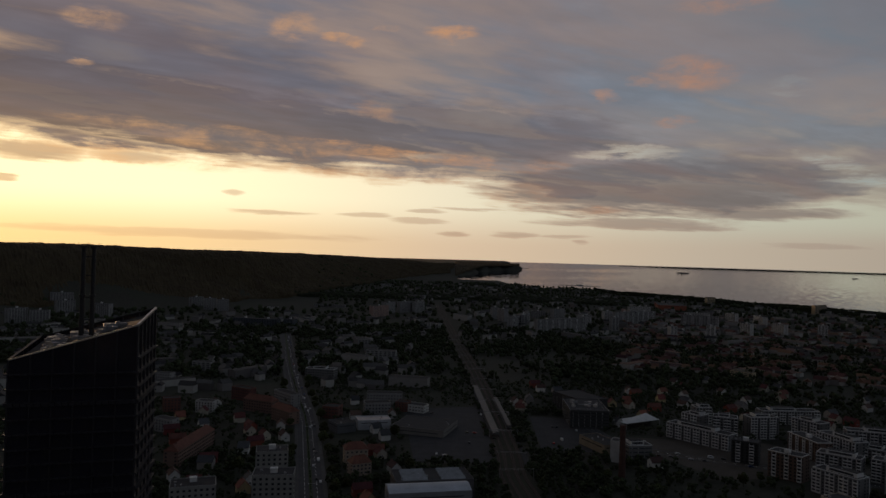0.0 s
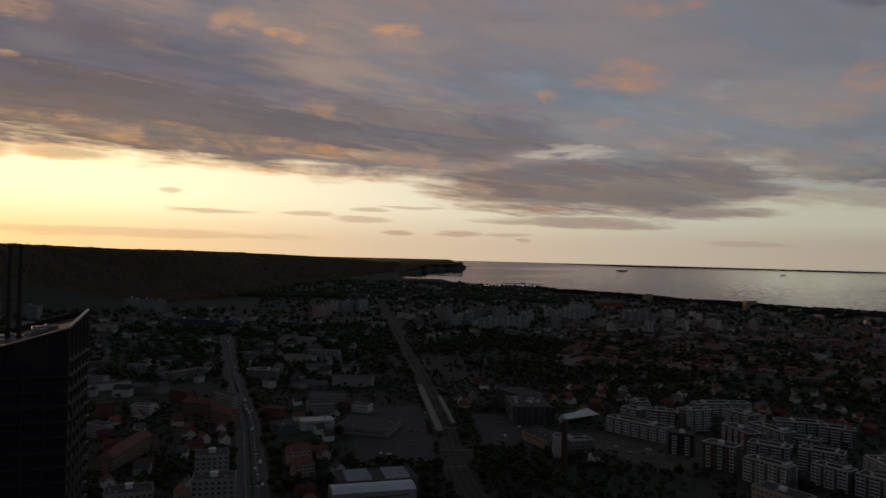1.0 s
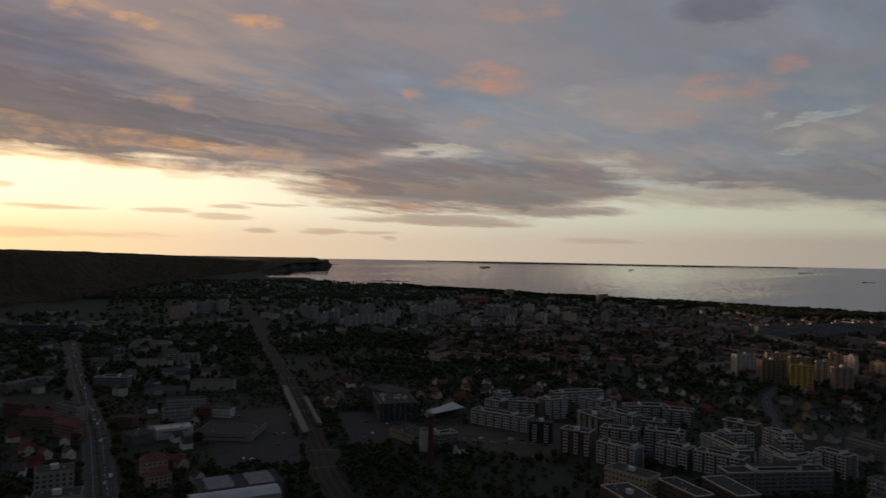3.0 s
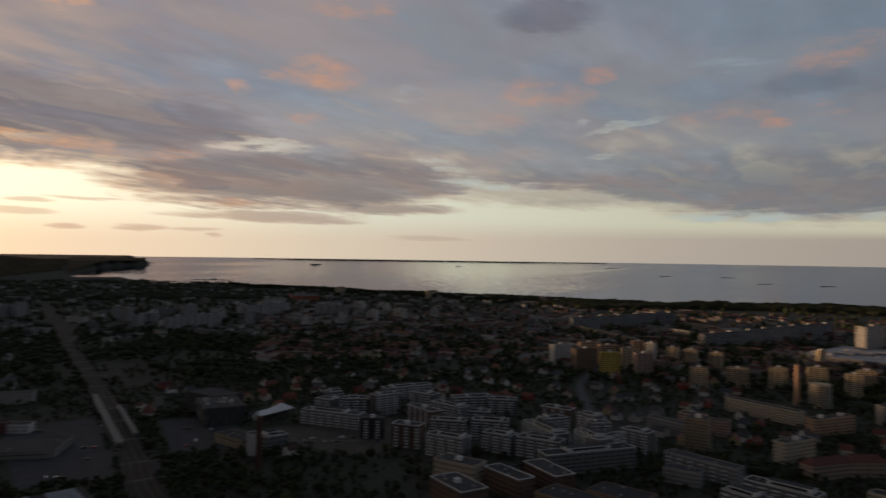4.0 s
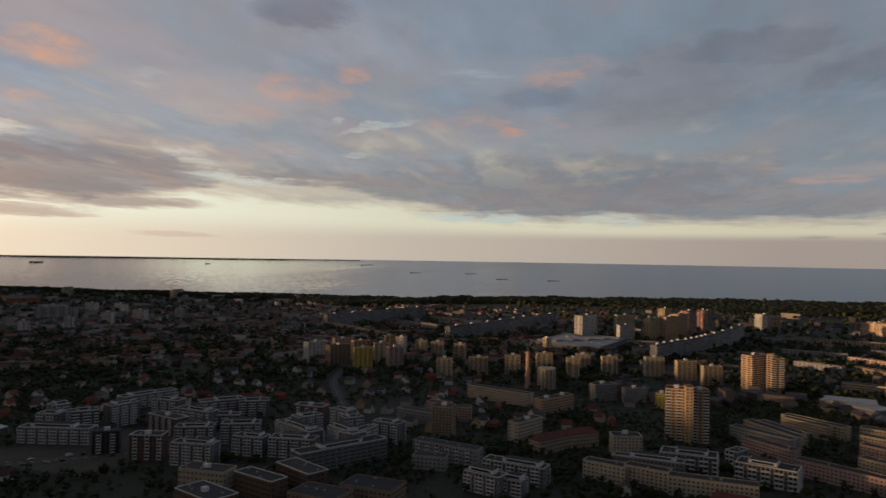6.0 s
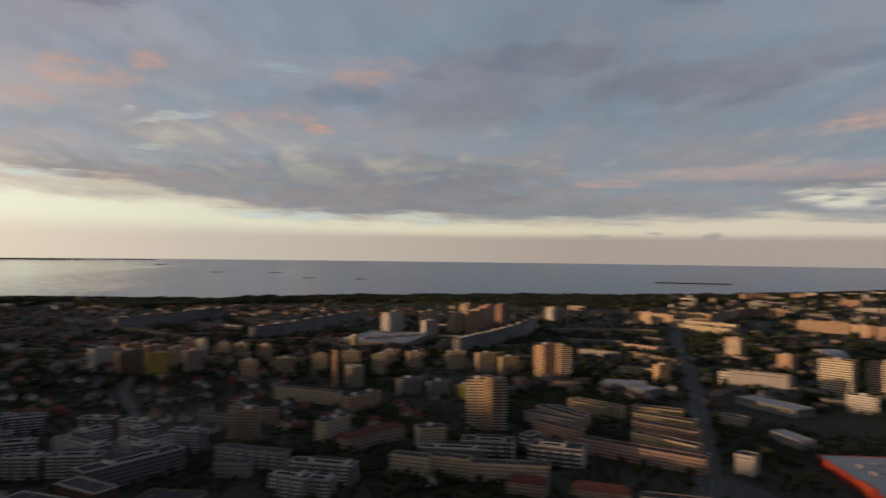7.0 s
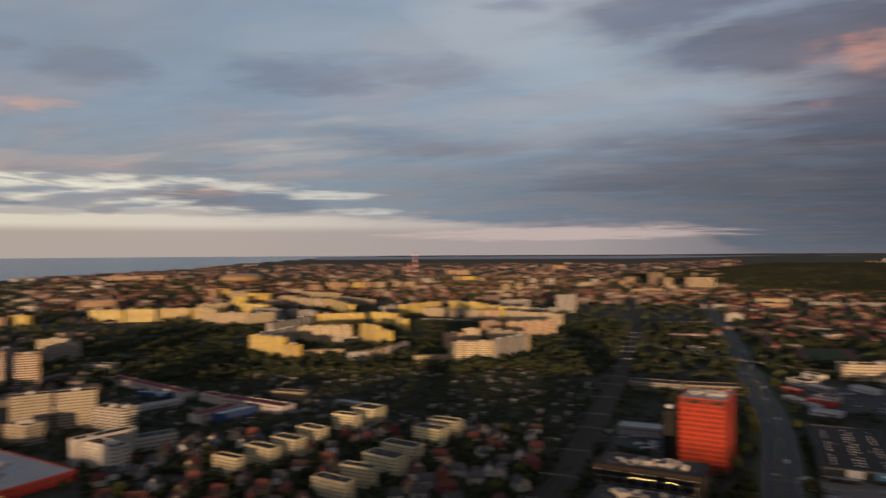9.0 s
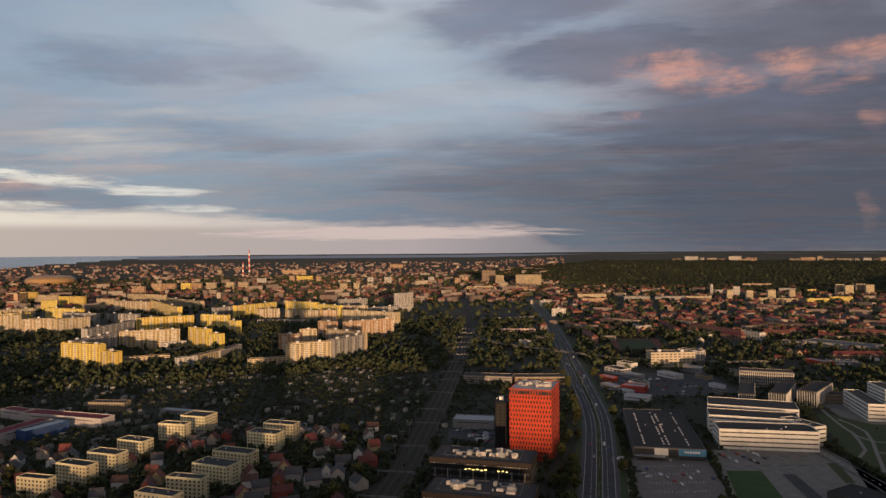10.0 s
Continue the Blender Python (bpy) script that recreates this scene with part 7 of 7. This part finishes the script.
def settle(t0, t1, d0, d1, count, turn, spread=18):
    """Houses strewn over a quarter, along streets of one bearing."""
    made = tries = 0
    while made < count and tries < count * 30:
        tries += 1
        a, d = rng.uniform(t0, t1), math.sqrt(rng.uniform(d0 * d0, d1 * d1))
        p = away(a, d)
        if not (free(p.x, p.y) and free(p.x + 6, p.y + 5) and free(p.x - 6, p.y - 5) and free(p.x + 6, p.y - 5)):
            continue
        th = turn + rng.choice([0, 90]) + rng.uniform(-spread, spread)
        i = rng.randrange(len(HOUSES))
        m = stand(p.x, p.y, th)
        if first_house[i]:
            first_house[i] = False
            HOUSES[i].matrix_basis = m
        else:
            copy_thing(HOUSES[i], m)
        take(p.x, p.y, th, 12, 11, 1)
        made += 1


settle(-52, -18, 700, 1100, 78, 25)
settle(-19, -6, 620, 1000, 22, 10)
settle(3, 21, 480, 850, 36, 20)
settle(-139, -103, 455, 690, 110, -35)
settle(-64, -48, 520, 900, 20, 15)
settle(-174, -156, 1150, 1550, 20, 20)

# ------------------------------------------------------------------ trees
def clump_points(seed, n, radius, height, base):
    """Centres and sizes of leaf clumps that make an uneven crown."""
    g = random.Random(seed)
    out = []
    while len(out) < n:
        p = Vector((g.uniform(-1, 1), g.uniform(-1, 1), g.uniform(-1, 1)))
        if .35 < p.length < 1:
            bulge = 1 + .28 * math.sin(3 * math.atan2(p.y, p.x) + seed)
            out.append((p.x * radius * bulge, p.y * radius * bulge, base + (p.z + 1) / 2 * height, radius * g.uniform(.20, .40) * (1.0 if n > 20 else 1.75 if n < 9 else 1.35)))
    return out


OCTA_V = np.array([(1, 0, 0), (-1, 0, 0), (0, 1, 0), (0, -1, 0), (0, 0, 1), (0, 0, -1)], float)
OCTA_F = np.array([(0, 2, 4), (2, 1, 4), (1, 3, 4), (3, 0, 4), (2, 0, 5), (1, 2, 5), (3, 1, 5), (0, 3, 5)])


def crown_arrays(seed, n, radius, height, base):
    g = np.random.RandomState(seed)
    vs, fs = [], []
    for i, (x, y, z, s) in enumerate(clump_points(seed, n, radius, height, base)):
        q, _ = np.linalg.qr(g.normal(size=(3, 3)))
        vs.append(OCTA_V @ q * s * g.uniform(.7, 1.3, (6, 1)) + (x, y, z))
        fs.append(OCTA_F + 6 * i)
    return np.vstack(vs), np.vstack(fs)


def tree_model(seed, height, radius):
    root = new("tree")
    tagged(root, "leafy broad green tree in dim light", "tree", "trees of the town")
    verts, faces = [], []

    def limb(a, b, r0, r1):
        k = len(verts)
        z = (b - a).normalized()
        u = z.orthogonal().normalized()
        w = z.cross(u)
        for c, rr in ((a, r0), (b, r1)):
            for i in range(6):
                t = math.pi * i / 3
                verts.append(tuple(c + (u * math.cos(t) + w * math.sin(t)) * rr))
        faces.extend((k + i, k + (i + 1) % 6, k + 6 + (i + 1) % 6, k + 6 + i) for i in range(6))
    fork = Vector((0, 0, height * .42))
    limb(Vector((0, 0, -.3)), fork, .32, .22)
    g = random.Random(seed)
    for i in range(5):
        a = i * 1.26 + g.uniform(-.3, .3)
        limb(fork, Vector((math.cos(a) * radius * .6, math.sin(a) * radius * .6, height * g.uniform(.6, .85))), .16, .05)
    part("trunk", mesh_of("trunk", verts, faces, BARK), root)
    v, f = crown_arrays(seed, 90, radius, height * .72, height * .28)
    part("crown", mesh_np("crown", v, f, LEAF_TREE), root)
    return root


TREES = [tree_model(11 + i, h, r) for i, (h, r) in enumerate([(11, 4.2), (9, 4.0), (13, 4.6), (8, 3.2), (15, 4.4)])]
first_tree = [True] * len(TREES)


def tree(x, y, s):
    i = rng.randrange(len(TREES))
    m = pose(x, y, 0, 0, 0, rng.uniform(0, 360)) @ Matrix.Diagonal((s, s, s * rng.uniform(.85, 1.15), 1))
    if first_tree[i]:
        first_tree[i] = False
        TREES[i].matrix_basis = m
        return
    ob = copy_thing(TREES[i], m)
    ob.matrix_basis = m


# avenue trees and the trees of the nearest quarters, one by one
made = 0
for nm, off in (("avenue", 19), ("avenue", -19), ("main_street", 15), ("main_street", -15), ("cross_road", 13), ("cross_road", -13)):
    for a, b in zip(LINES[nm], LINES[nm][1:]):
        e = b - a
        t = e.normalized()
        n = Vector((-t.y, t.x, 0))
        for s in (0, 9, 18):
            p = a + n * (off + rng.uniform(-2, 2)) + t * s
            if 430 < p.length < 1000 and rng.random() < .22:
                tree(p.x, p.y, rng.uniform(.6, 1.0))
                take(p.x, p.y, 0, 6, 6, 0)
while made < 80:
    a = rng.choice([rng.uniform(-138, -104), rng.uniform(-95, -40), rng.uniform(-38, 20), rng.uniform(-172, -148)])
    d = math.sqrt(rng.uniform(440 ** 2, 680 ** 2))
    p = away(a, d)
    if free(p.x, p.y):
        tree(p.x, p.y, rng.uniform(.55, 1.05))
        take(p.x, p.y, 0, 5, 5, 0)
        made += 1


def strew(name, label, templates, spots, material):
    """Many trees as one mass."""
    vs, fs, k = [], [], 0
    g = np.random.RandomState(5)
    for x, y, z, s in spots:
        v, f = templates[g.randint(len(templates))]
        a = g.uniform(0, 6.28)
        c, sn = math.cos(a), math.sin(a)
        q = v * s
        q = np.column_stack((q[:, 0] * c - q[:, 1] * sn, q[:, 0] * sn + q[:, 1] * c, q[:, 2] * g.uniform(.8, 1.25)))
        vs.append(q + (x, y, z))
        fs.append(f + k)
        k += len(v)
    ob = new(name, mesh_np(name, np.vstack(vs), np.vstack(fs), material))
    return tagged(ob, label, "trees", kind="stuff")


PHI = (1 + 5 ** .5) / 2
ICO_V = np.array([(-1, PHI, 0), (1, PHI, 0), (-1, -PHI, 0), (1, -PHI, 0), (0, -1, PHI), (0, 1, PHI), (0, -1, -PHI), (0, 1, -PHI), (PHI, 0, -1), (PHI, 0, 1), (-PHI, 0, -1), (-PHI, 0, 1)]) / 1.902
ICO_F = np.array([(0, 11, 5), (0, 5, 1), (0, 1, 7), (0, 7, 10), (0, 10, 11), (1, 5, 9), (5, 11, 4), (11, 10, 2), (10, 7, 6), (7, 1, 8), (3, 9, 4), (3, 4, 2), (3, 2, 6), (3, 6, 8), (3, 8, 9), (4, 9, 5), (2, 4, 11), (6, 2, 10), (8, 6, 7), (9, 8, 1)])


def mass_arrays(seed, n, radius, height):
    """A crown for the middle distance: a few knobbly masses of leaves."""
    g = np.random.RandomState(seed)
    vs, fs = [], []
    for i in range(n):
        a, q = 6.28 * i / n + g.uniform(-.5, .5), radius * g.uniform(.25, .6) * (i > 0)
        s = radius * g.uniform(.5, .78)
        v = ICO_V * s * g.uniform(.68, 1.28, (12, 1)) * (1, 1, g.uniform(.8, 1.2))
        vs.append(v + (q * math.cos(a), q * math.sin(a), height * g.uniform(.4, .75)))
        fs.append(ICO_F + 12 * i)
    return np.vstack(vs), np.vstack(fs)


near_t = [crown_arrays(40 + i, 5, 2.6, 5.0, 1.2) for i in range(8)]
for v, f in near_t:
    v[:, :2] *= 1.25
far_t = [crown_arrays(60 + i, 6, 4.4, 7.0, 1.0) for i in range(8)]
last_t = [mass_arrays(80 + i, 1, 8.0, 8.0) for i in range(8)]


def green(x, y):
    """How leafy a spot is, 0 to 1."""
    v = noise.noise(Vector((x / 160, y / 160, 4.0))) * .9 + .5
    a, d = turn_of(x, y), math.hypot(x, y)
    if -141 < a < -100 and 640 < d < 1250:       # allotment gardens
        v += .55
    if -95 < a < -40 and d < 1000:
        v -= .05
    return v


fine_t = [crown_arrays(140 + i, 15, 3.2, 6.0, 1.2) for i in range(8)]
hedge_t = [crown_arrays(160 + i, 30, 2.2, 3.6, .2) for i in range(6)]
g1 = random.Random(21)
for line, wide, gap, size in (([(198, -633), (142, -512), (120, -462)], 2.0, 2.6, .9), ([(297, -675), (199, -479), (182, -445)], 3.0, 2.8, 1.0), ([(391, -739), (330, -612), (300, -560)], 5.0, 3.2, 1.5), ([(262, -500), (238, -440)], 2.0, 2.4, 1.2), ([(112, -694), (62, -620), (40, -585)], 3.0, 3.0, 1.2), ([(160, -830), (112, -694)], 8.0, 3.2, 1.3), ([(182, -628), (206, -668), (222, -700)], 2.5, 3.0, .9)):
    spots = []
    for a, b in zip(line, line[1:]):
        va, vb = Vector(a), Vector(b)
        n = int((vb - va).length / gap)
        for i in range(n):
            q = va.lerp(vb, (i + g1.random()) / n)
            spots.append((q.x + g1.uniform(-wide, wide), q.y + g1.uniform(-wide, wide), 0, size * g1.uniform(.6, 1.2)))
            take(q.x, q.y, 0, 4, 4, 0)
    strew("hedgerow", "row of dark green bushes beside paving", hedge_t, spots, LEAF)
for name in ("avenue", "main_street"):
    spots = []
    for a, b in zip(LINES[name], LINES[name][1:]):
        for i in range(6):
            q = a.lerp(b, (i + g1.random()) / 6)
            if 430 < q.length < 1000:
                spots.append((q.x, q.y, .1, g1.uniform(.16, .34)))
    strew("median_shrubs", "low green shrubs along the median", hedge_t, spots, LEAF)
spots = []
for a, b in zip(rail_line, rail_line[1:]):
    t = (b - a).normalized()
    n = Vector((-t.y, t.x, 0))
    for o, wide in ((-2, .5), (4.8, .4), (-15.5, 2), (13, 2), (-15.5, 2), (13, 2)):
        q = a.lerp(b, g1.random()) + n * (o + g1.uniform(-wide, wide))
        if 380 < q.length < 1500 and g1.random() < (.25 if abs(o) < 10 else .8):
            spots.append((q.x, q.y, 0, g1.uniform(.15, .3) if abs(o) < 10 else g1.uniform(.5, 1.3)))
strew("trackside_bushes", "green bushes and weeds beside the tracks", hedge_t, spots, LEAF)
spots, close = [], []
for i in range(62000):
    a, d = g1.uniform(-178, 34), math.sqrt(g1.uniform(420 ** 2, 1000 ** 2))
    p = away(a, d)
    if free(p.x, p.y) and g1.random() < green(p.x, p.y):
        garden = -142 < a < -99 and d > 640
        size = g1.choice([g1.uniform(.3, .6), g1.uniform(.6, 1.15)]) * (.72 if garden else 1.0)
        (close if d < 640 else spots).append((p.x, p.y, 0, size))
for i in range(3200):
    a, d = g1.uniform(-137, -102), math.sqrt(g1.uniform(420 ** 2, 660 ** 2))
    p = away(a, d)
    if len(close) < 40000 and free(p.x, p.y) and g1.random() < .6:
        close.insert(0, (p.x, p.y, 0, g1.uniform(.4, 1.1)))
strew("near_garden_trees", "leafy garden trees and bushes between houses", fine_t, close[:7000], LEAF)
strew("garden_trees", "dark green garden trees between buildings", near_t, spots[:21000], LEAF)
for name, words, templates, d0, d1, tries_, most in (("town_trees", "dark green treetops across the town", far_t, 1000, 1700, 36000, 16000), ("far_trees", "dark treetops of the farther town", last_t, 1700, 4600, 44000, 16000)):
    spots = []
    for i in range(tries_):
        a, d = g1.uniform(-178, 34), math.sqrt(g1.uniform(d0 ** 2, d1 ** 2))
        p = away(a, d)
        if free(p.x, p.y) and g1.random() < green(p.x, p.y) * .95 + .1 and not is_sea(a, d + 60) and not (a > 10 and d > 2200):
            q = place(a, d, land(a, d))
            spots.append((*q, g1.uniform(.6, 1.5) * shift(d)))
    strew(name, words, templates, spots[:most], LEAF)

# allotment sheds
walls, roofs = [], []
for i in range(700):
    a, d = g1.uniform(-143, -100), math.sqrt(g1.uniform(640 ** 2, 1300 ** 2))
    p = away(a, d)
    if free(p.x, p.y):
        w, l, h = g1.uniform(2.5, 4.5), g1.uniform(3, 6), g1.uniform(2.6, 4.2)
        walls.append((p.x, p.y, h / 2, w, l, h))
        roofs.append((p.x, p.y, h + .15, w + .6, l + .6, .3))
tagged(new("allotment_sheds", box_mesh("allotment_sheds", walls, surface("shed_boards", (.28, .26, .23), .85, .3, .25, .3, tint=.6, island=True))), "small garden sheds of the allotments", "sheds", kind="stuff")
tagged(new("shed_roofs", box_mesh("shed_roofs", roofs, surface("shed_felt", (.20, .18, .175), .8, .3, .25, .3, tint=.7, island=True))), "pale felt roofs of allotment sheds", "roofs", kind="stuff")


# ------------------------------------------------------------------ woods
def woods(name, label, t0, t1, d0, d1, nt, nd, tall=9.0, rough=5.0, edge=True, material=WOODLAND):
    """A bumpy sheet of treetops over rising ground."""
    g = np.random.RandomState(len(name))
    verts, faces = [], []
    for i in range(nd + 1):
        for j in range(nt + 1):
            a = t0 + (t1 - t0) * j / nt
            lo, hi = d0(a), d1(a)
            d = lo + (hi - lo) * (i / nd) ** 1.3
            rim = min(i, nd - i) < 1 or (edge and (j == 0 or j == nt))
            z = land(a, d)
            z = max(z, 0) + (-2 if rim else tall + rough * (g.rand() - .5) * 2 + 3 * noise.noise(away(a, d) / 60) + 6 * noise.noise(away(a, d) / 210))
            verts.append(tuple(place(a + g.uniform(-.3, .3) * (t1 - t0) / nt, d, z)))
    for i in range(nd):
        for j in range(nt):
            k = i * (nt + 1) + j
            faces.append((k, k + nt + 1, k + nt + 2, k + 1))
    return tagged(new(name, mesh_of(name, verts, faces, material)), label, "forest", kind="stuff")


woods("hill_forest", "dark wooded hills under the glow", -1, 34, lambda a: blend(a, HILL_FOOT) + 60, lambda a: blend(a, HILL_FOOT) + 4200, 360, 120, 9, 3, material=HAZED_WOOD)
woods("cape_forest", "wooded cliff of the far cape", -6.2, -1.0, lambda a: blend(a, [(-6.2, 10500), (-6.0, 10300), (-3.5, 9100), (-2.6, 7700), (-1.0, 5900)]), lambda a: 16000, 70, 40, 8, 4, material=HAZED_WOOD)
woods("shore_forest", "dark belt of pine wood along the shore", -97, -12, lambda a: blend(a, SHORE) - blend(a, [(-97, 900), (-85, 800), (-70, 900), (-60, 420), (-48, 330), (-40, 520), (-30, 300), (-12, 200)]), lambda a: blend(a, SHORE) - 25, 620, 34, 9, 4.5)
woods("ridge_forest", "dark wooded ridge behind the southern quarter", -178, -143.5, lambda a: blend(a, [(-178, 2950), (-160, 3150), (-152, 3500), (-147, 4200), (-143, 4900)]), lambda a: 5200, 300, 90, 9, 5)
woods("park_wood", "dark wood beside the railway", -15, 12, lambda a: 2750, lambda a: blend(a, [(-15, 3100), (12, 3000)]), 130, 14, 8, 4)


# ------------------------------------------------------------------ the far town
def far_town(name, label, t0, t1, d0, d1, count, low_, high_, wall_mat, roof_mat, seed):
    g = random.Random(seed)
    wall_v, wall_f, roof_v, roof_f = [], [], [], []
    for i in range(count):
        a, d = g.uniform(t0, t1), d0 * (d1 / d0) ** g.random()
        if is_sea((a + 180) % 360 - 180, d) or is_sea((a + 180) % 360 - 180, d + 120):
            continue
        if d < 3300 and not free(*away(a, d)[:2]):
            continue
        big = g.random() < .16
        w, l, h = (g.uniform(12, 16), g.uniform(25, 70), g.uniform(high_ * .5, high_)) if big else (g.uniform(9, 13), g.uniform(10, 26), g.uniform(low_ * .7, low_ * 1.3))
        p = away(a, d)
        m = stand(p.x, p.y, g.uniform(0, 180), land(a, d))
        k = len(wall_v)
        for z in (-2, h):
            for x, y in ((-l / 2, -w / 2), (l / 2, -w / 2), (l / 2, w / 2), (-l / 2, w / 2)):
                wall_v.append(tuple(m @ Vector((x, y, z))))
        wall_f += [(k, k + 1, k + 5, k + 4), (k + 1, k + 2, k + 6, k + 5), (k + 2, k + 3, k + 7, k + 6), (k + 3, k, k + 4, k + 7)]
        k = len(roof_v)
        r = .4 if big else w * .4
        for x, y, z in ((-l / 2 - .4, -w / 2 - .4, h), (l / 2 + .4, -w / 2 - .4, h), (l / 2 + .4, w / 2 + .4, h), (-l / 2 - .4, w / 2 + .4, h), (-l / 2, 0, h + r), (l / 2, 0, h + r)):
            roof_v.append(tuple(m @ Vector((x, y, z))))
        roof_f += [(k, k + 1, k + 5, k + 4), (k + 2, k + 3, k + 4, k + 5), (k + 1, k + 2, k + 5), (k + 3, k, k + 4)]
    tagged(new(name + "_walls", mesh_of(name, wall_v, wall_f, wall_mat)), label, "far buildings", kind="stuff")
    tagged(new(name + "_roofs", mesh_of(name, roof_v, roof_f, roof_mat)), label.replace("walls", "roofs"), "far roofs", kind="stuff")


far_wall = surface("far_walls", (.18, .145, .13), .85, .2, .1, .02, tint=.7, island=True)
far_roof = surface("far_roofs", (.20, .066, .052), .85, .25, .15, .02, tint=.6, island=True)
grey_roof = surface("far_grey_roofs", (.07, .065, .065), .85, .25, .15, .02, tint=.6, island=True)
pale_wall = surface("pale_far_walls", (.30, .28, .26), .85, .2, .1, .02, tint=.6, island=True)
dull_roof = surface("dull_far_roofs", (.11, .048, .038), .85, .25, .15, .02, tint=.6, island=True)
far_town("old_town", "distant brick town walls", -152, -99, 2300, 9500, 2300, 8, 22, far_wall, far_roof, 31)
far_town("south_quarter", "distant garden quarter walls", -178, -150, 1500, 3300, 620, 7, 14, far_wall, far_roof, 32)
far_town("east_quarter", "distant harbour quarter walls", -104, -82, 2400, 5200, 420, 8, 24, pale_wall, grey_roof, 33)
far_town("north_quarter", "distant seaside quarter walls", -40, 3, 1500, 4300, 600, 8, 15, pale_wall, grey_roof, 34)
far_town("garden_quarter", "garden quarter walls among trees", -62, -14, 1150, 2400, 950, 7, 12, pale_wall, dull_roof, 35)
far_town("hill_edge", "villa walls below the hills", 2, 33, 900, 2000, 260, 8, 14, pale_wall, grey_roof, 36)
far_town("middle_quarter", "low walls between apartment blocks", -104, -62, 900, 2500, 420, 7, 15, far_wall, grey_roof, 37)

# ------------------------------------------------------------------ at sea and over the hills
hull_mat = surface("ship_hull", (.10, .10, .11), .6, .2, .1, .05)


def ship(turn, d, length):
    root = new("cargo_ship")
    p = away(turn, d)
    root.matrix_basis = stand(p.x, p.y, turn + 8)
    tagged(root, "low dark cargo ship anchored in the bay", "ship", "ships at anchor")
    part("hull", mesh_of("hull", [(-length / 2, -9, 0), (length / 2, 0, 0), (-length / 2, 9, 0), (-length / 2, -10, 1.8), (length / 2 + 6, 0, 2.2), (-length / 2, 10, 1.8)], [(0, 1, 4, 3), (1, 2, 5, 4), (2, 0, 3, 5), (3, 4, 5)], hull_mat), root)
    part("bridge_house", box_mesh("bridge_house", [(-length * .4, 0, 3.4, length * .08, 12, 3.2)], METAL), root)


ship(-18.9, 12040, 120)
ship(-30.3, 12677, 80)
ship(-6.7, 12358, 120)
ship(-51.0, 7382, 120)
ship(-53.5, 5676, 90)
ship(-57.6, 5523, 90)
ship(-42.6, 13207, 240)
ship(-46.5, 7468, 110)
ship(-18.8, 12781, 200)

pier = new("pier")
tagged(pier, "long timber pier reaching into the bay", "pier")
part("deck", ribbon_mesh("deck", [tuple(away(-9.5, 4650)[:2]), tuple(away(-12.6, 4560)[:2])], 0, 14, 6, DARK_METAL, 3)[0], pier)
part("pier_house", box_mesh("pier_house", [(*place(-11.0, 4600, 9), 30, 14, 6)], STYLE['white'][0]), pier)
mole = new("breakwater")
tagged(mole, "long low dark harbour breakwater", "breakwater")
part("mound", ribbon_mesh("mound", [tuple(away(-86.5, 5700)[:2]), tuple(away(-81, 5700)[:2])], 0, 16, 5, DARK_METAL, 6)[0], mole)
spit = new("far_spit", ribbon_mesh("far_spit", [tuple(away(-14 - 4 * i, 30000)[:2]) for i in range(8)], 0, 300, 9, WOODLAND, 30)[0])
tagged(spit, "thin dark peninsula on the sea horizon", "peninsula", kind="structure")

# strip of far country that glows blue-grey, air haze put into its colour
haze = bpy.data.materials.new("painted_haze")
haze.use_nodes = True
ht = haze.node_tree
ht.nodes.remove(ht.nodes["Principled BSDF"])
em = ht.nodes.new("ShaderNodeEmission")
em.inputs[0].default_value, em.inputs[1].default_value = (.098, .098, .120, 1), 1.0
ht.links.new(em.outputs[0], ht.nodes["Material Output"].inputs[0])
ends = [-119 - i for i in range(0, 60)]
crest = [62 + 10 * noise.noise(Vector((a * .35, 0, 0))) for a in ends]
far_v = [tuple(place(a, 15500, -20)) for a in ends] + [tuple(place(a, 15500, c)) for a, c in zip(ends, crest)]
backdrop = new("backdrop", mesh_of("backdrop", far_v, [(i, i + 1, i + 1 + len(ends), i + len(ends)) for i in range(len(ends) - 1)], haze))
tagged(backdrop, "flat country on the horizon, glowing blue-grey as painted haze", "backdrop", kind="structure")
